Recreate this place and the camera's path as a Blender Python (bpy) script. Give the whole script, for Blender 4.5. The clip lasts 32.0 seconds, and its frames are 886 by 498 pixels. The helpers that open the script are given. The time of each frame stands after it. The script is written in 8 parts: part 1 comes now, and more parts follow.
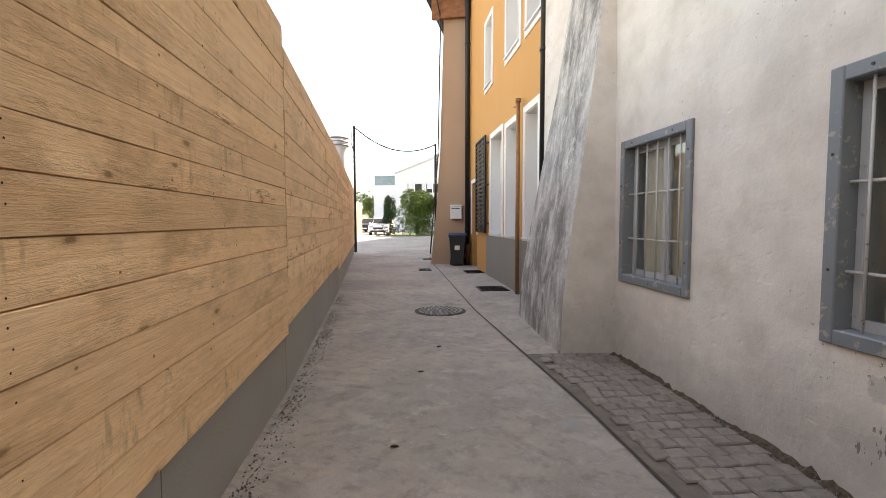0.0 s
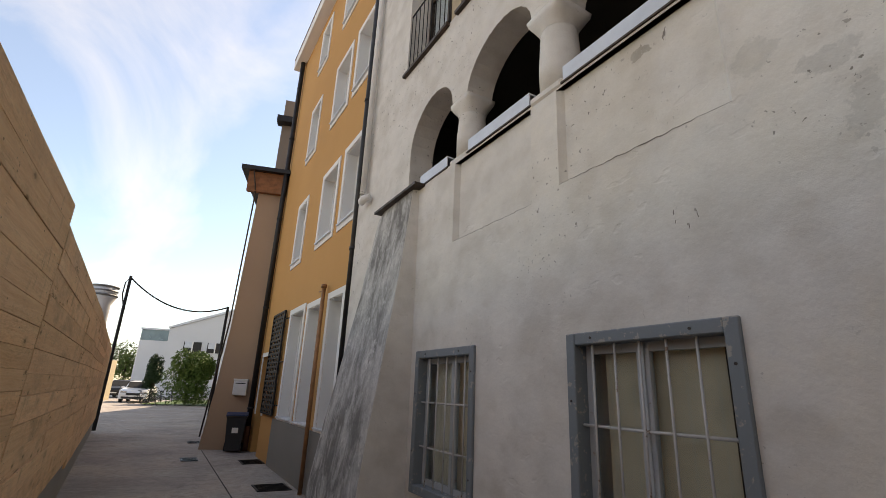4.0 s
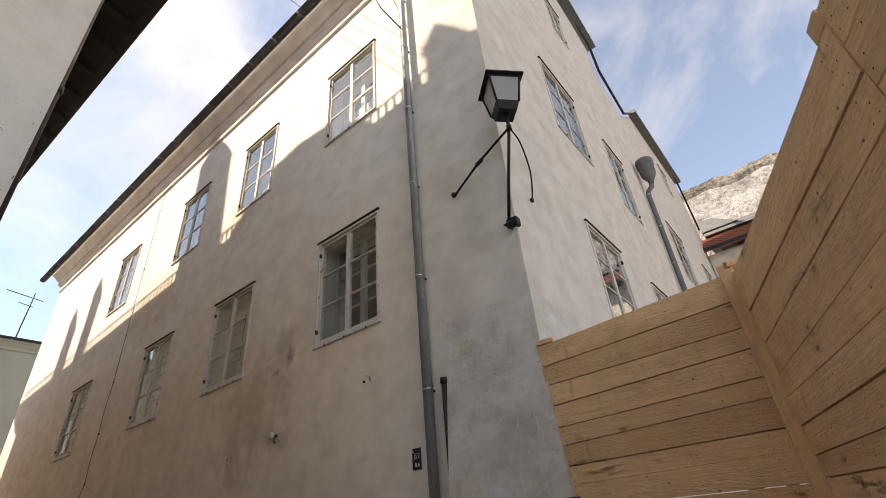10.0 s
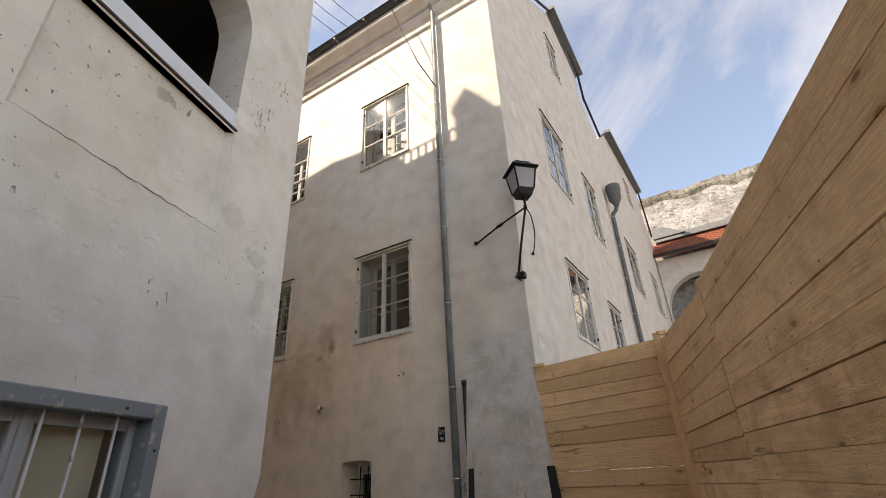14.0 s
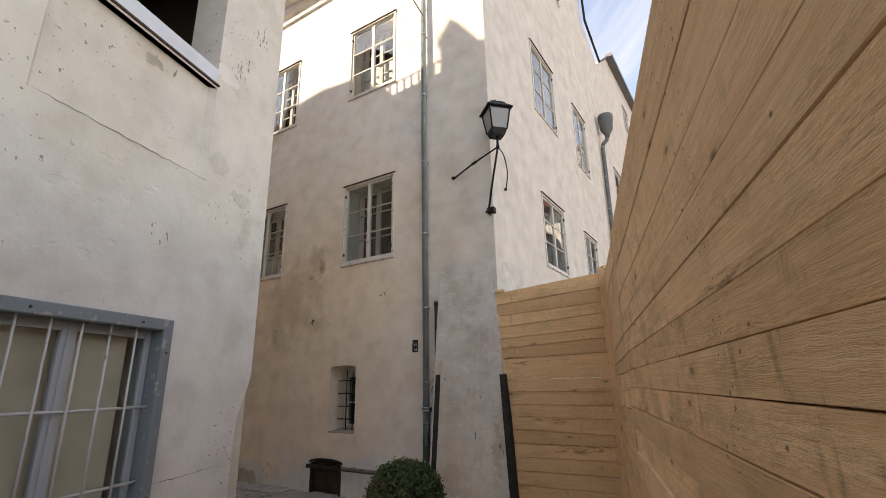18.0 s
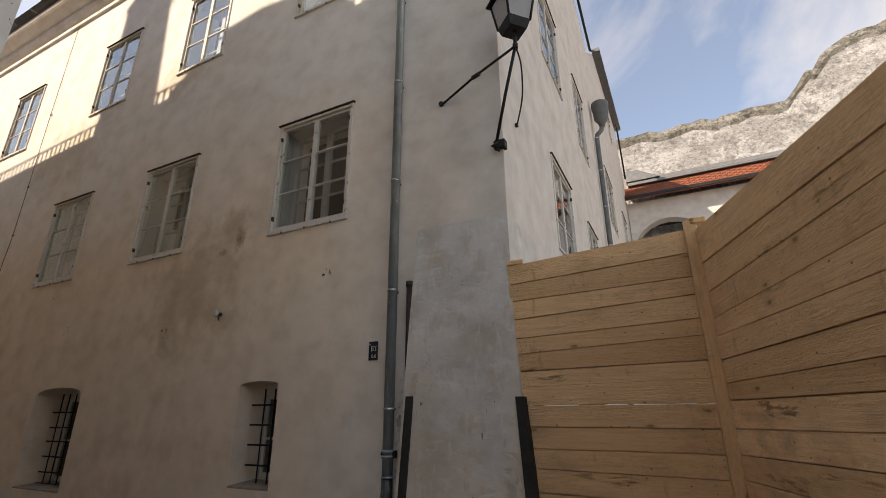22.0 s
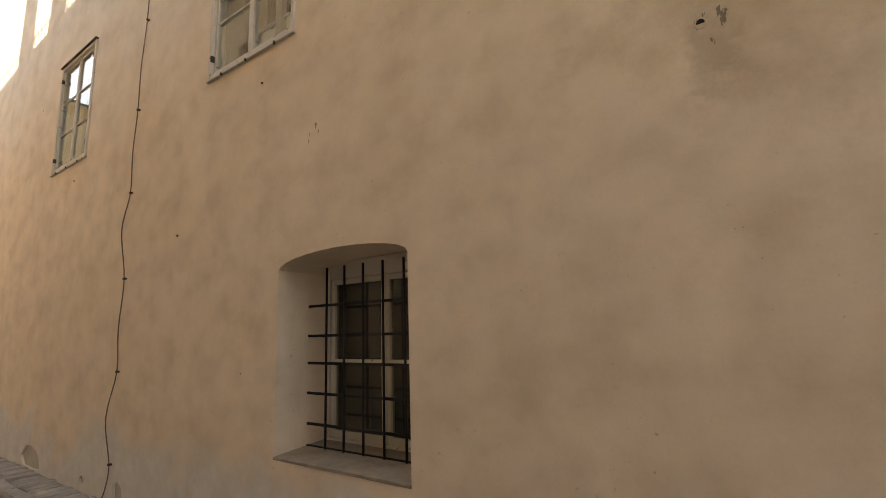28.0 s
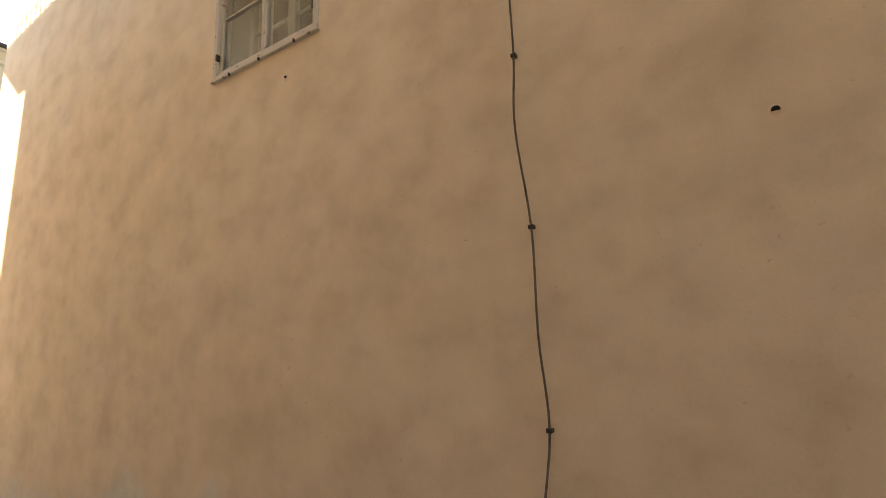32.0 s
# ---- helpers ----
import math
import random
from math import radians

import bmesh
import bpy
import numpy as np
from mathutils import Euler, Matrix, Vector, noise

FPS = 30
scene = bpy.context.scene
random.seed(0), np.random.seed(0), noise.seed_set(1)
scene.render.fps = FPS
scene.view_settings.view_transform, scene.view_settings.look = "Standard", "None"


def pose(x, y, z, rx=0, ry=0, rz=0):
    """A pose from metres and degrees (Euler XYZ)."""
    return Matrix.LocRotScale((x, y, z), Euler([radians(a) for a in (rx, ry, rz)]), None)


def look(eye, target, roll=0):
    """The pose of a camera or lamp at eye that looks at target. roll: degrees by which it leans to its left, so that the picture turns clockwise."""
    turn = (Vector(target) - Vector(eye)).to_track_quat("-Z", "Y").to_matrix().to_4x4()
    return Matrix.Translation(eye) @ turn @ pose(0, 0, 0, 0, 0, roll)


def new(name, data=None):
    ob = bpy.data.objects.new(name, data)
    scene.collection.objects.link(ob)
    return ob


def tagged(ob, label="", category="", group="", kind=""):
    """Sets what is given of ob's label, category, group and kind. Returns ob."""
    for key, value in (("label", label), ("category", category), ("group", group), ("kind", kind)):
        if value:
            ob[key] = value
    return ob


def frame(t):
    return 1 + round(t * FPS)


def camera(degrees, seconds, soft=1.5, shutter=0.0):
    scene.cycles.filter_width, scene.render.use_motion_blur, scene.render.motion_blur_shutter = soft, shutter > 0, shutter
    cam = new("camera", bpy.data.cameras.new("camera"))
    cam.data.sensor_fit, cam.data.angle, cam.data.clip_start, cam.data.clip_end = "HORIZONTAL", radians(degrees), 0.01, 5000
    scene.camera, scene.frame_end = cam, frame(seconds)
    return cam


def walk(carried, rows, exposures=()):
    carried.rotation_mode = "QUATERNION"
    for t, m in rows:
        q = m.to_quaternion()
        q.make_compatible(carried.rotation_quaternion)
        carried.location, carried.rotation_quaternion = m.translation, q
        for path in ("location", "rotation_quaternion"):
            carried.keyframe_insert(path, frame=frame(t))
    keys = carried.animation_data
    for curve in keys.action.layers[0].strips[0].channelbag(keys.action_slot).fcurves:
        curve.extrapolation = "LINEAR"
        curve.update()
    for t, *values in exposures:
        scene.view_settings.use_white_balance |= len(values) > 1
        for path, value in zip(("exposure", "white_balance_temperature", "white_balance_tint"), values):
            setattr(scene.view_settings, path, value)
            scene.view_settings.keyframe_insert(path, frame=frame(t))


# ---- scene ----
cam = camera(86.7, 32.0, soft=0.85)
PATH = [
    (0, (-4.117, 2.426, 1.275), (-4.477, 4.39, 1.154), -0.1),
    (0.5, (-4.246, 2.424, 1.289), (-4.657, 4.377, 1.16), -0.5),
    (1, (-4.269, 2.421, 1.321), (-4.68, 4.374, 1.199), -0.6),
    (1.5, (-4.271, 2.425, 1.356), (-4.638, 4.39, 1.277), -0.4),
    (2, (-4.235, 2.401, 1.423), (-4.475, 4.386, 1.459), 0.3),
    (2.5, (-4.197, 2.373, 1.487), (-4.272, 4.365, 1.65), 1.0),
    (3, (-4.18, 2.337, 1.531), (-4.065, 4.311, 1.832), 1.5),
    (3.5, (-4.159, 2.306, 1.568), (-3.87, 4.236, 2.007), 2.2),
    (5.5, (-4.398, 2.094, 1.625), (-3.523, 3.595, 2.615), 2.4),
    (6, (-4.343, 2.088, 1.637), (-3.299, 3.411, 2.715), 2.9),
    (6.5, (-4.274, 2.123, 1.665), (-2.984, 3.145, 2.802), 2.2),
    (7, (-4.198, 2.341, 1.71), (-2.67, 2.889, 2.879), -0.2),
    (7.5, (-4.12, 2.491, 1.64), (-2.523, 2.446, 2.843), -4.1),
    (8, (-4.17, 2.492, 1.617), (-2.709, 1.857, 2.826), -7.3),
    (8.5, (-4.329, 2.611, 1.609), (-3.068, 1.593, 2.781), -8.6),
    (9, (-4.401, 2.8, 1.6), (-3.267, 1.585, 2.713), -7.7),
    (9.5, (-4.375, 3.034, 1.569), (-3.324, 1.702, 2.629), -6.5),
    (10, (-4.438, 3.286, 1.554), (-3.418, 1.901, 2.576), -5.7),
    (10.5, (-4.513, 3.495, 1.528), (-3.51, 2.089, 2.536), -5.1),
    (11, (-4.537, 3.768, 1.524), (-3.545, 2.331, 2.499), -4.8),
    (11.5, (-4.574, 4.054, 1.523), (-3.585, 2.596, 2.471), -4.4),
    (12, (-4.704, 4.285, 1.498), (-3.717, 2.818, 2.432), -3.8),
    (12.5, (-4.741, 4.553, 1.529), (-3.764, 3.065, 2.442), -3.7),
    (13, (-4.693, 4.82, 1.526), (-3.732, 3.321, 2.437), -3.5),
    (13.5, (-4.795, 5.064, 1.59), (-3.845, 3.554, 2.494), -3.2),
    (15.5, (-5.081, 5.683, 1.508), (-4.194, 4.055, 2.257), -2.9),
    (16, (-5.203, 5.64, 1.483), (-4.292, 4.003, 2.182), -2.5),
    (16.5, (-5.463, 5.605, 1.486), (-4.514, 3.97, 2.14), -2.2),
    (17, (-5.552, 5.625, 1.529), (-4.568, 3.996, 2.145), -1.7),
    (17.5, (-5.54, 5.614, 1.53), (-4.532, 3.988, 2.113), -1.4),
    (18, (-5.545, 5.612, 1.543), (-4.524, 3.985, 2.1), -1.1),
    (18.5, (-5.437, 5.567, 1.506), (-4.406, 3.941, 2.046), -1.0),
    (19, (-5.23, 5.51, 1.501), (-4.206, 3.883, 2.053), -1.1),
    (19.5, (-5.132, 5.267, 1.46), (-4.121, 3.641, 2.037), -1.0),
    (20, (-4.996, 4.91, 1.539), (-4.047, 3.262, 2.157), -1.1),
    (20.5, (-4.792, 4.614, 1.607), (-3.903, 2.943, 2.252), -1.1),
    (21, (-4.615, 4.261, 1.604), (-3.755, 2.583, 2.27), -0.6),
    (21.5, (-4.378, 3.908, 1.595), (-3.545, 2.22, 2.272), -0.2),
    (22, (-4.05, 3.635, 1.547), (-3.209, 1.945, 2.207), -0.4),
    (22.5, (-3.738, 3.34, 1.447), (-2.838, 1.657, 2.044), -0.1),
    (23, (-3.399, 3.011, 1.386), (-2.401, 1.335, 1.829), -0.5),
    (23.5, (-2.948, 2.776, 1.314), (-1.901, 1.119, 1.707), -0.7),
    (24, (-2.575, 2.567, 1.288), (-1.487, 0.928, 1.653), -0.6),
    (24.5, (-2.139, 2.464, 1.306), (-1.019, 0.842, 1.642), -0.8),
    (25, (-1.65, 2.39, 1.344), (-0.523, 0.771, 1.671), -0.9),
    (25.5, (-1.111, 2.279, 1.367), (0.011, 0.653, 1.678), -1.1),
    (27.5, (0.955, 1.972, 1.379), (2.076, 0.346, 1.698), -1.8),
    (28, (1.536, 1.901, 1.407), (2.657, 0.28, 1.744), -1.8),
    (28.5, (2.072, 1.936, 1.429), (3.181, 0.31, 1.787), -2.1),
    (29, (2.59, 1.932, 1.439), (3.684, 0.299, 1.808), -2.0),
    (29.5, (3.12, 1.906, 1.453), (4.202, 0.266, 1.826), -2.0),
    (30, (3.617, 1.981, 1.475), (4.683, 0.333, 1.861), -2.1),
    (30.5, (4.158, 1.965, 1.49), (5.2, 0.304, 1.887), -1.9),
    (31, (4.703, 2.003, 1.494), (5.715, 0.324, 1.893), -2.0),
    (31.5, (5.187, 1.984, 1.51), (6.189, 0.298, 1.9), -2.2),
    (32, (5.765, 1.933, 1.504), (6.782, 0.252, 1.877), -2.5),
]
EXPO = [(0, 2.63, 10450, 15), (1, 2.58, 10350, 15), (2, 2.28, 10350, 16), (3, 1.73, 10150, 16), (6, 0.91, 9750, 15), (7, 0.96, 9750, 16), (8, 1.11, 9750, 16), (9, 1.16, 9550, 16), (10, 1.43, 9650, 16), (13, 1.48, 9750, 16), (16, 1.38, 9850, 16), (17, 1.68, 9850, 16), (18, 1.83, 9850, 16), (20, 1.78, 9850, 16), (21, 1.38, 9750, 16), (22, 1.23, 9750, 16), (23, 1.53, 10350, 17), (24, 2.23, 10550, 16), (25, 2.38, 10750, 16), (28, 2.52, 13100, 16), (32, 2.51, 14000, 16)]
walk(cam, [(t, look(eye, target, roll)) for t, eye, target, roll in PATH], EXPO)

# ---- world, sun, exposure ----
world = bpy.data.worlds.new("sky")
scene.world = world
world.use_nodes = True
wn, wl = world.node_tree.nodes, world.node_tree.links
wn.clear()
SUN_EL, SUN_AZ = radians(43.5), radians(40)          # azimuth from +y towards +x
sky = wn.new("ShaderNodeTexSky")
sky.sky_type, sky.sun_disc = "NISHITA", False
sky.sun_elevation, sky.sun_rotation = SUN_EL, SUN_AZ
sky.air_density, sky.dust_density, sky.ozone_density = 1.0, 0.3, 3.0
cloud = wn.new("ShaderNodeTexNoise")
cloud.inputs["Scale"].default_value, cloud.inputs["Detail"].default_value, cloud.inputs["Distortion"].default_value = 2.6, 8, 0.5
cloud.inputs["Roughness"].default_value = 0.56
cr = wn.new("ShaderNodeValToRGB")
cr.color_ramp.elements[0].position, cr.color_ramp.elements[1].position = 0.43, 0.72
cr.color_ramp.elements[0].color = (0.07, 0.07, 0.07, 1)
cr.color_ramp.elements[1].color = (0.58, 0.58, 0.58, 1)
cmix = wn.new("ShaderNodeMixRGB")
cmix.inputs["Color2"].default_value = (4.9, 5.15, 5.5, 1)
bg, wo = wn.new("ShaderNodeBackground"), wn.new("ShaderNodeOutputWorld")
bg.inputs["Strength"].default_value = 0.12
cpos, cmap = wn.new("ShaderNodeTexCoord"), wn.new("ShaderNodeMapping")
cmap.inputs["Location"].default_value = (1.7, 0.4, 2.1)
wl.new(cpos.outputs["Generated"], cmap.inputs["Vector"])
wl.new(cmap.outputs["Vector"], cloud.inputs["Vector"])
wl.new(cloud.outputs["Fac"], cr.inputs["Fac"])
wl.new(cr.outputs["Color"], cmix.inputs["Fac"])
deep = wn.new("ShaderNodeMixRGB")
deep.blend_type = "MULTIPLY"
deep.inputs["Fac"].default_value, deep.inputs["Color2"].default_value = 1.0, (0.84, 0.965, 1.07, 1)
wl.new(sky.outputs["Color"], deep.inputs["Color1"])
wl.new(deep.outputs["Color"], cmix.inputs["Color1"])
wl.new(cmix.outputs["Color"], bg.inputs["Color"])
wl.new(bg.outputs["Background"], wo.inputs["Surface"])
sun_data = bpy.data.lights.new("sun", "SUN")
sun_data.energy, sun_data.angle, sun_data.color = 3.1, radians(0.6), (1.0, 0.985, 0.975)
sun = new("sun", sun_data)
sun_dir = Vector((math.sin(SUN_AZ) * math.cos(SUN_EL), math.cos(SUN_AZ) * math.cos(SUN_EL), math.sin(SUN_EL)))
sun.matrix_world = look(sun_dir * 60, (0, 0, 0))

# ---- materials ----


class Nodes:
    """A small builder for node materials."""

    def __init__(self, name, rough=0.85, metal=0.0, spec=0.3):
        self.m = bpy.data.materials.new(name)
        self.m.use_nodes = True
        self.t = self.m.node_tree
        self.b = self.t.nodes["Principled BSDF"]
        self.b.inputs["Roughness"].default_value = rough
        self.b.inputs["Metallic"].default_value = metal
        self.b.inputs["Specular IOR Level"].default_value = spec
        self.geo = self.t.nodes.new("ShaderNodeNewGeometry")
        self.pos = self.geo.outputs["Position"]

    def n(self, kind, **inputs):
        node = self.t.nodes.new("ShaderNode" + kind)
        for key, value in inputs.items():
            self.put(node.inputs[key.replace("_", " ")], value)
        return node

    def put(self, socket, value):
        if isinstance(value, bpy.types.NodeSocket):
            self.t.links.new(value, socket)
        else:
            socket.default_value = value

    def stretch(self, sx, sy, sz, rz=0.0, offset=None):
        mp = self.n("Mapping", Vector=self.pos if offset is None else offset, Scale=(sx, sy, sz), Rotation=(0, 0, rz))
        return mp.outputs["Vector"]

    def noise(self, scale, detail=4, rough=0.55, vec=None, distort=0.0):
        return self.n("TexNoise", Vector=self.pos if vec is None else vec, Scale=scale, Detail=detail, Roughness=rough, Distortion=distort).outputs["Fac"]

    def ramp(self, fac, stops):
        r = self.n("ValToRGB", Fac=fac)
        e = r.color_ramp.elements
        while len(e) < len(stops):
            e.new(0.5)
        for el, (p, c) in zip(e, stops):
            el.position = p
            el.color = (*c, 1) if isinstance(c, tuple) else (c, c, c, 1)
        return r.outputs["Color"]

    def mix(self, fac, a, b, kind="MIX"):
        node = self.t.nodes.new("ShaderNodeMixRGB")
        node.blend_type = kind
        self.put(node.inputs["Fac"], fac)
        for s, v in (("Color1", a), ("Color2", b)):
            self.put(node.inputs[s], (*v, 1) if isinstance(v, tuple) else v)
        return node.outputs["Color"]

    def math(self, op, a, b=0.0):
        node = self.t.nodes.new("ShaderNodeMath")
        node.operation = op
        self.put(node.inputs[0], a)
        self.put(node.inputs[1], b)
        return node.outputs[0]

    def bump(self, height, strength=0.3, dist=0.02, below=None):
        node = self.n("Bump", Height=height, Strength=strength, Distance=dist)
        if below is not None:
            self.t.links.new(below, node.inputs["Normal"])
        self.t.links.new(node.outputs["Normal"], self.b.inputs["Normal"])
        return node.outputs["Normal"]

    def done(self, color, rough=None):
        self.put(self.b.inputs["Base Color"], (*color, 1) if isinstance(color, tuple) else color)
        if rough is not None:
            self.put(self.b.inputs["Roughness"], rough)
        return self.m


def plaster(name, base, warm, dark, low_tone, low_height, chips=0.0, lump=0.5, spots=(), side=None, upper=None, grit_h=0.1, flecks=(), mottle=0.5, scrape=()):
    """Old lime plaster: cloudy tones, streaks, lumps, a repaired zone of its own colour low down, small chips."""
    k = Nodes(name, 0.92)
    c = k.mix(k.ramp(k.noise(0.45, 5, 0.6), ((0.35, 0.0), (0.68, 1.0))), base, warm)
    c = k.mix(k.math("MULTIPLY", k.ramp(k.noise(0.9, 6, 0.65, k.stretch(1, 1, 0.4)), ((0.58, 0.0), (0.80, 1.0))), 0.4), c, dark)
    c = k.mix(k.math("MULTIPLY", k.ramp(k.noise(2.1, 4, 0.6), ((0.40, 0.0), (0.66, 1.0))), 0.42), c, tuple(min(1.0, v * 1.13) for v in warm))
    c = k.mix(k.math("MULTIPLY", k.ramp(k.noise(3.7, 5, 0.6, k.stretch(1, 1, 0.6)), ((0.52, 0.0), (0.74, 1.0))), 0.26), c, dark)
    c = k.mix(k.math("MULTIPLY", k.noise(18, 4, 0.7), 0.12), c, dark)
    smear = []
    for sc, lo_, hi_, amount in ((1.7, 0.50, 0.62, 0.30), (3.8, 0.53, 0.63, 0.26)):
        smear.append(k.math("MULTIPLY", k.ramp(k.noise(sc, 5, 0.5, k.stretch(1, 1, 1.3)), ((lo_, 0.0), (hi_, 1.0))), amount * mottle))
    pale = k.math("MULTIPLY", k.ramp(k.noise(2.4, 5, 0.5, k.stretch(0.8, 0.8, 1.3)), ((0.56, 0.0), (0.66, 1.0))), 0.35 * mottle)
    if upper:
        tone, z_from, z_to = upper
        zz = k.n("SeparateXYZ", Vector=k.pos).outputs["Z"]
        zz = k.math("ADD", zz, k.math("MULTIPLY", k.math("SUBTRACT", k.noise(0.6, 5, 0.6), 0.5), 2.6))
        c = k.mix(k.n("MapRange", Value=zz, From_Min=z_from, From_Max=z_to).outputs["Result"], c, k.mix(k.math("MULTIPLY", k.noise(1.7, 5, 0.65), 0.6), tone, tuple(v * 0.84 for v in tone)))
    if side:
        tone, x_from, x_to = side
        x = k.n("SeparateXYZ", Vector=k.pos).outputs["X"]
        x = k.math("ADD", x, k.math("MULTIPLY", k.math("SUBTRACT", k.noise(0.7, 5, 0.6), 0.5), 2.4))
        c = k.mix(k.n("MapRange", Value=x, From_Min=x_from, From_Max=x_to).outputs["Result"], c, k.mix(k.ramp(k.noise(1.5, 6, 0.68), ((0.38, 0.0), (0.68, 1.0))), tone, tuple(v * 0.82 for v in tone)))
    for (px, py, pz), (rx, rz), tone, strength, hard in spots:
        d = k.n("VectorMath", Vector=k.pos)
        d.operation = "SUBTRACT"
        d.inputs[1].default_value = (px, py, pz)
        s = k.n("Mapping", Vector=d.outputs["Vector"], Scale=(1 / rx, 1 / rx, 1 / rz))
        ln_ = k.n("VectorMath", Vector=s.outputs["Vector"])
        ln_.operation = "LENGTH"
        e = k.math("ADD", ln_.outputs["Value"], k.math("MULTIPLY", k.math("SUBTRACT", k.noise(0.9 / rx + 2, 5, 0.65), 0.5), 2.6))
        c = k.mix(k.math("MULTIPLY", k.ramp(e, ((0.75 - 0.45 * (1 - hard), 1.0), (0.85 + 0.5 * (1 - hard), 0.0))), strength), c, tone)
    for s_ in smear:
        c = k.mix(s_, c, k.mix(1.0, c, (0.72, 0.66, 0.58), "MULTIPLY"))
    c = k.mix(pale, c, k.mix(0.35, c, (0.85, 0.82, 0.77)))
    for tone, sx, sz, lo_, amount in scrape:
        c = k.mix(k.math("MULTIPLY", k.ramp(k.noise(1.0, 6, 0.68, k.stretch(sx, sx, sz)), ((lo_, 0.0), (lo_ + 0.06, 1.0))), amount), c, tone)
    trowel = k.ramp(k.noise(3.1, 4, 0.5, k.stretch(1, 1, 1.15)), ((0.36, (0.90, 0.885, 0.865)), (0.50, (1.0, 1.0, 1.0)), (0.64, (1.07, 1.065, 1.055))))
    c = k.mix(0.7, c, trowel, "MULTIPLY")
    grain = k.ramp(k.noise(75, 4, 0.75), ((0.32, (0.90, 0.89, 0.88)), (0.52, (1.0, 1.0, 1.0)), (0.70, (1.06, 1.06, 1.06))))
    c = k.mix(0.35, c, grain, "MULTIPLY")
    pits = k.math("MULTIPLY", k.ramp(k.noise(38, 2, 0.5), ((0.70, 0.0), (0.73, 1.0))), k.ramp(k.noise(1.7, 3), ((0.50, 0.0), (0.62, 0.8))))
    c = k.mix(k.math("MULTIPLY", pits, 0.6), c, tuple(v * 0.55 for v in dark))
    if low_height:
        z = k.n("SeparateXYZ", Vector=k.pos).outputs["Z"]
        edge = k.math("ADD", z, k.math("MULTIPLY", k.math("SUBTRACT", k.noise(1.1, 6, 0.6), 0.5), 1.8))
        fac = k.ramp(k.n("MapRange", Value=edge, From_Min=low_height - 0.12, From_Max=low_height + 0.18).outputs["Result"], ((0.0, 1.0), (1.0, 0.0)))
        c = k.mix(fac, c, k.mix(k.ramp(k.noise(5, 5, 0.7), ((0.35, 0.0), (0.7, 1.0))), low_tone, tuple(v * 0.80 for v in low_tone)))
    if chips:
        spots = k.math("MULTIPLY", k.ramp(k.noise(26, 3, 0.6), ((0.66, 0.0), (0.68, 1.0))), k.ramp(k.noise(0.8, 2), ((0.52, 0.0), (0.6, chips))))
        c = k.mix(spots, c, tuple(v * 0.45 for v in dark))
    low = k.noise(0.8, 2, 0.4)
    mid = k.noise(3.0, 3, 0.5, k.stretch(1, 1, 1.5), 0.3)
    dent = k.math("MULTIPLY", k.ramp(k.noise(6.5, 2, 0.4, k.stretch(1, 1, 1.8)), ((0.64, 0.0), (0.70, 1.0))), k.ramp(k.noise(0.9, 2), ((0.46, 0.0), (0.58, 1.0))))
    fine = k.noise(45, 5, 0.7)
    grit = k.noise(14, 4, 0.6)
    h = k.math("ADD", k.math("MULTIPLY", low, 1.7), k.math("ADD", k.math("MULTIPLY", mid, 0.20), k.math("ADD", k.math("MULTIPLY", fine, 0.05), k.math("MULTIPLY", grit, grit_h))))
    h = k.math("SUBTRACT", h, k.math("MULTIPLY", dent, grit_h * 0.8))
    for px, py, pz, rad in flecks:
        d = k.n("VectorMath", Vector=k.pos)
        d.operation = "DISTANCE"
        d.inputs[1].default_value = (px, py, pz)
        zone = k.ramp(k.math("DIVIDE", d.outputs["Value"], rad), ((0.35, 1.0), (1.0, 0.0)))
        hit_ = k.ramp(k.math("ADD", k.noise(24, 3, 0.6, k.stretch(1.3, 1.3, 0.42)), k.math("MULTIPLY", k.math("SUBTRACT", zone, 1.0), 0.3)), ((0.58, 0.0), (0.61, 1.0)))
        c = k.mix(k.math("MULTIPLY", hit_, 0.8), c, (0.16, 0.13, 0.11))
        h = k.math("SUBTRACT", h, k.math("MULTIPLY", hit_, 0.15))
    k.bump(h, lump, 0.045)
    return k.done(c)


def smooth_plaster(name, base, shade, bump=0.15):
    k = Nodes(name, 0.9)
    c = k.mix(k.ramp(k.noise(0.5, 4), ((0.35, 0.0), (0.7, 1.0))), base, shade)
    c = k.mix(k.math("MULTIPLY", k.noise(30, 3, 0.7), 0.25), c, tuple(v * 0.8 for v in base))
    k.bump(k.noise(60, 4, 0.6), bump, 0.01)
    return k.done(c)


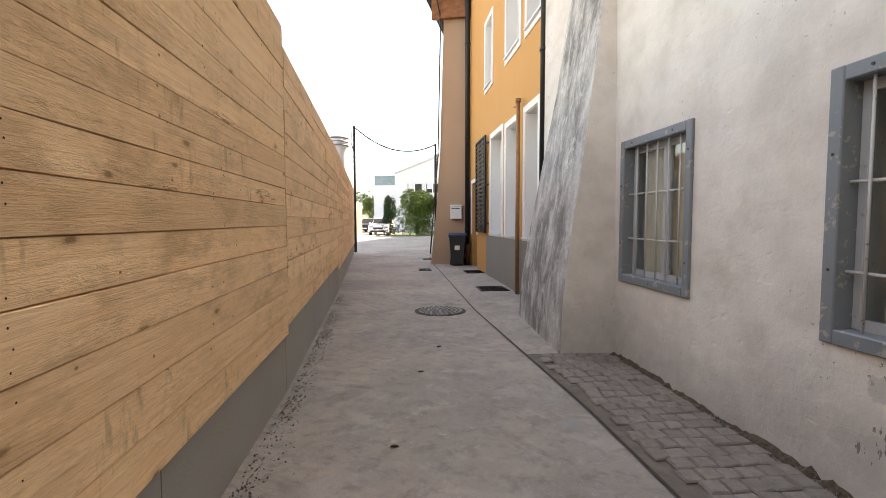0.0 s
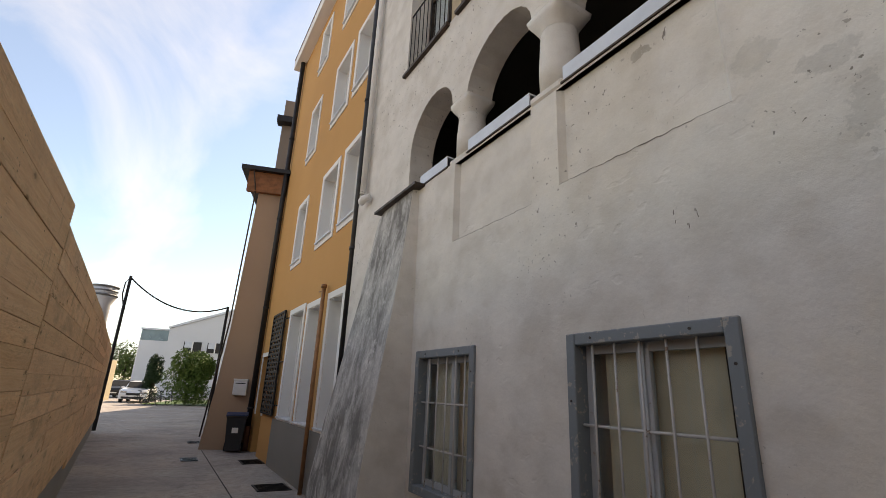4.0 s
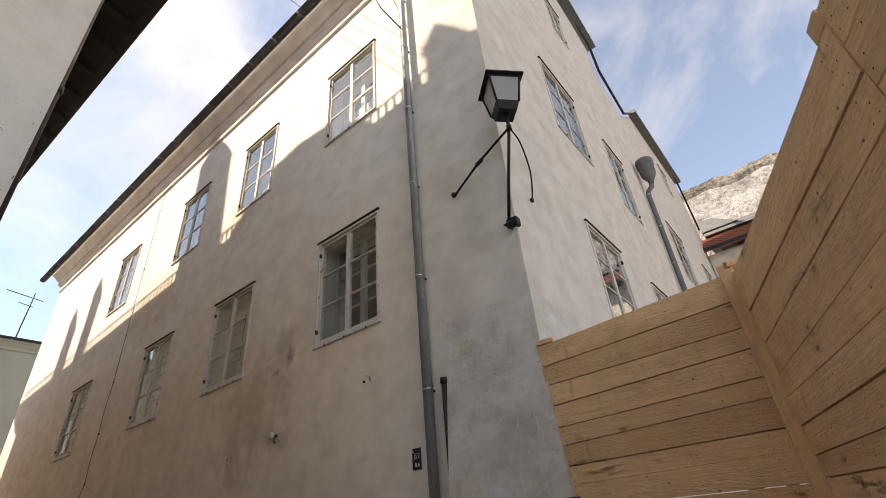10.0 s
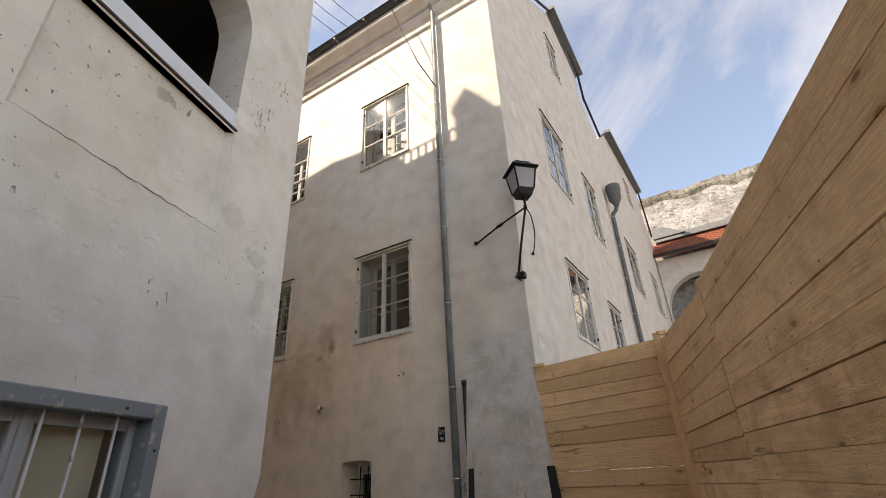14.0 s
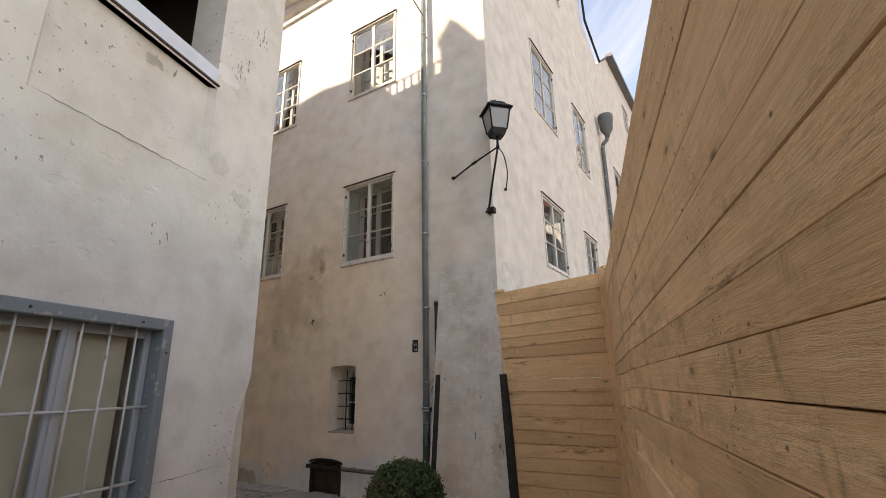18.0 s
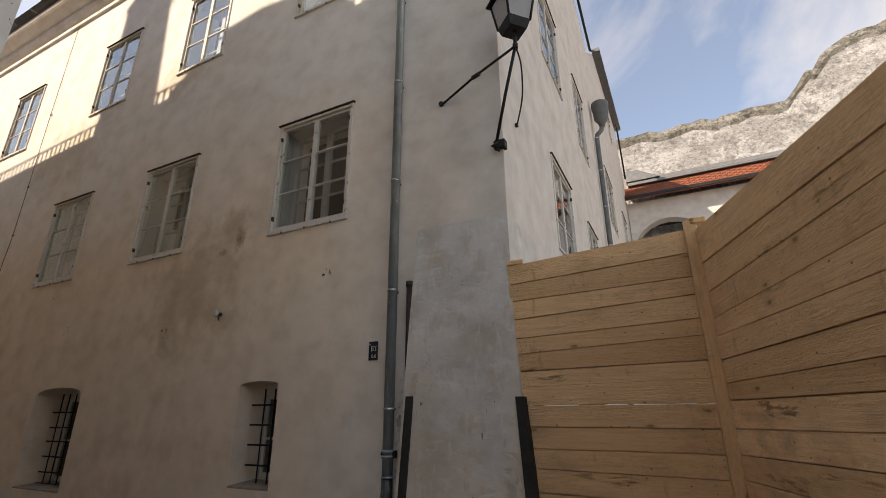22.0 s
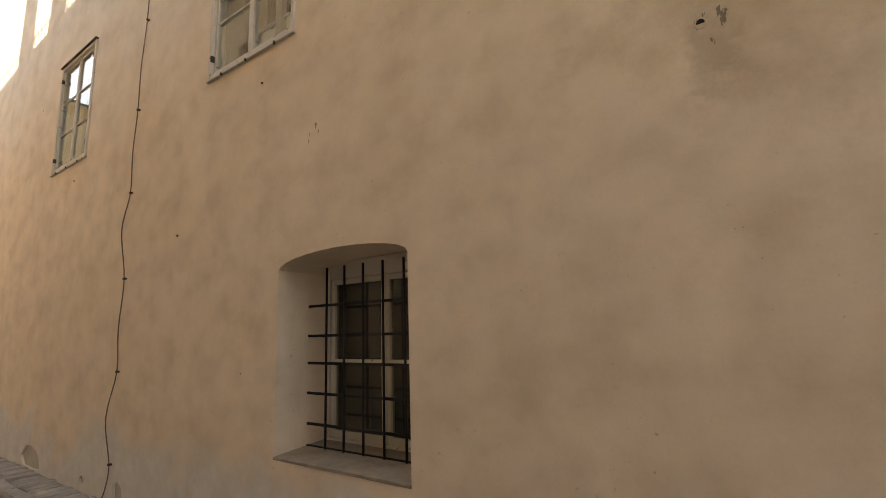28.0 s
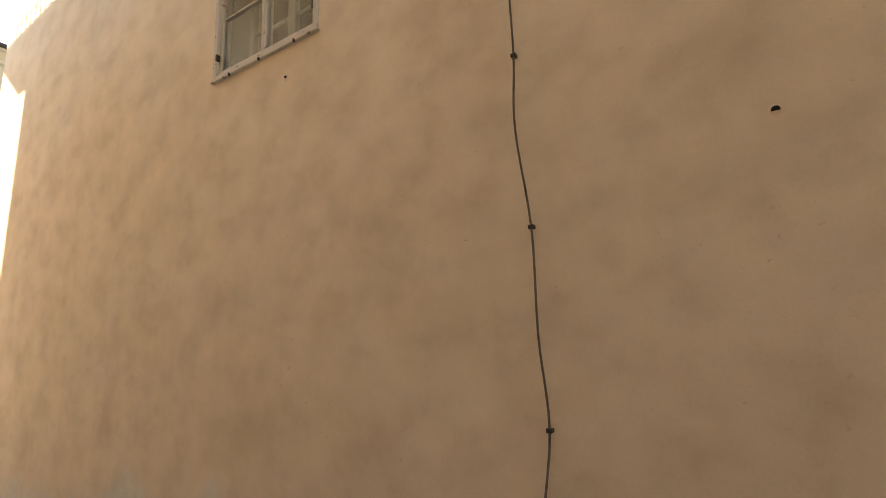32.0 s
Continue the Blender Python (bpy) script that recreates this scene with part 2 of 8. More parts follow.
def fence_wood(name, angle, upright=False, tint=(1.0, 1.0, 1.0)):
    """Rough sawn softwood: grain along the board, saw ripple, knots with dark rings, brown smears, torn grain, each board of its own tone."""
    k = Nodes(name, 0.82)
    rnd = k.n("ObjectInfo").outputs["Random"]
    off = k.n("CombineXYZ", X=k.math("MULTIPLY", rnd, 40.0), Z=k.math("MULTIPLY", rnd, 17.0)).outputs["Vector"]
    add = k.n("VectorMath", Vector=k.stretch(1, 1, 1, -angle))
    k.t.links.new(off, add.inputs[1])
    warp = k.n("TexNoise", Vector=k.n("Mapping", Vector=add.outputs["Vector"], Scale=(3.0, 1.0, 9.0)).outputs["Vector"], Scale=1.0, Detail=3.0).outputs["Color"]
    bent = k.n("VectorMath", Vector=warp)
    bent.operation = "MULTIPLY_ADD"
    bent.inputs[1].default_value = (0.03, 0.03, 0.03)
    k.t.links.new(add.outputs["Vector"], bent.inputs[2])

    def tex(sx, sz, detail=3, rough=0.6):
        size = (sz, 3.0, sx) if upright else (sx, 3.0, sz)
        return k.noise(1.0, detail, rough, k.n("Mapping", Vector=bent.outputs["Vector"], Scale=size).outputs["Vector"])

    grain = tex(1.8, 55, 5, 0.65)
    fibre = tex(9, 190, 4, 0.75)
    ripple = tex(26, 80, 3, 0.65)
    rough_zone = k.ramp(tex(0.9, 6.5, 3), ((0.42, 0.0), (0.58, 1.0)))
    c = k.mix(k.ramp(grain, ((0.36, 0.0), (0.64, 1.0))), (0.97, 0.715, 0.47), (0.89, 0.605, 0.37))
    c = k.mix(k.math("MULTIPLY", k.ramp(fibre, ((0.47, 0.0), (0.66, 1.0))), 0.20), c, (0.50, 0.32, 0.17))
    c = k.mix(k.math("MULTIPLY", k.math("MULTIPLY", k.ramp(ripple, ((0.48, 0.0), (0.62, 1.0))), rough_zone), 0.26), c, (0.50, 0.33, 0.19))
    c = k.mix(k.math("MULTIPLY", k.math("MULTIPLY", k.ramp(ripple, ((0.30, 1.0), (0.44, 0.0))), rough_zone), 0.14), c, (1.0, 0.78, 0.52))
    tone = k.ramp(rnd, ((0.0, (0.92, 0.89, 0.85)), (0.25, (1.05, 1.03, 1.01)), (0.5, (0.82, 0.77, 0.71)), (0.75, (1.04, 1.01, 0.97)), (1.0, (0.90, 0.86, 0.81))))
    c = k.mix(1.0, k.mix(1.0, c, tone, "MULTIPLY"), tint, "MULTIPLY")
    area = k.ramp(k.noise(0.9, 3, 0.5, k.stretch(1, 1, 1, -angle)), ((0.42, 0.0), (0.56, 1.0)))
    stain = k.ramp(tex(3.0, 7.0, 6, 0.65), ((0.47, 0.0), (0.66, 0.9)))
    c = k.mix(k.math("MULTIPLY", k.math("MULTIPLY", stain, area), 0.72), c, (0.52, 0.315, 0.17))
    smudge = k.math("MULTIPLY", k.ramp(tex(14, 3.2, 5, 0.65), ((0.58, 0.0), (0.68, 1.0))), k.ramp(tex(1.3, 2.0, 2), ((0.46, 0.0), (0.6, 1.0))))
    c = k.mix(k.math("MULTIPLY", smudge, 0.6), c, (0.42, 0.26, 0.14))
    torn = k.math("MULTIPLY", k.ramp(tex(7, 42, 5, 0.75), ((0.50, 0.0), (0.57, 1.0))), k.ramp(tex(0.9, 5.5, 2), ((0.64, 0.0), (0.69, 1.0))))
    c = k.mix(k.math("MULTIPLY", torn, 0.7), c, (0.33, 0.165, 0.065))
    flat = k.n("SeparateXYZ", Vector=bent.outputs["Vector"])

    def spots(sx, sz):
        if upright:
            sx, sz = sz, sx
        node = k.n("TexVoronoi", Scale=1.0)
        node.voronoi_dimensions = "2D"
        k.t.links.new(k.n("CombineXYZ", X=k.math("MULTIPLY", flat.outputs["X"], sx), Y=k.math("MULTIPLY", flat.outputs["Z"], sz)).outputs["Vector"], node.inputs["Vector"])
        return node

    knot = spots(2.6, 6.2)
    rare = k.ramp(k.n("SeparateXYZ", Vector=knot.outputs["Color"]).outputs["X"], ((0.16, 0.0), (0.20, 0.6)))
    edge = k.math("ADD", k.math("ADD", knot.outputs["Distance"], rare), k.math("MULTIPLY", k.math("SUBTRACT", tex(30, 30), 0.5), 0.10))
    halo = k.ramp(edge, ((0.06, 1.0), (0.22, 0.0)))
    c = k.mix(k.math("MULTIPLY", halo, 0.45), c, (0.52, 0.31, 0.15))
    c = k.mix(k.math("MULTIPLY", k.ramp(edge, ((0.038, 1.0), (0.058, 0.5), (0.09, 0.0))), 0.85), c, (0.30, 0.16, 0.07))
    pin = spots(8.0, 12.0)
    pinhole = k.math("MULTIPLY", k.ramp(pin.outputs["Distance"], ((0.045, 1.0), (0.075, 0.0))), k.ramp(k.n("SeparateXYZ", Vector=pin.outputs["Color"]).outputs["X"], ((0.90, 0.0), (0.92, 1.0))))
    c = k.mix(k.math("MULTIPLY", pinhole, 0.8), c, (0.20, 0.10, 0.045))
    h = k.math("ADD", k.math("MULTIPLY", grain, 0.5), k.math("MULTIPLY", k.math("MULTIPLY", ripple, k.math("ADD", rough_zone, 0.25)), 0.8))
    k.bump(k.math("SUBTRACT", k.math("ADD", h, k.math("MULTIPLY", fibre, 0.5)), k.math("MULTIPLY", torn, 1.2)), 0.85, 0.009)
    return k.done(c)


def plain(name, base, rough=0.6, metal=0.0, vary=0.25, scale=12, bump=0.1, spec=0.4):
    k = Nodes(name, rough, metal, spec)
    c = k.mix(k.ramp(k.noise(scale, 5, 0.6), ((0.35, 0.0), (0.7, 1.0))), base, tuple(v * (1 - vary) for v in base))
    k.bump(k.noise(scale * 5, 3, 0.6), bump, 0.004)
    return k.done(c, k.ramp(k.noise(scale * 0.7, 3), ((0.3, max(rough - 0.1, 0.03)), (0.7, min(rough + 0.1, 1.0)))))


def worn_paint(name, base, under, wear=0.6, rough=0.6):
    k = Nodes(name, rough, 0.0, 0.4)
    flake = k.ramp(k.noise(16, 6, 0.7), ((wear, 0.0), (wear + 0.03, 1.0)))
    c = k.mix(k.math("MULTIPLY", k.noise(6, 4), 0.3), base, tuple(v * 0.7 for v in base))
    c = k.mix(flake, c, under)
    k.bump(k.math("SUBTRACT", k.noise(40, 3), flake), 0.35, 0.003)
    return k.done(c)


def weathered_zinc(name, base, scuff):
    """Zinc pipe with cloudy tarnish, pale vertical scuffs and flecks."""
    k = Nodes(name, 0.42, 0.45, 0.5)
    c = k.mix(k.ramp(k.noise(5, 5, 0.6, k.stretch(1, 1, 0.4)), ((0.38, 0.0), (0.66, 1.0))), base, tuple(v * 0.62 for v in base))
    c = k.mix(k.math("MULTIPLY", k.ramp(k.noise(46, 4, 0.7, k.stretch(1, 1, 0.16)), ((0.58, 0.0), (0.66, 1.0))), k.ramp(k.noise(3.0, 3), ((0.45, 0.0), (0.58, 0.8)))), c, scuff)
    c = k.mix(k.ramp(k.noise(70, 2, 0.5), ((0.70, 0.0), (0.74, 0.7))), c, scuff)
    k.bump(k.noise(30, 3), 0.1, 0.003)
    return k.done(c, k.ramp(k.noise(9, 4), ((0.3, 0.34), (0.7, 0.6))))


CHALK = (-3.85, 5.4, 0.0)


def asphalt(name):
    """Worn asphalt: dusty brown middle, dark oily patches, pale cement smears, fine aggregate."""
    k = Nodes(name, 0.93)
    big = k.ramp(k.noise(0.5, 6, 0.65), ((0.38, 0.0), (0.62, 1.0)))
    c = k.mix(big, (0.28, 0.25, 0.232), (0.42, 0.378, 0.345))
    c = k.mix(k.math("MULTIPLY", k.ramp(k.noise(0.75, 5, 0.65), ((0.46, 0.0), (0.66, 1.0))), 0.65), c, (0.53, 0.435, 0.37))
    c = k.mix(k.math("MULTIPLY", k.ramp(k.noise(2.6, 8, 0.75), ((0.52, 0.0), (0.62, 1.0))), 0.45), c, (0.50, 0.47, 0.44))
    c = k.mix(k.math("MULTIPLY", k.ramp(k.noise(8.0, 6, 0.75), ((0.48, 0.0), (0.62, 1.0))), 0.5), c, (0.15, 0.135, 0.125))
    c = k.mix(k.ramp(k.noise(0.9, 6, 0.7, k.stretch(1, 1, 1), 1.5), ((0.56, 0.0), (0.70, 0.6))), c, (0.115, 0.105, 0.10))
    c = k.mix(k.math("MULTIPLY", k.ramp(k.noise(34, 4, 0.7), ((0.56, 0.0), (0.66, 1.0))), 0.55), c, (0.48, 0.45, 0.42))
    c = k.mix(k.math("MULTIPLY", k.ramp(k.noise(150, 3, 0.6), ((0.46, 0.0), (0.62, 1.0))), 0.5), c, (0.18, 0.17, 0.162))
    c = k.mix(k.math("MULTIPLY", k.ramp(k.noise(210, 2, 0.5), ((0.62, 0.0), (0.68, 1.0))), 0.6), c, (0.62, 0.60, 0.57))
    c = k.mix(k.ramp(k.noise(5.5, 3, 0.6), ((0.68, 0.0), (0.73, 0.7))), c, (0.45, 0.42, 0.39))
    d = k.n("VectorMath", Vector=k.pos)
    d.operation = "DISTANCE"
    d.inputs[1].default_value = CHALK
    chalk = k.ramp(k.math("ADD", d.outputs["Value"], k.math("MULTIPLY", k.noise(30, 4, 0.7), 0.12)), ((0.06, 0.4), (0.14, 0.0)))
    c = k.mix(chalk, c, (0.22, 0.33, 0.46))
    k.bump(k.math("ADD", k.noise(170, 3), k.math("MULTIPLY", k.noise(3, 4), 2.0)), 0.6, 0.012)
    return k.done(c)


def stone(name, a, b, scale=9):
    k = Nodes(name, 0.85)
    rnd = k.n("ObjectInfo").outputs["Random"]
    isl = k.geo.outputs["Random Per Island"]
    c = k.mix(k.math("FRACT", k.math("ADD", rnd, isl)), a, b)
    c = k.mix(k.math("MULTIPLY", k.ramp(k.noise(scale, 6, 0.7), ((0.4, 0.0), (0.7, 1.0))), 0.6), c, tuple(v * 0.5 for v in a))
    k.bump(k.noise(scale * 4, 5, 0.65), 0.6, 0.01)
    return k.done(c)


def crumbled(name, base, pale, dark):
    """A bare gable wall far off: pale lime patches, dark lichen and holes, rough relief."""
    k = Nodes(name, 0.95)
    c = k.mix(k.ramp(k.noise(0.55, 6, 0.7, k.stretch(1, 1, 1.6)), ((0.44, 0.0), (0.56, 1.0))), base, pale)
    c = k.mix(k.math("MULTIPLY", k.ramp(k.noise(1.6, 8, 0.75), ((0.50, 0.0), (0.62, 1.0))), 0.7), c, dark)
    c = k.mix(k.math("MULTIPLY", k.ramp(k.noise(6.0, 5, 0.75), ((0.50, 0.0), (0.62, 1.0))), 0.65), c, dark)
    c = k.mix(k.math("MULTIPLY", k.ramp(k.noise(3.1, 6, 0.7), ((0.58, 0.0), (0.68, 1.0))), 0.5), c, pale)
    k.bump(k.math("ADD", k.noise(2.0, 6, 0.7), k.math("MULTIPLY", k.noise(9, 5, 0.7), 0.4)), 1.0, 0.25)
    return k.done(c)


def streaked(name, base, dark, streak):
    """Rain-washed plaster of the buttress: grey with dark sooty streaks running down."""
    k = Nodes(name, 0.93)
    c = k.mix(k.ramp(k.noise(0.8, 5, 0.6), ((0.35, 0.0), (0.7, 1.0))), base, tuple(v * 0.82 for v in base))
    v = k.stretch(1.8, 1.8, 0.75)
    run = k.math("MULTIPLY", k.ramp(k.noise(2.6, 9, 0.74, v, 0.4), ((0.40, 0.0), (0.56, 1.0))), k.ramp(k.noise(0.8, 4, 0.5), ((0.36, 0.15), (0.52, 1.0))))
    c = k.mix(k.math("MULTIPLY", k.ramp(k.noise(6, 7, 0.72), ((0.45, 0.0), (0.62, 1.0))), 0.5), c, tuple(v * 0.58 for v in base))
    c = k.mix(k.math("MULTIPLY", run, 0.72), c, dark)
    c = k.mix(k.ramp(k.noise(4.5, 6, 0.65), ((0.60, 0.0), (0.68, 0.65))), c, streak)
    c = k.mix(k.math("MULTIPLY", k.ramp(k.noise(30, 4, 0.75), ((0.50, 0.0), (0.64, 1.0))), 0.35), c, tuple(v * 0.45 for v in base))
    k.bump(k.math("ADD", k.math("MULTIPLY", k.noise(1.6, 3), 2), k.math("MULTIPLY", k.noise(11, 5), 0.6)), 0.6, 0.04)
    return k.done(c)


def glass(name, tint=(0.9, 0.94, 0.95), base=0.055):
    m = bpy.data.materials.new(name)
    m.use_nodes = True
    t = m.node_tree
    t.nodes.clear()
    out, mixn = t.nodes.new("ShaderNodeOutputMaterial"), t.nodes.new("ShaderNodeMixShader")
    tr, gl, fr = t.nodes.new("ShaderNodeBsdfTransparent"), t.nodes.new("ShaderNodeBsdfGlossy"), t.nodes.new("ShaderNodeLayerWeight")
    fr.inputs["Blend"].default_value = 0.5
    pw, ma = t.nodes.new("ShaderNodeMath"), t.nodes.new("ShaderNodeMath")
    pw.operation, ma.operation = "POWER", "MULTIPLY_ADD"
    pw.inputs[1].default_value, ma.inputs[1].default_value, ma.inputs[2].default_value = 3.7, 0.90 - base, base
    t.links.new(fr.outputs["Facing"], pw.inputs[0])
    t.links.new(pw.outputs[0], ma.inputs[0])
    tr.inputs["Color"].default_value = (*tint, 1)
    gl.inputs["Roughness"].default_value = 0.02
    nz, bp = t.nodes.new("ShaderNodeTexNoise"), t.nodes.new("ShaderNodeBump")
    nz.inputs["Scale"].default_value = 2.0
    bp.inputs["Strength"].default_value, bp.inputs["Distance"].default_value = 0.014, 0.02
    t.links.new(nz.outputs["Fac"], bp.inputs["Height"])
    t.links.new(bp.outputs["Normal"], gl.inputs["Normal"])
    t.links.new(ma.outputs[0], mixn.inputs["Fac"])
    t.links.new(tr.outputs["BSDF"], mixn.inputs[1])
    t.links.new(gl.outputs["BSDF"], mixn.inputs[2])
    t.links.new(mixn.outputs["Shader"], out.inputs["Surface"])
    return m


def leaf_mat(name, a, b):
    k = Nodes(name, 0.55, 0.0, 0.35)
    c = k.mix(k.geo.outputs["Random Per Island"], a, b)
    c = k.mix(k.math("MULTIPLY", k.noise(3, 3), 0.5), c, tuple(v * 0.6 for v in a))
    k.b.inputs["Subsurface Weight"].default_value = 0.0
    return k.done(c)


FENCE_A = math.atan2(5.46, -1.51)
GREY_PATCH, SOOT = (0.42, 0.405, 0.38), (0.27, 0.20, 0.14)
M_A = plaster("plaster_a", (0.65, 0.62, 0.58), (0.68, 0.645, 0.60), (0.49, 0.445, 0.39), (0.57, 0.54, 0.50), 0.35, 1.0, 0.75, (
    ((-2.33, 3.74, 3.2), (0.16, 0.10), GREY_PATCH, 0.42, 0.9), ((-2.27, 3.47, 3.02), (0.13, 0.07), GREY_PATCH, 0.42, 0.9), ((-2.25, 3.40, 2.75), (0.08, 0.16), GREY_PATCH, 0.42, 0.9),
    ((-2.35, 3.74, 4.0), (0.15, 0.10), (0.78, 0.77, 0.75), 0.8, 1.0), ((-2.52, 4.33, 3.69), (0.12, 0.05), (0.25, 0.22, 0.19), 0.8, 1.0), ((-2.66, 4.83, 0.26), (0.10, 0.08), GREY_PATCH, 0.6, 1.0),
    ((-2.62, 4.66, 0.30), (0.12, 0.08), GREY_PATCH, 0.6, 1.0), ((-2.63, 4.70, 0.55), (0.08, 0.06), GREY_PATCH, 0.6, 1.0), ((-2.28, 3.5, 1.2), (0.5, 0.9), (0.72, 0.66, 0.57), 0.6, 0.0), ((-2.6, 4.8, 3.3), (1.2, 0.7), (0.70, 0.645, 0.565), 0.5, 0.2)), flecks=((-2.31, 3.6, 4.17, 0.30), (-2.47, 4.15, 3.69, 0.18), (-2.48, 4.17, 2.52, 0.16), (-2.26, 3.42, 4.6, 0.22), (-2.62, 4.7, 0.3, 0.2)))
M_A_LANE = plaster("plaster_a_lane", (0.60, 0.53, 0.44), (0.62, 0.55, 0.45), (0.50, 0.43, 0.35), (0.55, 0.52, 0.48), 0.6, 0.9, 0.5)
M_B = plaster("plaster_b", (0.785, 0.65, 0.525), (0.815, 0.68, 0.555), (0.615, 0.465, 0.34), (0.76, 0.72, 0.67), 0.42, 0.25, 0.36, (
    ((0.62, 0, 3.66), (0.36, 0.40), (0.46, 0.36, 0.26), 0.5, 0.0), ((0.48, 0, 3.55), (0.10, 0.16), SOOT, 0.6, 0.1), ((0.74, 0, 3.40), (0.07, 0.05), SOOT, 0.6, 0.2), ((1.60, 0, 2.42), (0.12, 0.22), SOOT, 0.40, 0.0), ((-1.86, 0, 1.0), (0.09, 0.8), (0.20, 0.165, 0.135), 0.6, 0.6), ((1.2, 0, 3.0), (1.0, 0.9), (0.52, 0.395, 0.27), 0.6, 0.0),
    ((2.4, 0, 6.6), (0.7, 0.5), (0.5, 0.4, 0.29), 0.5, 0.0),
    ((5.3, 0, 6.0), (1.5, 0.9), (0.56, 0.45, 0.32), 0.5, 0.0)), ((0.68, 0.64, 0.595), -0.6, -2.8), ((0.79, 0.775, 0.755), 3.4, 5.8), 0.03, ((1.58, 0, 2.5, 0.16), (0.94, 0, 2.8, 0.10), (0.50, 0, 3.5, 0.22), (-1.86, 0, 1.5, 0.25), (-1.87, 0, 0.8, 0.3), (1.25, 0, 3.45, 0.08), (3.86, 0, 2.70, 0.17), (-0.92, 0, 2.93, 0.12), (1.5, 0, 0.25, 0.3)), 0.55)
M_PIER = plaster("plaster_pier", (0.66, 0.575, 0.475), (0.70, 0.61, 0.51), (0.47, 0.40, 0.325), (0.60, 0.55, 0.49), 0.2, 0.15, 0.6, (
    ((-2.45, 0.1, 1.75), (0.6, 0.35), (0.60, 0.58, 0.55), 0.65, 0.0), ((-2.72, 0.13, 1.35), (0.16, 0.5), (0.67, 0.65, 0.62), 0.6, 0.4), ((-2.85, 0.16, 0.75), (0.10, 0.4), (0.38, 0.32, 0.26), 0.6, 0.4),
    ((-2.25, 0.12, 1.45), (0.25, 0.06), (0.68, 0.66, 0.63), 0.6, 0.4), ((-2.5, 0.14, 0.95), (0.3, 0.05), (0.64, 0.61, 0.57), 0.5, 0.3), ((-2.2, 0.16, 0.7), (0.3, 0.4), (0.60, 0.47, 0.34), 0.5, 0.0)),
    None, ((0.62, 0.59, 0.555), 1.7, 2.6), 0.16, ((-2.645, 0.13, 1.6, 0.13), (-2.6, 0.14, 1.38, 0.08), (-2.55, 0.15, 0.93, 0.10), (-2.51, 0.18, 0.68, 0.10), (-2.775, 0.12, 1.6, 0.12), (-2.85, 0.17, 0.8, 0.2), (-2.1, 0.12, 1.6, 0.1)), 1.2, (((0.73, 0.71, 0.68), 4.0, 7.0, 0.57, 0.42), ((0.70, 0.675, 0.64), 16.0, 4.5, 0.57, 0.5), ((0.50, 0.40, 0.30), 7.0, 3.0, 0.58, 0.45), ((0.30, 0.25, 0.21), 30.0, 6.0, 0.66, 0.6)))
M_CORE = plaster("bare_mortar", (0.50, 0.46, 0.41), (0.54, 0.49, 0.43), (0.33, 0.29, 0.25), (0.4, 0.4, 0.4), 0, 1.0, 0.9)
M_GUARD = plain("tarred_iron", (0.034, 0.028, 0.024), 0.85, 0.0, 0.5, 14, 0.6)
M_B_TOP = plaster("plaster_b_top", (0.76, 0.74, 0.71), (0.77, 0.75, 0.72), (0.66, 0.63, 0.59), (0.6, 0.5, 0.4), 0, 0.2, 0.3)
M_R = plaster("plaster_b_side", (0.63, 0.585, 0.54), (0.66, 0.615, 0.57), (0.52, 0.475, 0.43), (0.60, 0.57, 0.54), 1.2, 0.3, 0.35)
M_BUTT = streaked("plaster_buttress", (0.58, 0.565, 0.54), (0.075, 0.07, 0.062), (0.68, 0.66, 0.63))
M_ORANGE = smooth_plaster("orange_render", (0.57, 0.30, 0.11), (0.52, 0.27, 0.098))
M_SALMON = smooth_plaster("salmon_render", (0.46, 0.315, 0.22), (0.41, 0.28, 0.195))
M_GREYBASE = smooth_plaster("grey_plinth_render", (0.24, 0.225, 0.205), (0.20, 0.19, 0.175), 0.3)
M_FRAMEWHITE = worn_paint("ground_floor_frame_paint", (0.66, 0.625, 0.57), (0.33, 0.25, 0.18), 0.66)
M_SILL = stone("sill_stone", (0.30, 0.25, 0.21), (0.36, 0.31, 0.26), 8)
M_WHITE = smooth_plaster("white_trim", (0.78, 0.77, 0.75), (0.72, 0.71, 0.69), 0.05)
M_WOOD = fence_wood("fence_boards", FENCE_A, False, (1.02, 0.98, 0.93))
# Darker, warmer copy: the cross fence's shade and bounced light as tint.
M_WOOD2 = fence_wood("fence_boards_cross", 0.0, False, (0.90, 0.82, 0.72))
M_POST = fence_wood("fence_post_wood", FENCE_A)
# Batten takes the same shade tint as the cross fence.
M_BATTEN = fence_wood("fence_batten_wood", 0.0, True, (0.90, 0.82, 0.72))
M_CONC = smooth_plaster("plinth_concrete", (0.36, 0.34, 0.31), (0.30, 0.285, 0.265), 0.3)
M_ASPH = asphalt("asphalt")
M_SETT = stone("sett_stone", (0.205, 0.176, 0.155), (0.27, 0.235, 0.21), 14)
M_KERB = stone("kerb_stone", (0.34, 0.32, 0.30), (0.42, 0.40, 0.37), 5)
M_CRACK = plain("crack_shadow", (0.22, 0.19, 0.165), 0.95, vary=0.5, scale=40)
M_DIRT = plain("joint_dirt", (0.065, 0.055, 0.046), 0.95, vary=0.5, scale=20)
M_BLUE = worn_paint("grey_blue_paint", (0.19, 0.216, 0.236), (0.34, 0.32, 0.29), 0.585)
M_CASEMENT = worn_paint("old_white_paint", (0.64, 0.60, 0.55), (0.30, 0.24, 0.19), 0.60)
M_LINING = worn_paint("window_lining_paint", (0.42, 0.405, 0.38), (0.33, 0.30, 0.27), 0.70)
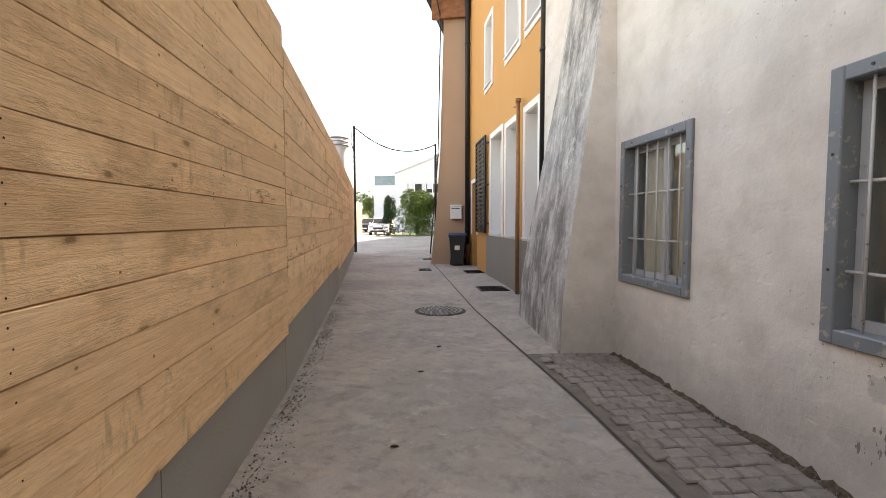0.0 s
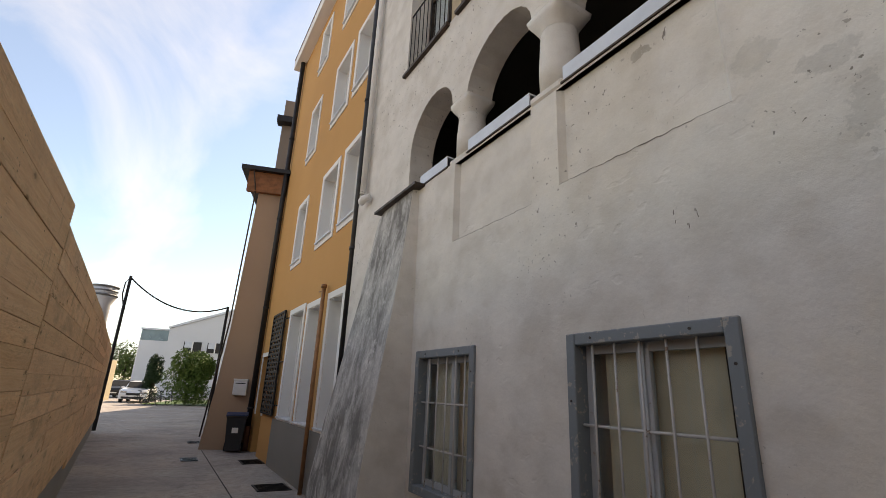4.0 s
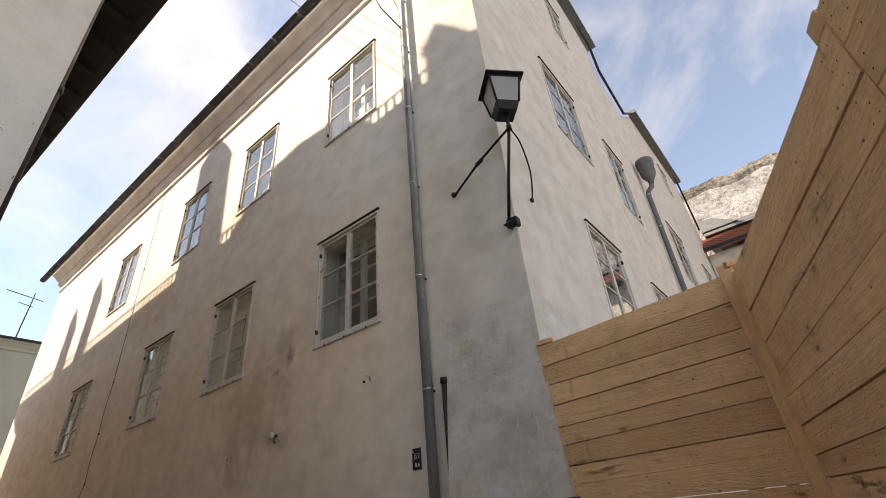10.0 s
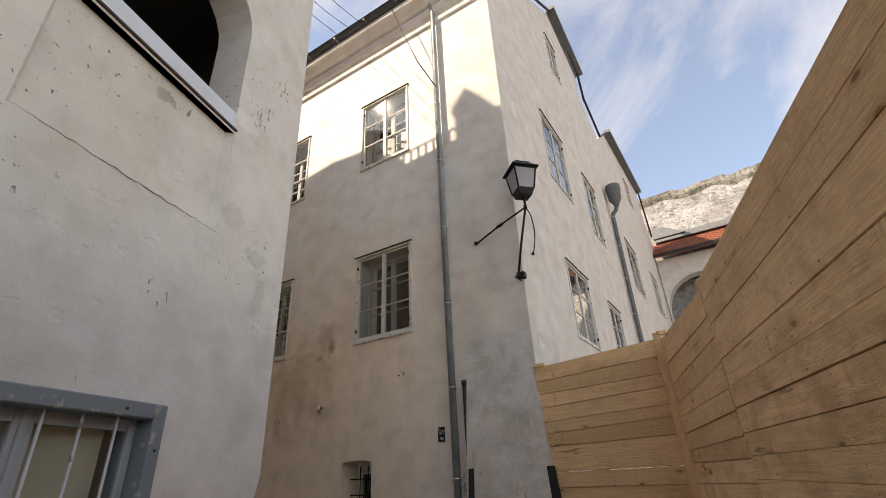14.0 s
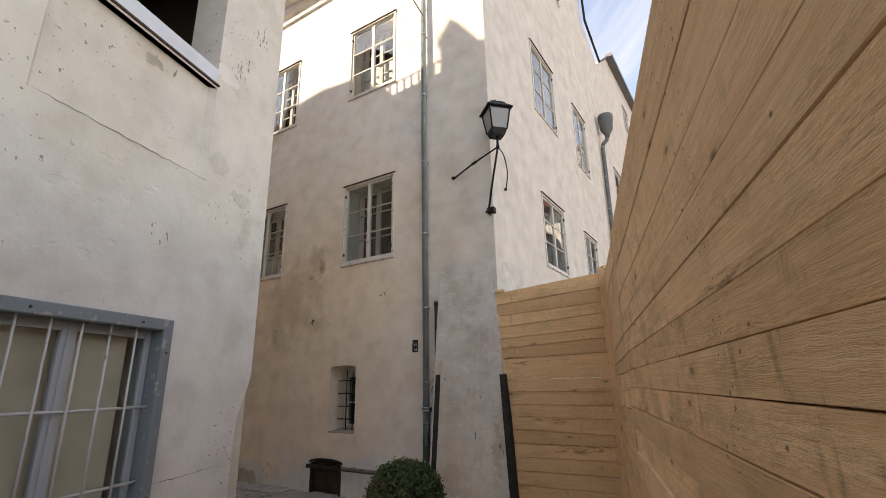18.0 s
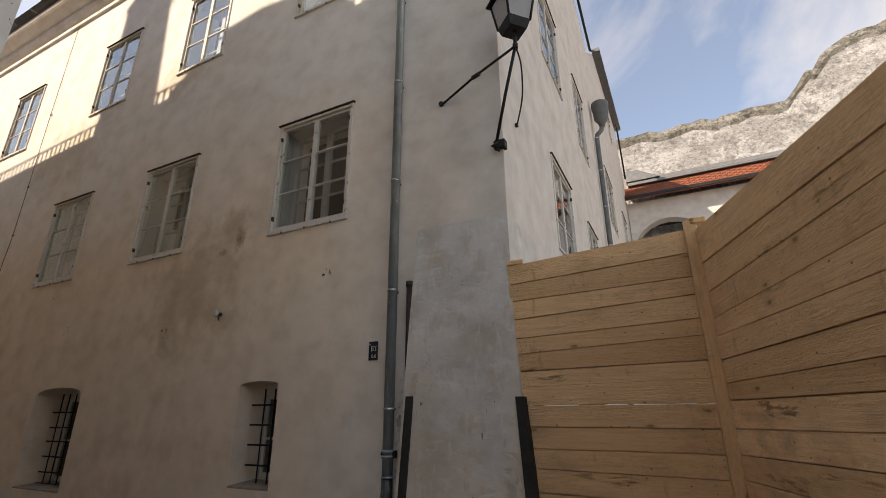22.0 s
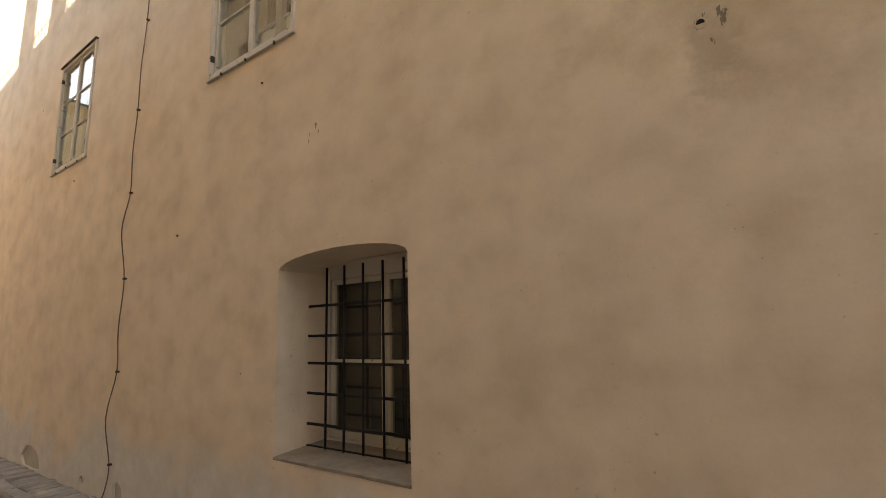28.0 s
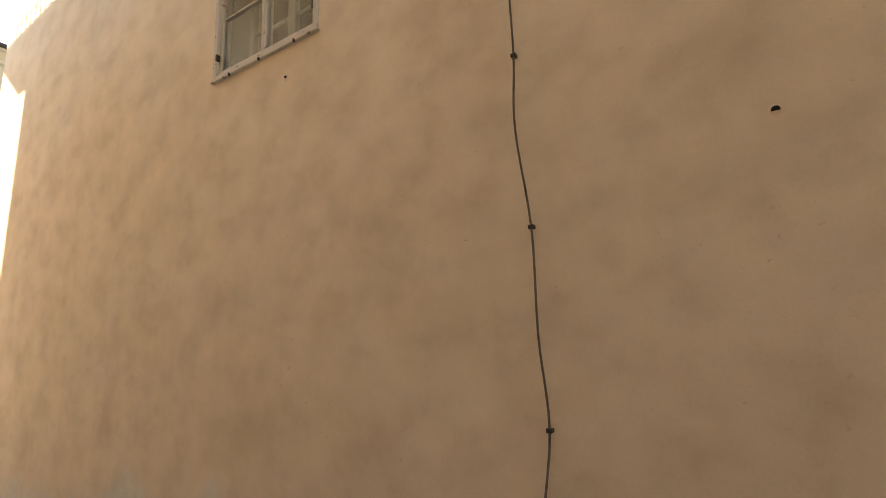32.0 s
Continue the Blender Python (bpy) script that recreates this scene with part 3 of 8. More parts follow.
M_CASEGREY = worn_paint("grey_casement_paint", (0.42, 0.44, 0.455), (0.34, 0.30, 0.27), 0.62)
M_BARW = worn_paint("white_bars", (0.52, 0.505, 0.49), (0.25, 0.17, 0.12), 0.60)
M_IRON = plain("black_iron", (0.018, 0.017, 0.017), 0.6, 0.3, 0.4, 25)
M_ZINC = weathered_zinc("zinc_sheet", (0.34, 0.385, 0.40), (0.60, 0.64, 0.64))
M_BROWNPIPE = plain("brown_pipe", (0.055, 0.04, 0.032), 0.5, 0.3, 0.4, 9)
M_DARKPIPE = plain("dark_pipe", (0.028, 0.026, 0.026), 0.45, 0.4, 0.3, 9)
M_COPPER = plain("copper_brown_pipe", (0.36, 0.17, 0.075), 0.5, 0.2, 0.3, 9)
M_GLASS = glass("window_glass")
M_DULLGLASS = glass("dusty_cellar_glass", (0.75, 0.74, 0.70), 0.07)
M_CURTAIN = plain("beige_curtain", (0.74, 0.62, 0.46), 0.95, vary=0.25, scale=3, spec=0.1)
M_NET = plain("net_curtain", (0.78, 0.79, 0.80), 0.95, vary=0.2, scale=5, spec=0.1)
# Near-black base colour stands in for the unlit rooms behind openings.
M_ROOM = plain("room_shade", (0.06, 0.052, 0.045), 0.95, vary=0.3, scale=2, spec=0.1)
# Dark base colour carries the shade inside the plastered loggias.
M_LOGGIA = plain("loggia_shade", (0.09, 0.08, 0.072), 0.95, vary=0.2, scale=2, spec=0.1)
M_BROWNWOOD = plain("dark_brown_wood", (0.055, 0.032, 0.02), 0.55, vary=0.4, scale=10)
# One near-black base colour for eave and rafters.
M_EAVE = plain("near_black_eave_wood", (0.014, 0.012, 0.011), 0.75, vary=0.5, scale=8)
M_TILE = stone("roof_tile", (0.14, 0.055, 0.036), (0.19, 0.08, 0.052), 7)
M_OLDZINC = plain("old_zinc", (0.20, 0.21, 0.215), 0.5, 0.5, 0.3, 6)
M_SHEET = plain("grey_sheet_metal", (0.62, 0.66, 0.71), 0.45, 0.2, 0.15, 4)
M_STONECOL = stone("sandstone", (0.46, 0.36, 0.24), (0.50, 0.41, 0.29), 6)
M_PLASTIC = plain("black_bin_plastic", (0.03, 0.032, 0.036), 0.5, 0.0, 0.2, 6)
M_BLUELID = plain("blue_bin_plastic", (0.03, 0.055, 0.13), 0.45, 0.0, 0.2, 6)
M_PLATE = plain("dark_enamel", (0.015, 0.017, 0.022), 0.4, 0.0, 0.2, 6)
M_LETTER = plain("white_enamel", (0.75, 0.75, 0.74), 0.5, 0.0, 0.1, 6)
M_MILK = plain("milk_glass", (0.66, 0.66, 0.67), 0.25, 0.0, 0.1, 6)
M_BOX = leaf_mat("box_leaves", (0.03, 0.055, 0.014), (0.075, 0.115, 0.03))
M_BOXDRY = leaf_mat("dry_box_leaves", (0.12, 0.085, 0.035), (0.09, 0.09, 0.03))
M_TREE = leaf_mat("shrub_leaves", (0.06, 0.12, 0.02), (0.12, 0.18, 0.035))
M_CYP = leaf_mat("cypress_leaves", (0.02, 0.05, 0.02), (0.035, 0.075, 0.03))
M_BARK = plain("bark", (0.09, 0.065, 0.045), 0.9, vary=0.5, scale=15, bump=0.6)
M_CARPAINT = plain("white_car_paint", (0.78, 0.78, 0.79), 0.2, 0.0, 0.05, 3, 0.0, 0.6)
M_RUBBER = plain("black_rubber", (0.02, 0.02, 0.021), 0.8, 0.0, 0.2, 9)
M_CHROME = plain("bright_metal", (0.5, 0.5, 0.5), 0.25, 0.9, 0.2, 9)
M_FARWHITE = smooth_plaster("far_white_render", (0.66, 0.68, 0.70), (0.62, 0.64, 0.66), 0.05)
M_BEIGE = smooth_plaster("beige_render", (0.42, 0.36, 0.26), (0.38, 0.325, 0.235))
M_SAGE = smooth_plaster("sage_render", (0.33, 0.35, 0.32), (0.28, 0.30, 0.275))
M_FIREWALL = crumbled("crumbling_firewall", (0.36, 0.355, 0.35), (0.53, 0.53, 0.53), (0.15, 0.145, 0.14))
M_LICHEN = crumbled("lichen_crust", (0.20, 0.19, 0.16), (0.34, 0.33, 0.30), (0.05, 0.047, 0.04))
M_REDTILE = stone("red_roof_tile", (0.27, 0.085, 0.05), (0.34, 0.12, 0.07), 7)

# ---- mesh helpers ----


def bm_box(bm, x0, x1, y0, y1, z0, z1, bevel=0.0):
    vs = [bm.verts.new((x, y, z)) for z in (z0, z1) for y in (y0, y1) for x in (x0, x1)]
    fs = [bm.faces.new([vs[i] for i in f]) for f in ((0, 2, 3, 1), (4, 5, 7, 6), (0, 1, 5, 4), (2, 6, 7, 3), (0, 4, 6, 2), (1, 3, 7, 5))]
    if bevel:
        es = list({e for f in fs for e in f.edges})
        bmesh.ops.bevel(bm, geom=es, offset=bevel, segments=1, affect="EDGES", profile=0.5)


def box(x0, x1, y0, y1, z0, z1, bevel=0.0):
    bm = bmesh.new()
    bm_box(bm, min(x0, x1), max(x0, x1), min(y0, y1), max(y0, y1), min(z0, z1), max(z0, z1), bevel)
    return bm


def bm_tube(bm, pts, r, seg=10, caps=True):
    """A round bar or pipe through the points; r may be one radius or one for each point."""
    pts = [Vector(p) for p in pts]
    rs = r if isinstance(r, (list, tuple)) else [r] * len(pts)
    rings = []
    for i, p in enumerate(pts):
        d = (pts[min(i + 1, len(pts) - 1)] - pts[max(i - 1, 0)]).normalized()
        a = d.cross(Vector((0, 0, 1)) if abs(d.z) < 0.95 else Vector((1, 0, 0))).normalized()
        b = d.cross(a)
        rings.append([bm.verts.new(p + rs[i] * (math.cos(2 * math.pi * j / seg) * a + math.sin(2 * math.pi * j / seg) * b)) for j in range(seg)])
    for p, q in zip(rings, rings[1:]):
        for j in range(seg):
            f = bm.faces.new((p[j], p[(j + 1) % seg], q[(j + 1) % seg], q[j]))
            f.smooth = True
    if caps:
        bm.faces.new(rings[0][::-1])
        bm.faces.new(rings[-1])


def tube(pts, r, seg=10):
    bm = bmesh.new()
    bm_tube(bm, pts, r, seg)
    return bm


def prism(outline, axis_from, axis_to, plane="xz"):
    """A solid from a 2D outline, along the remaining axis."""
    bm = bmesh.new()
    put = {"xz": lambda a, b, c: (a, c, b), "xy": lambda a, b, c: (a, b, c), "yz": lambda a, b, c: (c, a, b)}[plane]
    lo = [bm.verts.new(put(a, b, axis_from)) for a, b in outline]
    hi = [bm.verts.new(put(a, b, axis_to)) for a, b in outline]
    bm.faces.new(lo)
    bm.faces.new(hi[::-1])
    for i in range(len(lo)):
        j = (i + 1) % len(lo)
        bm.faces.new((lo[i], hi[i], hi[j], lo[j]))
    bmesh.ops.recalc_face_normals(bm, faces=bm.faces)
    return bm


def to_mesh(name, bm, material):
    me = bpy.data.meshes.new(name)
    bmesh.ops.recalc_face_normals(bm, faces=bm.faces)
    bm.to_mesh(me)
    bm.free()
    me.materials.append(material)
    return me


def part(name, bm, material, parent, label=""):
    ob = new(name, to_mesh(name, bm, material))
    ob.parent = parent
    return tagged(ob, label)


def thing(name, label, category, m=None, group="", kind=""):
    ob = new(name)
    if m is not None:
        ob.matrix_world = m
    return tagged(ob, label, category, group, kind)


def solid(name, bm, material, label="", category="", m=None, kind="", group=""):
    ob = new(name, to_mesh(name, bm, material))
    if m is not None:
        ob.matrix_world = m
    return tagged(ob, label, category, group, kind)


def frame_at(x, y, dx, dy, z=0.0):
    """Local frame of a facade: x along it, y out of it, z up."""
    u = Vector((dx, dy, 0)).normalized()
    v = Vector((-u.y, u.x, 0))
    return Matrix(((u.x, v.x, 0, x), (u.y, v.y, 0, y), (0, 0, 1, z), (0, 0, 0, 1)))


def arch_pts(u0, u1, z1, rise, n=12):
    """The top of an opening from u1 to u0: straight where rise is 0, else a flat or round arch that springs at z1 - rise."""
    if rise <= 0:
        return [(u1, z1), (u0, z1)]
    c, h = (u0 + u1) / 2, (u1 - u0) / 2
    return [(c + h * math.cos(math.pi * i / n), z1 - rise + rise * math.sin(math.pi * i / n)) for i in range(n + 1)]


def hole(u0, u1, z0, z1, rise=0.0):
    return [(u0, z0), (u1, z0)] + arch_pts(u0, u1, z1, rise)


def wall_mesh(outline, holes, thick, grid=0.0):
    """A wall with openings right through it: the outer face lies at y = 0 and the wall goes to y = -thick."""
    bm = bmesh.new()
    edges = []
    for loop in [outline] + holes:
        vs = [bm.verts.new((u, 0, z)) for u, z in loop]
        edges += [bm.edges.new((vs[i], vs[(i + 1) % len(vs)])) for i in range(len(vs))]
    made = bmesh.ops.triangle_fill(bm, edges=edges, use_beauty=True, use_dissolve=False)
    faces = [g for g in made["geom"] if isinstance(g, bmesh.types.BMFace)]
    ext = bmesh.ops.extrude_face_region(bm, geom=faces, use_keep_orig=True)
    bmesh.ops.translate(bm, verts=[g for g in ext["geom"] if isinstance(g, bmesh.types.BMVert)], vec=(0, -thick, 0))
    bmesh.ops.recalc_face_normals(bm, faces=bm.faces)
    return bm

# ---- ground ----
DA = Vector((-0.28, 0.96, 0)).normalized()


def sheet(pts, z, name, material, label, category):
    bm = bmesh.new()
    bm.faces.new([bm.verts.new((x, y, z)) for x, y in pts])
    return solid(name, bm, material, label, category, kind="structure")


ground = sheet([(-1500, -1500), (1500, -1500), (1500, 1500), (-1500, 1500)], 0.0, "ground", M_ASPH, "worn grey asphalt of the alley with pale dust patches", "ground")

# ---- house A: facade with loggias ----
FA = frame_at(-2.41, 3.95, -0.28, 0.96)
FL = frame_at(-2.17, 3.19, -1, -0.037)           # lane side of house A, x runs back to the corner
FO = frame_at(-3.826, 9.2, -0.28, 0.96)          # orange house


def three_arches(sill, spans, springs, tops, lean=0.0):
    """One wide opening under three arches, its bays given from small u to large u."""
    pts = [(spans[0][0], sill), (spans[-1][1], sill)]
    for (u0, u1), spring, top in reversed(list(zip(spans, springs, tops))):
        pts += [(u, z + lean * (u1 - u) / (u1 - u0)) for u, z in arch_pts(u0, u1, top, top - spring, 12)]
    return pts


LOGGIA = three_arches(3.83, [(-0.09, 1.06), (1.36, 2.36), (2.64, 3.62)], [4.60, 4.50, 4.40], [5.08, 4.92, 4.86], 0.16)
BALC = three_arches(5.74, [(0.02, 1.12), (1.36, 2.58), (2.80, 3.92)], [7.05, 7.1, 7.15], [7.85, 7.8, 7.78])
W2 = (0.06, 1.02, 0.74, 1.93)
W1 = (2.15, 3.08, 0.77, 1.93)
UPW = (2.85, 3.45, 9.0, 10.1)
a_outline = [(-0.68, 0.0), (5.6, 0.0), (5.6, 12.4), (4.4, 13.6), (-0.82, 9.55), (-0.82, 1.66), (-0.80, 1.58), (-0.75, 1.46), (-0.70, 1.34), (-0.68, 1.1)]
holes = [hole(*W1), hole(*W2), LOGGIA, BALC, hole(*UPW), hole(-0.10, 1.10, 3.03, 3.806), hole(1.39, 2.54, 2.98, 3.806)]
wall_a = solid("wall_house_a_front", wall_mesh(a_outline, holes, 0.31), M_A, "lumpy off-white lime plaster wall with loggia arches", "wall", FA, "structure")
def panel_block(u0, u1, z0, z1, deep=0.05):
    """The sunk field of a wall panel, its foot and cheeks sloping back to the wall face."""
    bm = bmesh.new()
    rim = [bm.verts.new(p) for p in ((u0, -0.003, z0), (u1, -0.003, z0), (u1, -0.003, z1), (u0, -0.003, z1))]
    field = [bm.verts.new(p) for p in ((u0 + 0.035, -deep, z0 + 0.004), (u1 - 0.035, -deep, z0 + 0.004), (u1 - 0.035, -deep, z1), (u0 + 0.035, -deep, z1))]
    back = [bm.verts.new((v.co.x, -0.3, v.co.z)) for v in rim]
    for a, b in ((rim, field), (back, rim)):
        for k in range(4):
            bm.faces.new((a[k], a[(k + 1) % 4], b[(k + 1) % 4], b[k]))
    bm.faces.new(field)
    bm.faces.new(back[::-1])
    return bm


solid("wall_panel", panel_block(-0.10, 1.10, 3.03, 3.806), M_A, "recessed plaster panel below the loggia", "wall panel", FA, "structure")
solid("wall_panel", panel_block(1.39, 2.54, 2.98, 3.806), M_A, "recessed plaster panel below the loggia", "wall panel", FA, "structure")


def crack(label, m, ends, seed, wide=0.0035):
    """A jagged dark ribbon for a plaster crack and its shadow, along a line given by its ends (x, z), a little proud of
    the face.
    """
    r = random.Random(seed)
    (x0, z0), (x1, z1) = ends
    n = max(4, int(math.hypot(x1 - x0, z1 - z0) / 0.035))
    bm = bmesh.new()
    rows = []
    for i in range(n + 1):
        t = i / n
        w = wide * r.uniform(0.15, 1.0) * (0.2 + 0.8 * math.sin(math.pi * min(max(t, 0.02), 0.98)))
        x, z = x0 + (x1 - x0) * t + r.uniform(-0.004, 0.004), z0 + (z1 - z0) * t + r.uniform(-0.006, 0.006)
        rows.append((bm.verts.new((x, 0.0022, z - w)), bm.verts.new((x, 0.0028, z + w))))
    for p, q in zip(rows, rows[1:]):
        bm.faces.new((p[0], q[0], q[1], p[1]))
    return solid("plaster_crack", bm, M_CRACK, label, "crack", m, kind="structure")


# The first two ribbons put the shadow line of each panel foot into colour.
for k, ends in enumerate((((-0.10, 3.028), (1.10, 3.03)), ((1.39, 2.982), (2.54, 2.978)), ((-0.55, 1.03), (0.02, 1.0)), ((0.25, 2.02), (0.24, 2.10)), ((0.50, 2.01), (0.505, 2.07)), ((-0.62, 0.34), (-0.05, 0.42)))):
    crack("thin jagged crack with its shadow drawn as a dark line", FA, ends, k, 0.0042 if k < 2 else 0.003)


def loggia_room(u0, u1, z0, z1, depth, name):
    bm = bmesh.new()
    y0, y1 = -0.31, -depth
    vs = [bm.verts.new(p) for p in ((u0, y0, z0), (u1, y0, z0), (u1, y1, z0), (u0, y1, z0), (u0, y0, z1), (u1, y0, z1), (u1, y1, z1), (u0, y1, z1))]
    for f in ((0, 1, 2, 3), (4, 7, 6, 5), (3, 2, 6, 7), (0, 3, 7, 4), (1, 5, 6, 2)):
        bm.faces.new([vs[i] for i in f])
    return solid(name, bm, M_LOGGIA, "plain inside of a loggia, its shade put into the dark colour", "room", FA, "structure")


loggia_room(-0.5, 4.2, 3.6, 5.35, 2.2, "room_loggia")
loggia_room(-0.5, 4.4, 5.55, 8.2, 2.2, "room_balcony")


def round_column(name, u, z0, z1, r, material, label, square=0.0):
    col = thing(name, label, "column", FA @ pose(u, -0.165, 0))
    part("shaft", tube([(0, 0, z0 + 0.05), (0, 0, z0 + 0.3), (0, 0, z1 - 0.16), (0, 0, z1 - 0.1)], [r * 1.02, r * 1.04, r * 0.93, r * 0.93], 20), material, col)
    part("base", box(-r * 1.1, r * 1.1, -r * 1.1, r * 1.1, z0 - 0.02 - square, z0 + 0.06, 0.02), material, col)
    bm = bmesh.new()
    rings = []
    for z, w, sq in ((z1 - 0.13, r * 0.94, 0.0), (z1 - 0.09, r * 1.0, 0.15), (z1 - 0.05, r * 1.10, 0.5), (z1 - 0.01, r * 1.16, 0.8), (z1 + 0.04, r * 1.18, 0.9)):
        ring = []
        for k in range(24):
            a = 2 * math.pi * k / 24
            k_sq = 1 / max(abs(math.cos(a)), abs(math.sin(a)))
            f = w * (1 + sq * (k_sq - 1))
            ring.append(bm.verts.new((f * math.cos(a), f * math.sin(a), z)))
        rings.append(ring)
    for p, q in zip(rings, rings[1:]):
        for k in range(24):
            bm.faces.new((p[k], p[(k + 1) % 24], q[(k + 1) % 24], q[k])).smooth = True
    bm.faces.new(rings[-1])
    part("capital", bm, material, col)
    return col


round_column("loggia_column", 1.21, 3.83, 4.6, 0.165, M_A, "stout round plastered loggia column with a square capital")
round_column("loggia_column", 2.50, 3.83, 4.5, 0.15, M_A, "stout round plastered loggia column with a square capital")
for u, z in ((1.24, 7.08), (2.69, 7.12)):
    round_column("balcony_column", u, 6.45, z, 0.10, M_STONECOL, "slim yellow sandstone column on a rough block")
    solid("column_block", box(u - 0.13, u + 0.13, -0.36, -0.03, 5.74, 6.47, 0.02), M_STONECOL, "rough sandstone block under a balcony column", "stone block", FA)

# sheet metal upstands and dark drip edges on the loggia sills
for u0, u1 in ((-0.09, 1.02), (1.40, 2.30), (2.70, 3.30)):
    fl = thing("sill_flashing", "grey sheet metal upstand on the loggia sill", "flashing", FA)
    part("upstand", box(u0, u1, -0.006, 0.005, 3.838, 3.965), M_SHEET, fl)
    part("drip_edge", box(u0 - 0.02, u1 + 0.02, -0.2, 0.014, 3.824, 3.838), M_BROWNWOOD, fl)
    part("cover", box(u0, u1, -0.25, -0.006, 3.95, 3.965), M_SHEET, fl)


def balustrade(u0, u1, z0, z1):
    rail = thing("balcony_railing", "thin dark iron balcony railing with upright bars", "railing", FA)
    for z in (z0 + 0.08, z1):
        part("rail", tube([(u0, -0.02, z), (u1, -0.02, z)], 0.012, 6), M_IRON, rail)
    n = int((u1 - u0) / 0.11)
    for i in range(n + 1):
        u = u0 + (u1 - u0) * i / n
        part("bar", tube([(u, -0.02, z0 + 0.02), (u, -0.02, z1)], 0.007, 6), M_IRON, rail)


balustrade(1.42, 2.56, 5.74, 6.72)
balustrade(2.84, 3.90, 5.74, 6.72)
for u0, u1 in ((0.0, 1.16), (1.34, 2.6), (2.78, 3.96)):
    solid("balcony_sill", box(u0, u1, -0.3, 0.05, 5.70, 5.742), M_BROWNWOOD, "dark metal-capped sill of the balcony opening", "sill", FA)


def french_window(u0, u1, z0, z1, y, curtain=True):
    w = thing("balcony_door", "dark brown timber glazed balcony door behind the arch", "door", FA)
    t = 0.07
    for a, b in ((u0, u0 + t), (u1 - t, u1), ((u0 + u1) / 2 - t / 2, (u0 + u1) / 2 + t / 2)):
        part("stile", box(a, b, y - 0.05, y, z0, z1), M_BROWNWOOD, w)
    for za, zb in ((z0, z0 + 0.1), (z1 - t, z1), (z0 + 1.35, z0 + 1.4)):
        part("cross_rail", box(u0 + t, u1 - t, y - 0.045, y - 0.004, za, zb), M_BROWNWOOD, w)
    pane = part("pane", box(u0 + t, u1 - t, y - 0.03, y - 0.022, z0 + 0.1, z1 - t), M_GLASS, w)
    pane.visible_shadow = False
    if curtain:
        part("curtain", wavy(u0 + t, u1 - t, y - 0.075, z0 + 0.05, z1 - 0.05, 0.015), M_NET, w, "white net curtain")


def wavy(u0, u1, y, z0, z1, amp, step=0.05):
    """A hanging curtain with folds."""
    bm = bmesh.new()
    n = max(4, int((u1 - u0) / step))
    rows = [[bm.verts.new((u0 + (u1 - u0) * i / n, y + amp * math.sin(i * 1.9) * (1 if z == z0 else 0.7), z)) for i in range(n + 1)] for z in (z0, z1)]
    for i in range(n):
        bm.faces.new((rows[0][i], rows[0][i + 1], rows[1][i + 1], rows[1][i])).smooth = True
    return bm


for u0, u1 in ((0.0, 1.14), (1.34, 2.6), (2.78, 3.94)):
    french_window(u0, u1, 5.74, 7.95, -0.30)


def barred_window(name, u0, u1, z0, z1, bars, cross, mid, label):
    """Flat grey-blue timber surround, recessed grey casements, curtain, and white round bars in front."""
    w = thing(name, label, "window", FA, kind="structure")
    o, i = 0.05, 0.022
    for nm, a in (("jamb", (u0 - o, u0 + i, -0.12, 0.022, z0 - o, z1 + o)), ("jamb", (u1 - i, u1 + o, -0.12, 0.022, z0 - o, z1 + o)),
                  ("head", (u0 + i, u1 - i, -0.12, 0.020, z1 - i, z1 + o)), ("sill", (u0 + i, u1 - i, -0.12, 0.024, z0 - o, z0 + i))):
        part(nm, box(*a, bevel=0.006), M_BLUE, w)
    a, b, c, d = u0 + i, u1 - i, z0 + i, z1 - i
    for lo, hi in ((a, mid - 0.0015), (mid + 0.0015, b)):
        cas = part("casement", box(lo, lo + 0.04, -0.115, -0.075, c, d, 0.004), M_CASEGREY, w)
        part("stile", box(hi - 0.04, hi, -0.115, -0.075, c, d, 0.004), M_CASEGREY, cas)
        for za in (c, d - 0.05):
            part("rail", box(lo + 0.04, hi - 0.04, -0.11, -0.08, za, za + 0.05), M_CASEGREY, cas)
        pane = part("pane", box(lo + 0.04, hi - 0.04, -0.098, -0.092, c + 0.05, d - 0.05), M_GLASS, cas)
        pane.visible_shadow = False
    part("cover_strip", box(mid - 0.016, mid + 0.016, -0.075, -0.066, c, d, 0.003), M_CASEGREY, w)
    part("curtain", wavy(a + 0.10, b - 0.09, -0.15, c - 0.02, d + 0.02, 0.004, 0.09), M_CURTAIN, w, "drawn beige curtain")
    part("room", box(a - 0.04, b + 0.04, -0.6, -0.30, c - 0.04, d + 0.04), M_ROOM, w)
    for u in bars:
        part("bar", tube([(u, -0.022, c - 0.02), (u, -0.022, d + 0.02)], 0.0068, 8), M_BARW, w, "white painted iron bar")
    for z in cross:
        part("cross_bar", tube([(a - 0.01, -0.036, z), ((a + b) / 2, -0.036, z - 0.004), (b + 0.01, -0.036, z)], 0.0085, 8), M_BARW, w)
    for u, z in ((a + 0.16, z1 + 0.012), (b - 0.13, z1 + 0.014), (u0 - 0.012, z0 + 0.2), (u0 - 0.014, z1 - 0.16), (u1 + 0.012, z0 + 0.3), (u1 + 0.016, z1 - 0.35), ((a + b) / 2, z0 - 0.016)):
        part("nail_head", tube([(u, 0.018, z), (u, 0.0255, z)], 0.0075, 8), M_BROWNPIPE, w)


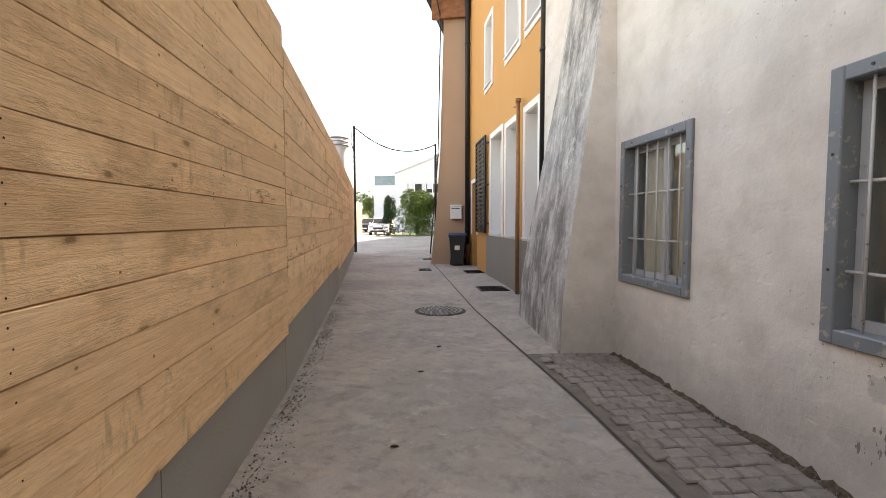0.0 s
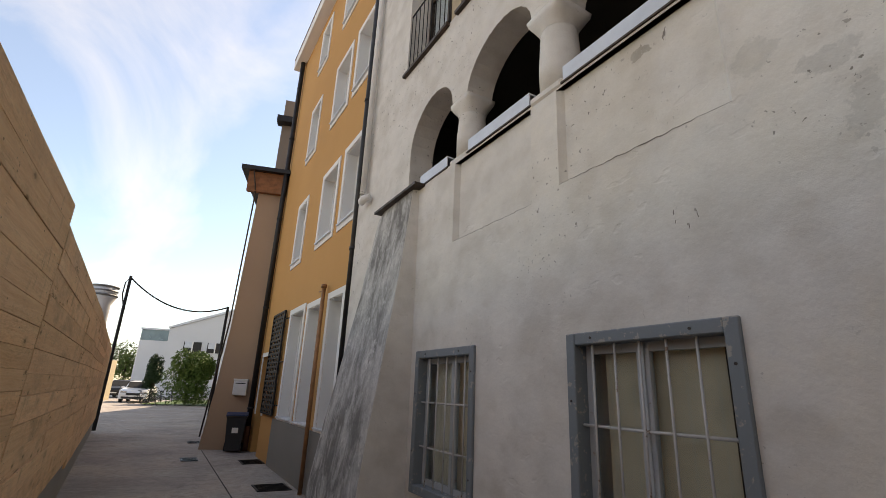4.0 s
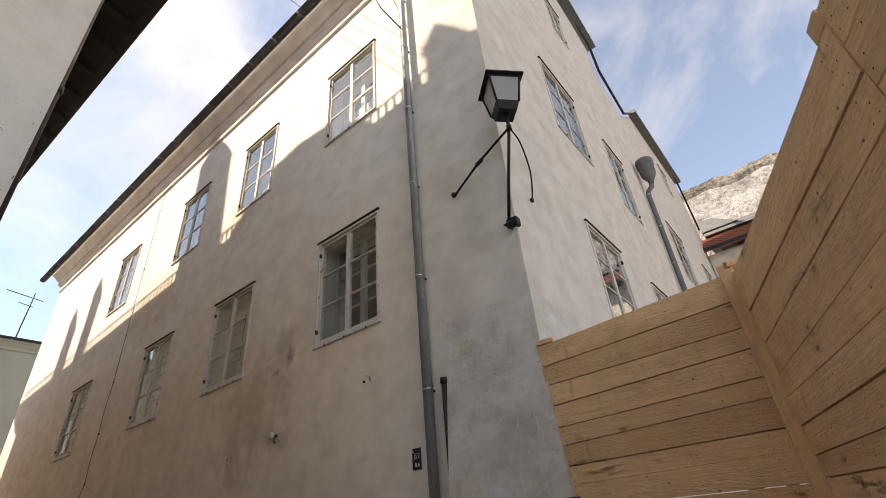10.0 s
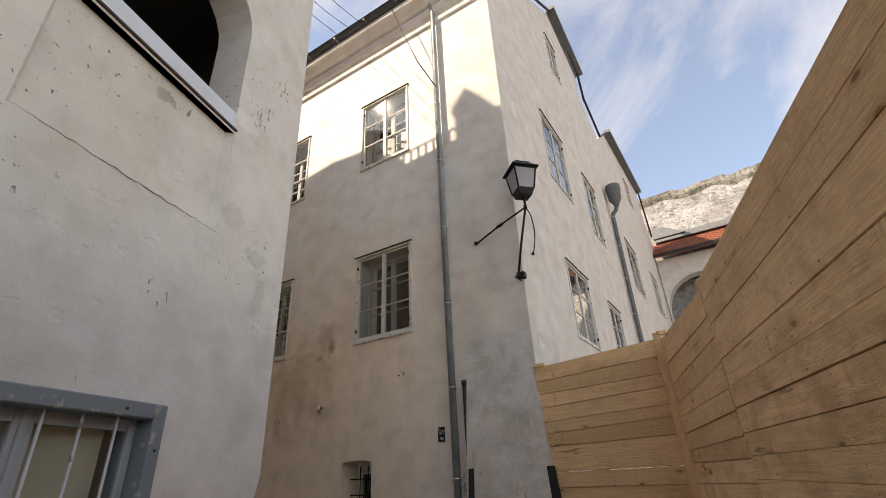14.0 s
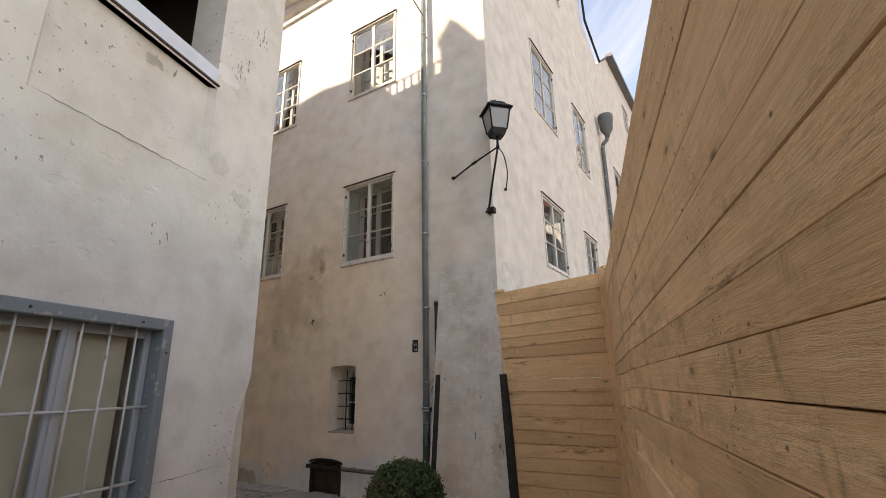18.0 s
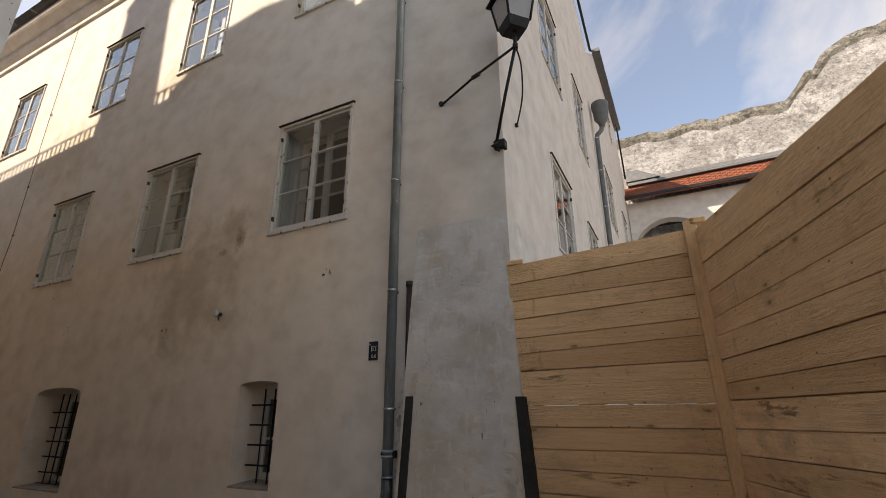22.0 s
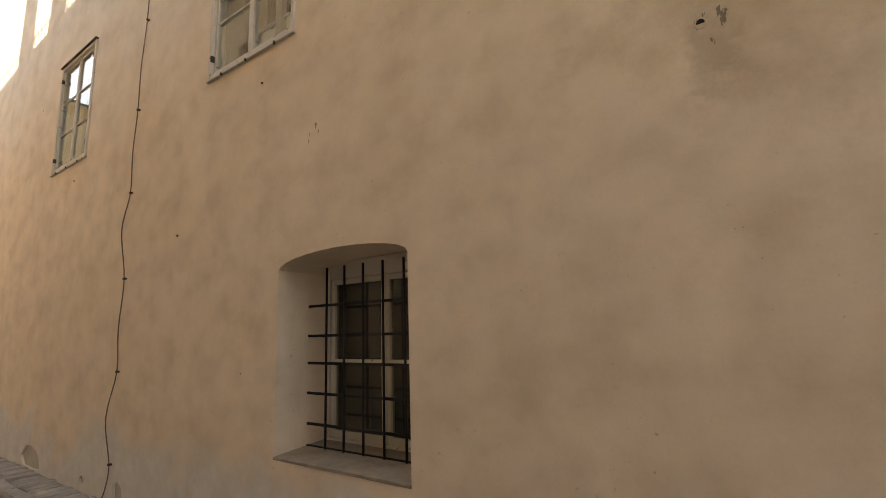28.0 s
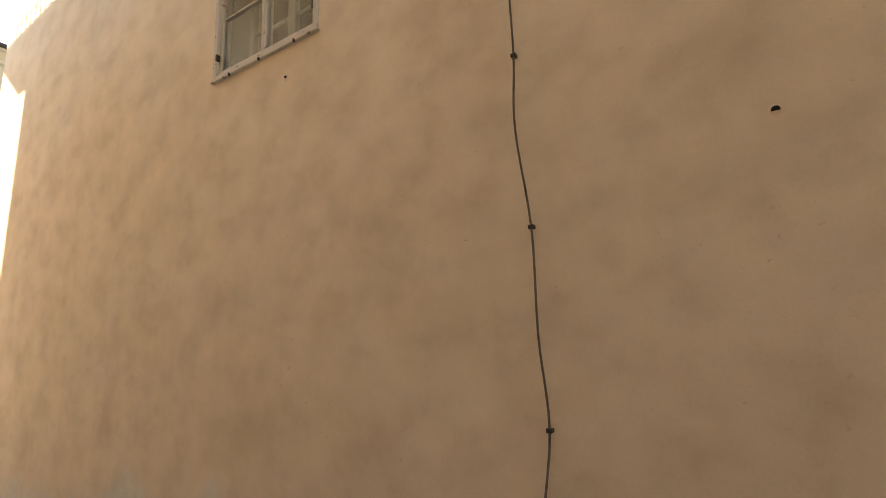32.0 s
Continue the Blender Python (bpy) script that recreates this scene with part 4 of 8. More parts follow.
barred_window("window_1", *W1, (2.29, 2.44, 2.592, 2.75, 2.905), (1.115, 1.505), 2.55, "small barred window in a flaking grey-blue frame")
barred_window("window_2", *W2, (0.24, 0.405, 0.568, 0.732, 0.894), (1.034, 1.45), 0.592, "wide barred window in a flaking grey-blue frame, curtain drawn")
wu = thing("window_3", "small dark upper window with a metal sill", "window", FA, kind="structure")
part("pane", box(UPW[0], UPW[1], -0.16, -0.15, UPW[2], UPW[3]), M_GLASS, wu)
part("sill", box(UPW[0] - 0.04, UPW[1] + 0.04, -0.1, 0.06, UPW[2] - 0.03, UPW[2]), M_DARKPIPE, wu)
part("room", box(UPW[0], UPW[1], -0.5, -0.3, UPW[2], UPW[3]), M_ROOM, wu)
for a, b in ((UPW[0], UPW[0] + 0.05), (UPW[1] - 0.05, UPW[1]), (3.13, 3.18)):
    part("stile", box(a, b, -0.15, -0.11, UPW[2], UPW[3]), M_CASEMENT, wu)

# sloping buttress at the far end of the facade
bm = bmesh.new()
prof = [(0.0, 0.52), (0.5, 0.50), (1.2, 0.41), (2.0, 0.29), (2.8, 0.18), (3.4, 0.11), (3.80, 0.07)]
rows = []
for z, out in prof:
    w = z / 3.8
    rows.append([bm.verts.new(p) for p in ((3.22 + 0.06 * w, -0.1, z), (3.24 + 0.10 * w, out, z), (5.12 - 0.95 * w ** 1.3, out * 0.8, z), (5.55 - 0.95 * w ** 1.3, out * 0.35 - 0.05, z), (5.6 - 0.9 * w ** 1.3, -0.1, z))])
for p, q in zip(rows, rows[1:]):
    for j in range(4):
        bm.faces.new((p[j], p[j + 1], q[j + 1], q[j])).material_index = 1 if j == 0 else 0
bm.faces.new(rows[-1])
butt = solid("buttress", bm, M_BUTT, "sloping grey plaster buttress streaked black by rain", "buttress", FA, "structure")
butt.data.materials.append(M_A)
solid("buttress_cap", box(3.18, 4.35, -0.05, 0.13, 3.80, 3.83), M_BROWNWOOD, "thin dark cap along the top of the buttress", "coping", FA)

# Unseen end wall, added against light leaking into house A.
solid("wall_house_a_end", box(5.25, 5.6, -9.0, -0.43, 0, 12.3), M_A_LANE, "unseen end wall added to keep sun out of the loggia house", "wall", FA, "structure")
# lane side of house A
def lx(x):
    return -(x + 2.17)


lane_holes, lane_wins = [], []
for x0, x1, z0, z1 in ((-0.05, 0.80, 3.58, 5.10), (0.62, 1.5, 6.35, 8.1), (3.4, 4.3, 6.4, 8.1), (3.5, 4.4, 3.55, 5.0), (6.6, 7.5, 6.4, 8.1), (6.7, 7.6, 3.55, 5.0), (10.2, 11.1, 6.4, 8.1)):
    lane_holes.append(hole(lx(x1), lx(x0), z0, z1))
    lane_wins.append((lx(x1), lx(x0), z0, z1))
solid("wall_house_a_lane", wall_mesh([(-18.4, 0), (-0.004, 0), (-0.004, 9.6), (-18.4, 9.6)], lane_holes, 0.45), M_A_LANE, "yellowed rough plaster wall along the lane", "wall", FL, "structure")
for i, (u0, u1, z0, z1) in enumerate(lane_wins):
    w = thing("window_%d" % (4 + i), "deep-set lane window with a thin metal sill", "window", FL, kind="structure")
    part("pane", box(u0, u1, -0.30, -0.29, z0, z1), M_GLASS, w)
    part("room", box(u0, u1, -0.6, -0.44, z0, z1), M_ROOM, w)
    part("sill", box(u0 - 0.05, u1 + 0.05, -0.28, 0.05, z0 - 0.03, z0), M_DARKPIPE, w)
    for a, b in ((u0, u0 + 0.06), (u1 - 0.06, u1), ((u0 + u1) / 2 - 0.03, (u0 + u1) / 2 + 0.03)):
        part("stile", box(a, b, -0.29, -0.25, z0, z1), M_CASEMENT, w)

# eave and roof of house A
bm = prism([(0.02, 9.55), (0.02, 9.72), (1.02, 9.2), (1.02, 9.08), (0.9, 9.08)], -18.6, 0.25, "yz")
solid("eave_house_a", bm, M_EAVE, "near-black timber eave overhanging the lane", "eave", FL, "structure")
rafters = thing("rafters", "dark rafter ends under the overhanging eave", "rafters", FL)
for i in range(26):
    u = 0.1 - i * 0.72
    part("rafter", prism([(0.0, 9.38), (0.0, 9.56), (0.97, 9.09), (0.97, 8.99)], u - 0.06, u + 0.06, "yz"), M_EAVE, rafters)
bm = prism([(1.05, 9.24), (-5.2, 13.7), (-11.0, 9.4), (-11.0, 9.2), (-5.2, 13.5), (1.05, 9.12)], -18.7, 0.35, "yz")
solid("roof_house_a", bm, M_TILE, "steep tiled roof of the loggia house", "roof", FL, "structure")
solid("wall_house_a_back", box(-18.4, -17.9, -10.8, -0.5, 0, 9.5), M_A_LANE, "plain end wall of the loggia house", "wall", FL, "structure")
for x, w, zt, pk, deep, lean in ((2.55, 0.27, 14.05, 0.42, 0.7, 0.0), (9.08, 0.57, 16.32, 0.62, 0.36, 0.62), (14.86, 0.24, 15.35, 0.5, 0.30, 0.0), (16.35, 0.24, 15.0, 0.5, 0.30, 0.3)):
    u = lx(x)
    ch = thing("chimney", "plastered chimney on the tiled roof", "chimney", FL)
    part("stack", prism([(u - w, 10.5), (u + w + lean, 10.5), (u + w, zt), (u - w, zt)], -2.3 - deep, -2.3), M_A, ch)
    part("cap", prism([(u - w - 0.05, zt), (u + w + 0.05, zt), (u, zt + pk)], -2.36 - deep, -2.26), M_TILE, ch)
# Unseen shape, outlined so its shadow on house B gets the hump.
solid("roof_dormer", prism([(lx(6.35), 10.45), (lx(6.21), 11.73), (lx(5.02), 12.46), (lx(4.25), 12.49), (lx(3.52), 12.37), (lx(3.11), 12.13), (lx(2.6), 11.76), (lx(2.0), 10.45)], -2.0, -0.8), M_TILE, "unseen dormer shape added to cast the hump in the roof shadow", "dormer", FL, "structure")

guard = thing("snow_guard", "low ladder-like snow guard along the eave", "snow guard", FL)
part("rail", tube([(-18.4, 0.86, 9.70), (0.2, 0.86, 9.70)], 0.016, 6), M_IRON, guard)
bm = bmesh.new()
for i in range(116):
    u = 0.15 - i * 0.16
    bm_box(bm, u - 0.018, u + 0.018, 0.85, 0.87, 9.3, 9.70)
tagged(part("bars", bm, M_IRON, guard), kind="stuff")

# brown downpipe at the corner of the lane
dp = thing("downpipe", "rusty brown downpipe with a joint collar", "downpipe", FL)
def lane_pipe(z):
    return (-0.66 - 0.06 * z, 0.075, z)


part("pipe", tube([lane_pipe(0.05), lane_pipe(9.0)], 0.058, 14), M_BROWNPIPE, dp)
for z in (1.1, 2.7, 4.25, 6.3, 8.2):
    part("collar", tube([lane_pipe(z), lane_pipe(z + 0.07)], 0.068, 14), M_BROWNPIPE, dp)
    part("bracket", box(lane_pipe(z)[0] - 0.012, lane_pipe(z)[0] + 0.012, -0.01, 0.03, z + 0.02, z + 0.05), M_IRON, dp)
st = thing("pipe_sticker", "torn white printed sticker on the brown downpipe", "sticker", FL @ Matrix.Translation(lane_pipe(1.9)) @ Matrix.Rotation(0.6, 4, "Z"))
for w, dx, z in ((0.030, -0.012, 0.085), (0.022, -0.024, 0.055), (0.032, 0.0, 0.05), (0.018, -0.026, 0.012), (0.034, 0.004, 0.008), (0.022, 0.012, -0.032), (0.03, 0.01, -0.085)):
    part("print_bar", box(dx - w / 2, dx + w / 2, 0.0585, 0.0615, z, z + 0.026), M_LETTER, st)

# ---- orange house ----
def ov(y):
    return (y - 9.2) / 0.96


o_wins = []
for z0, z1 in ((4.28, 5.9), (7.08, 8.65), (9.8, 11.25)):
    for y0, y1 in ((9.42, 10.48), (10.74, 11.84), (12.95, 13.85)):
        o_wins.append((ov(y0) + 0.1, ov(y1) - 0.1, z0 + 0.1, z1 - 0.08))
o_wins += [(ov(9.75), ov(10.42), 0.98, 3.05), (ov(10.88), ov(11.72), 0.98, 3.05), (ov(12.06), ov(13.1), 0.98, 3.1)]
door_o = (ov(14.85), ov(15.6), 0.0, 2.3)
O_END = ov(16.35)
oh = [hole(*w) for w in o_wins] + [hole(*door_o)]
solid("wall_orange_house", wall_mesh([(0, 0), (O_END, 0), (O_END, 11.9), (0, 11.9)], oh, 0.35), M_ORANGE, "smooth orange rendered facade with white window surrounds", "wall", FO, "structure")
solid("plinth_orange_house", box(0.2, ov(13.5), 0.0, 0.03, 0, 0.93), M_GREYBASE, "grey rendered plinth", "plinth", FO, "structure")
solid("cornice_orange_house", box(-0.05, O_END, 0.0, 0.28, 11.6, 11.95), M_WHITE, "white moulded cornice", "cornice", FO, "structure")
solid("roof_orange_house", prism([(0.3, 11.95), (-5, 15.2), (-10.5, 11.95)], -0.1, O_END, "yz"), M_TILE, "tiled roof", "roof", FO, "structure")
solid("wall_orange_back", box(0, O_END, -10.2, -9.8, 0, 11.9), M_ORANGE, "back wall", "wall", FO, "structure")
# Unseen end walls, added so sun cannot cross the hollow house.
for a, b in ((0.0, 0.3), (O_END - 0.3, O_END)):
    solid("wall_orange_end", box(a, b, -9.8, -0.36, 0, 11.9), M_ORANGE, "unseen end wall added to stop sun passing through", "wall", FO, "structure")
n = 11
for u0, u1, z0, z1 in o_wins:
    w = thing("window_%d" % n, "white window with a white surround and metal sill", "window", FO, kind="structure")
    n += 1
    o = 0.11
    for a in ((u0 - o, u0, 0, 0.02, z0 - o, z1 + o), (u1, u1 + o, 0, 0.02, z0 - o, z1 + o), (u0, u1, 0, 0.02, z1, z1 + o), (u0, u1, 0, 0.02, z0 - o, z0)):
        part("surround", box(*a), M_WHITE, w)
    part("reveal", box(u0, u0 + 0.015, -0.34, -0.002, z0, z1), M_WHITE, w)
    part("reveal", box(u1 - 0.015, u1, -0.34, -0.002, z0, z1), M_WHITE, w)
    part("reveal", box(u0 + 0.015, u1 - 0.015, -0.34, -0.002, z1 - 0.015, z1), M_WHITE, w)
    part("sill", box(u0 - 0.03, u1 + 0.03, -0.2, 0.06, z0 - 0.015, z0 + 0.012), M_SHEET, w)
    m = (u0 + u1) / 2
    for a in ((u0 + 0.015, u0 + 0.08, -0.26, -0.2, z0, z1 - 0.015), (u1 - 0.08, u1 - 0.015, -0.26, -0.2, z0, z1 - 0.015), (m - 0.05, m + 0.05, -0.26, -0.2, z0, z1 - 0.015)):
        part("stile", box(*a), M_WHITE, w)
    for za in (z0 + 0.012, z1 - 0.08, z0 + (z1 - z0) * 0.6):
        part("cross_rail", box(u0 + 0.08, u1 - 0.08, -0.25, -0.21, za, za + 0.06), M_WHITE, w)
    pane = part("pane", box(u0 + 0.08, u1 - 0.08, -0.235, -0.228, z0 + 0.06, z1 - 0.06), M_GLASS, w)
    pane.visible_shadow = False
    part("curtain", wavy(u0 + 0.05, u1 - 0.05, -0.33, z0, z1 - 0.05, 0.015), M_NET, w)
    part("room", box(u0, u1, -0.8, -0.6, z0, z1), M_ROOM, w)
d = thing("door_1", "brown timber house door with white surround", "door", FO, kind="structure")
part("leaf", box(door_o[0], door_o[1], -0.25, -0.2, 0.02, 2.3), M_BROWNWOOD, d)
for a in ((door_o[0] - 0.1, door_o[0], 0, 0.02, 0.9, 2.4), (door_o[1], door_o[1] + 0.1, 0, 0.02, 0.9, 2.4), (door_o[0], door_o[1], 0, 0.02, 2.3, 2.4)):
    part("surround", box(*a), M_WHITE, d)
# iron lattice shutter folded back on the wall
g = thing("lattice_shutter", "black iron lattice shutter folded back on the wall", "shutter", FO)
s0, s1 = ov(13.42), ov(14.62)
for a in ((s0, s0 + 0.04, 0.05, 0.09, 0.98, 3.25), (s1 - 0.04, s1, 0.05, 0.09, 0.98, 3.25), (s0 + 0.04, s1 - 0.04, 0.05, 0.09, 0.98, 1.02), (s0 + 0.04, s1 - 0.04, 0.05, 0.09, 3.21, 3.25)):
    part("frame_bar", box(*a), M_IRON, g)
for i in range(6):
    part("slat", box(s0 + 0.12 + i * 0.18, s0 + 0.20 + i * 0.18, 0.055, 0.068, 1.02, 3.21), M_IRON, g)
for i in range(21):
    z = 1.06 + i * 0.102
    part("slat", box(s0 + 0.04, s1 - 0.04, 0.068, 0.08, z, z + 0.048), M_IRON, g)
for z in (1.2, 2.1, 3.05):
    part("hinge", tube([(s0 - 0.22, 0.03, z), (s0 + 0.02, 0.07, z)], 0.014, 6), M_IRON, g)
for u, mt, r, z0, nm in ((0.02, M_DARKPIPE, 0.06, 0.1, "dark downpipe between the facades"), (ov(15.84), M_DARKPIPE, 0.07, 0.55, "dark downpipe beside the salmon house")):
    p = thing("downpipe", nm, "downpipe", FO)
    part("pipe", tube([(u, 0.1, z0), (u, 0.1, 11.6)], r, 12), mt, p)
    for z in (1.0, 3.6, 6.2, 8.8):
        part("bracket", tube([(u, 0.1, z), (u, 0.1, z + 0.05)], r + 0.012, 12), mt, p)
part("foot", tube([(ov(15.84), 0.1, 0.0), (ov(15.84), 0.1, 0.6)], 0.075, 12), M_TILE, p, "red-brown cast foot")
p = thing("standpipe", "copper-brown conduit with a small tap on top", "pipe", FO)
part("pipe", tube([(ov(10.58), 0.09, 0.0), (ov(10.58), 0.09, 3.28)], 0.035, 10), M_COPPER, p)
part("cap", tube([(ov(10.58), 0.09, 3.26), (ov(10.58), 0.09, 3.32)], 0.05, 10), M_COPPER, p)
part("tap", tube([(ov(10.58), 0.09, 3.2), (ov(10.58) + 0.1, 0.14, 3.2)], 0.014, 8), M_COPPER, p)
p = thing("waste_pipe", "white plastic waste pipe with an elbow", "pipe", FA)
part("pipe", tube([(5.05, 0.07, 4.35), (5.05, 0.07, 12.0)], 0.05, 10), M_WHITE, p)
part("elbow", tube([(5.05, 0.07, 4.37), (5.04, 0.08, 4.25), (4.98, 0.1, 4.2), (4.88, 0.1, 4.22), (4.82, 0.04, 4.24)], 0.055, 10), M_WHITE, p)

# ---- salmon house ----
bm = bmesh.new()
rows = []
for z, l in ((0, -7.02), (1.5, -6.86), (3.0, -6.75), (7.0, -6.62), (7.3, -6.62)):
    rows.append([bm.verts.new(p) for p in ((-5.75, 16.02, z), (l + 0.05, 16.0, z), (l + 0.02, 16.3, z), (l - 0.9, 22.5, z), (-4.5, 22.5, z))])
for a, b in zip(rows, rows[1:]):
    for j in range(5):
        bm.faces.new((a[j], a[(j + 1) % 5], b[(j + 1) % 5], b[j]))
bm.faces.new(rows[-1])
salmon = thing("salmon_house", "salmon rendered house with a flared base and wooden gable edge", "house")
part("wall", bm, M_SALMON, salmon)
part("gable_board", box(-6.9, -5.8, 15.86, 15.99, 7.0, 7.62), plain("larch_boards", (0.30, 0.12, 0.05), 0.7, vary=0.4, scale=9), salmon, "red-brown timber boarding")
part("roof", prism([(15.7, 7.62), (15.7, 7.74), (22.6, 7.9), (22.6, 7.75)], -7.1, -5.75, "yz"), M_DARKPIPE, salmon)
part("gutter", tube([(-6.75, 15.72, 7.6), (-6.66, 15.85, 7.1), (-6.66, 15.96, 6.8), (-6.74, 15.96, 3.2), (-6.98, 15.96, 0.3)], 0.02, 8), M_BROWNPIPE, salmon)
part("upper_wall", box(-6.45, -4.5, 17.5, 23, 7.7, 11.2), M_GREYBASE, salmon)
part("upper_gutter", box(-6.6, -5.8, 17.2, 17.6, 10.2, 10.42), M_DARKPIPE, salmon)
mb = thing("mailbox", "white metal mailbox fixed to the salmon wall", "mailbox", pose(-6.2, 15.98, 1.52))
part("body", box(-0.17, 0.17, -0.12, 0, -0.2, 0.16, 0.012), M_LETTER, mb)
part("lid", box(-0.18, 0.18, -0.135, 0.0, 0.16, 0.21, 0.01), M_LETTER, mb)
part("slot", box(-0.12, 0.12, -0.125, -0.118, 0.09, 0.11), M_DARKPIPE, mb)


def wheelie_bin():
    b = thing("wheelie_bin", "black wheeled rubbish bin with a blue lid", "bin", pose(-6.1, 15.55, 0, 0, 0, 5))
    bm = bmesh.new()
    rows = [[bm.verts.new((sx * w, sy * d, z)) for sx, sy in ((-1, -1), (1, -1), (1, 1), (-1, 1))] for z, w, d in ((0.05, 0.17, 0.18), (0.84, 0.225, 0.25))]
    for j in range(4):
        bm.faces.new((rows[0][j], rows[0][(j + 1) % 4], rows[1][(j + 1) % 4], rows[1][j]))
    bm.faces.new(rows[0])
    bm.faces.new(rows[1])
    part("body", bm, M_PLASTIC, b)
    part("rim", box(-0.24, 0.24, -0.265, 0.265, 0.81, 0.85, 0.01), M_PLASTIC, b)
    part("lid", prism([(-0.27, 0.85), (-0.27, 0.88), (0.0, 0.93), (0.25, 0.92), (0.27, 0.85)], -0.245, 0.245, "yz"), M_BLUELID, b, "blue plastic lid")
    part("handle", tube([(-0.18, 0.3, 0.88), (0.18, 0.3, 0.88)], 0.015, 8), M_PLASTIC, b)
    for s in (-1, 1):
        part("wheel", tube([(s * 0.2 - 0.02, 0.2, 0.1), (s * 0.2 + 0.02, 0.2, 0.1)], 0.1, 16), M_RUBBER, b)
    part("label", box(-0.07, 0.07, -0.245, -0.238, 0.46, 0.58), M_LETTER, b, "white paper sticker")


wheelie_bin()

BUSH = (-2.36, 1.36, 0.81, 0.40)          # x, y, top, radius

# ---- house B: long plastered house along the lane ----
FB = Matrix.Identity(4)
FR = frame_at(-2.87, 0, 0, 1)
L_ROW = [(-1.11, 0.01, 3.50, 4.94), (1.53, 2.65, 3.54, 4.97), (4.06, 5.18, 3.51, 4.96), (7.80, 8.92, 3.50, 4.98)]
U_ROW = [(-1.10, 0.0, 6.71, 8.22), (1.44, 2.48, 6.68, 8.22), (3.84, 4.92, 6.68, 8.22), (7.10, 8.18, 6.62, 8.16)]
G1, G2 = (-0.39, 0.15, 0.88, 1.87), (3.08, 4.17, 0.66, 1.91)
HATCH = (-0.16, 0.50, -0.2, 0.475)
b_holes = [hole(u0 + 0.03, u1 - 0.03, z0 + 0.03, z1 - 0.03) for u0, u1, z0, z1 in L_ROW + U_ROW]
CHIPS = [[(1.75, -0.05), (1.78, 0.05), (1.80, 0.13), (1.84, 0.17), (1.86, 0.215), (1.93, 0.213), (2.01, 0.195), (2.08, 0.215), (2.14, 0.235), (2.20, 0.225), (2.24, 0.185), (2.32, 0.145), (2.29, 0.09), (2.305, 0.045), (2.40, 0.01), (2.52, -0.05)],
         [(6.20, 0.06), (6.24, 0.17), (6.33, 0.21), (6.41, 0.16), (6.40, 0.05)], [(8.25, 0.04), (8.30, 0.15), (8.42, 0.22), (8.62, 0.26), (8.78, 0.24), (8.92, 0.12), (8.80, 0.03), (8.5, 0.02)],
         [(7.04, 0.10), (7.10, 0.15), (7.16, 0.11), (7.1, 0.07)], [(5.55, 0.10), (5.60, 0.145), (5.66, 0.11)], [(9.8, 0.05), (9.95, 0.2), (10.2, 0.22), (10.4, 0.06)], [(4.75, 0.05), (4.80, 0.10), (4.9, 0.06)]]
b_holes += CHIPS
solid("masonry_core", box(0.8, 11, -0.3, -0.022, -0.2, 0.35), M_CORE, "bare grey masonry where the plaster has fallen", "masonry", FB, "structure")
b_holes += [hole(*G1, 0.04), hole(*G2, 0.09), hole(*HATCH, 0.05)]
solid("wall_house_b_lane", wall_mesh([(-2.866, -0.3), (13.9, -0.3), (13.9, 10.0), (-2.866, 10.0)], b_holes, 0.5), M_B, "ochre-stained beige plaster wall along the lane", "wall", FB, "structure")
R_WIN = [(-3.25, -2.02, 3.50, 4.86), (-5.70, -4.66, 3.45, 4.82), (-3.36, -2.06, 6.62, 8.20), (-5.85, -4.78, 6.56, 8.20), (-10.7, -9.1, 6.55, 8.2), (-14.9, -13.5, 6.9, 8.5), (-4.6, -3.8, 11.0, 12.2), (-13.6, -12.6, 11.4, 12.4)]
r_holes = [hole(a + 0.03, b - 0.03, c + 0.03, d - 0.03) for a, b, c, d in R_WIN]
r_out = [(-17.0, 0), (-0.003, 0), (-0.003, 10.2), (-1.6, 11.5), (-4.7, 13.9), (-6.9, 13.3), (-6.95, 12.3), (-8.5, 11.75), (-10.4, 13.2), (-16.2, 13.6), (-17.0, 11.4)]
solid("wall_house_b_side", wall_mesh(r_out, r_holes, 0.45), M_R, "pale grey-white plaster side wall", "wall", FR, "structure")
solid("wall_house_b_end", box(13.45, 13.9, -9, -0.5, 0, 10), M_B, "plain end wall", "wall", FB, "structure")


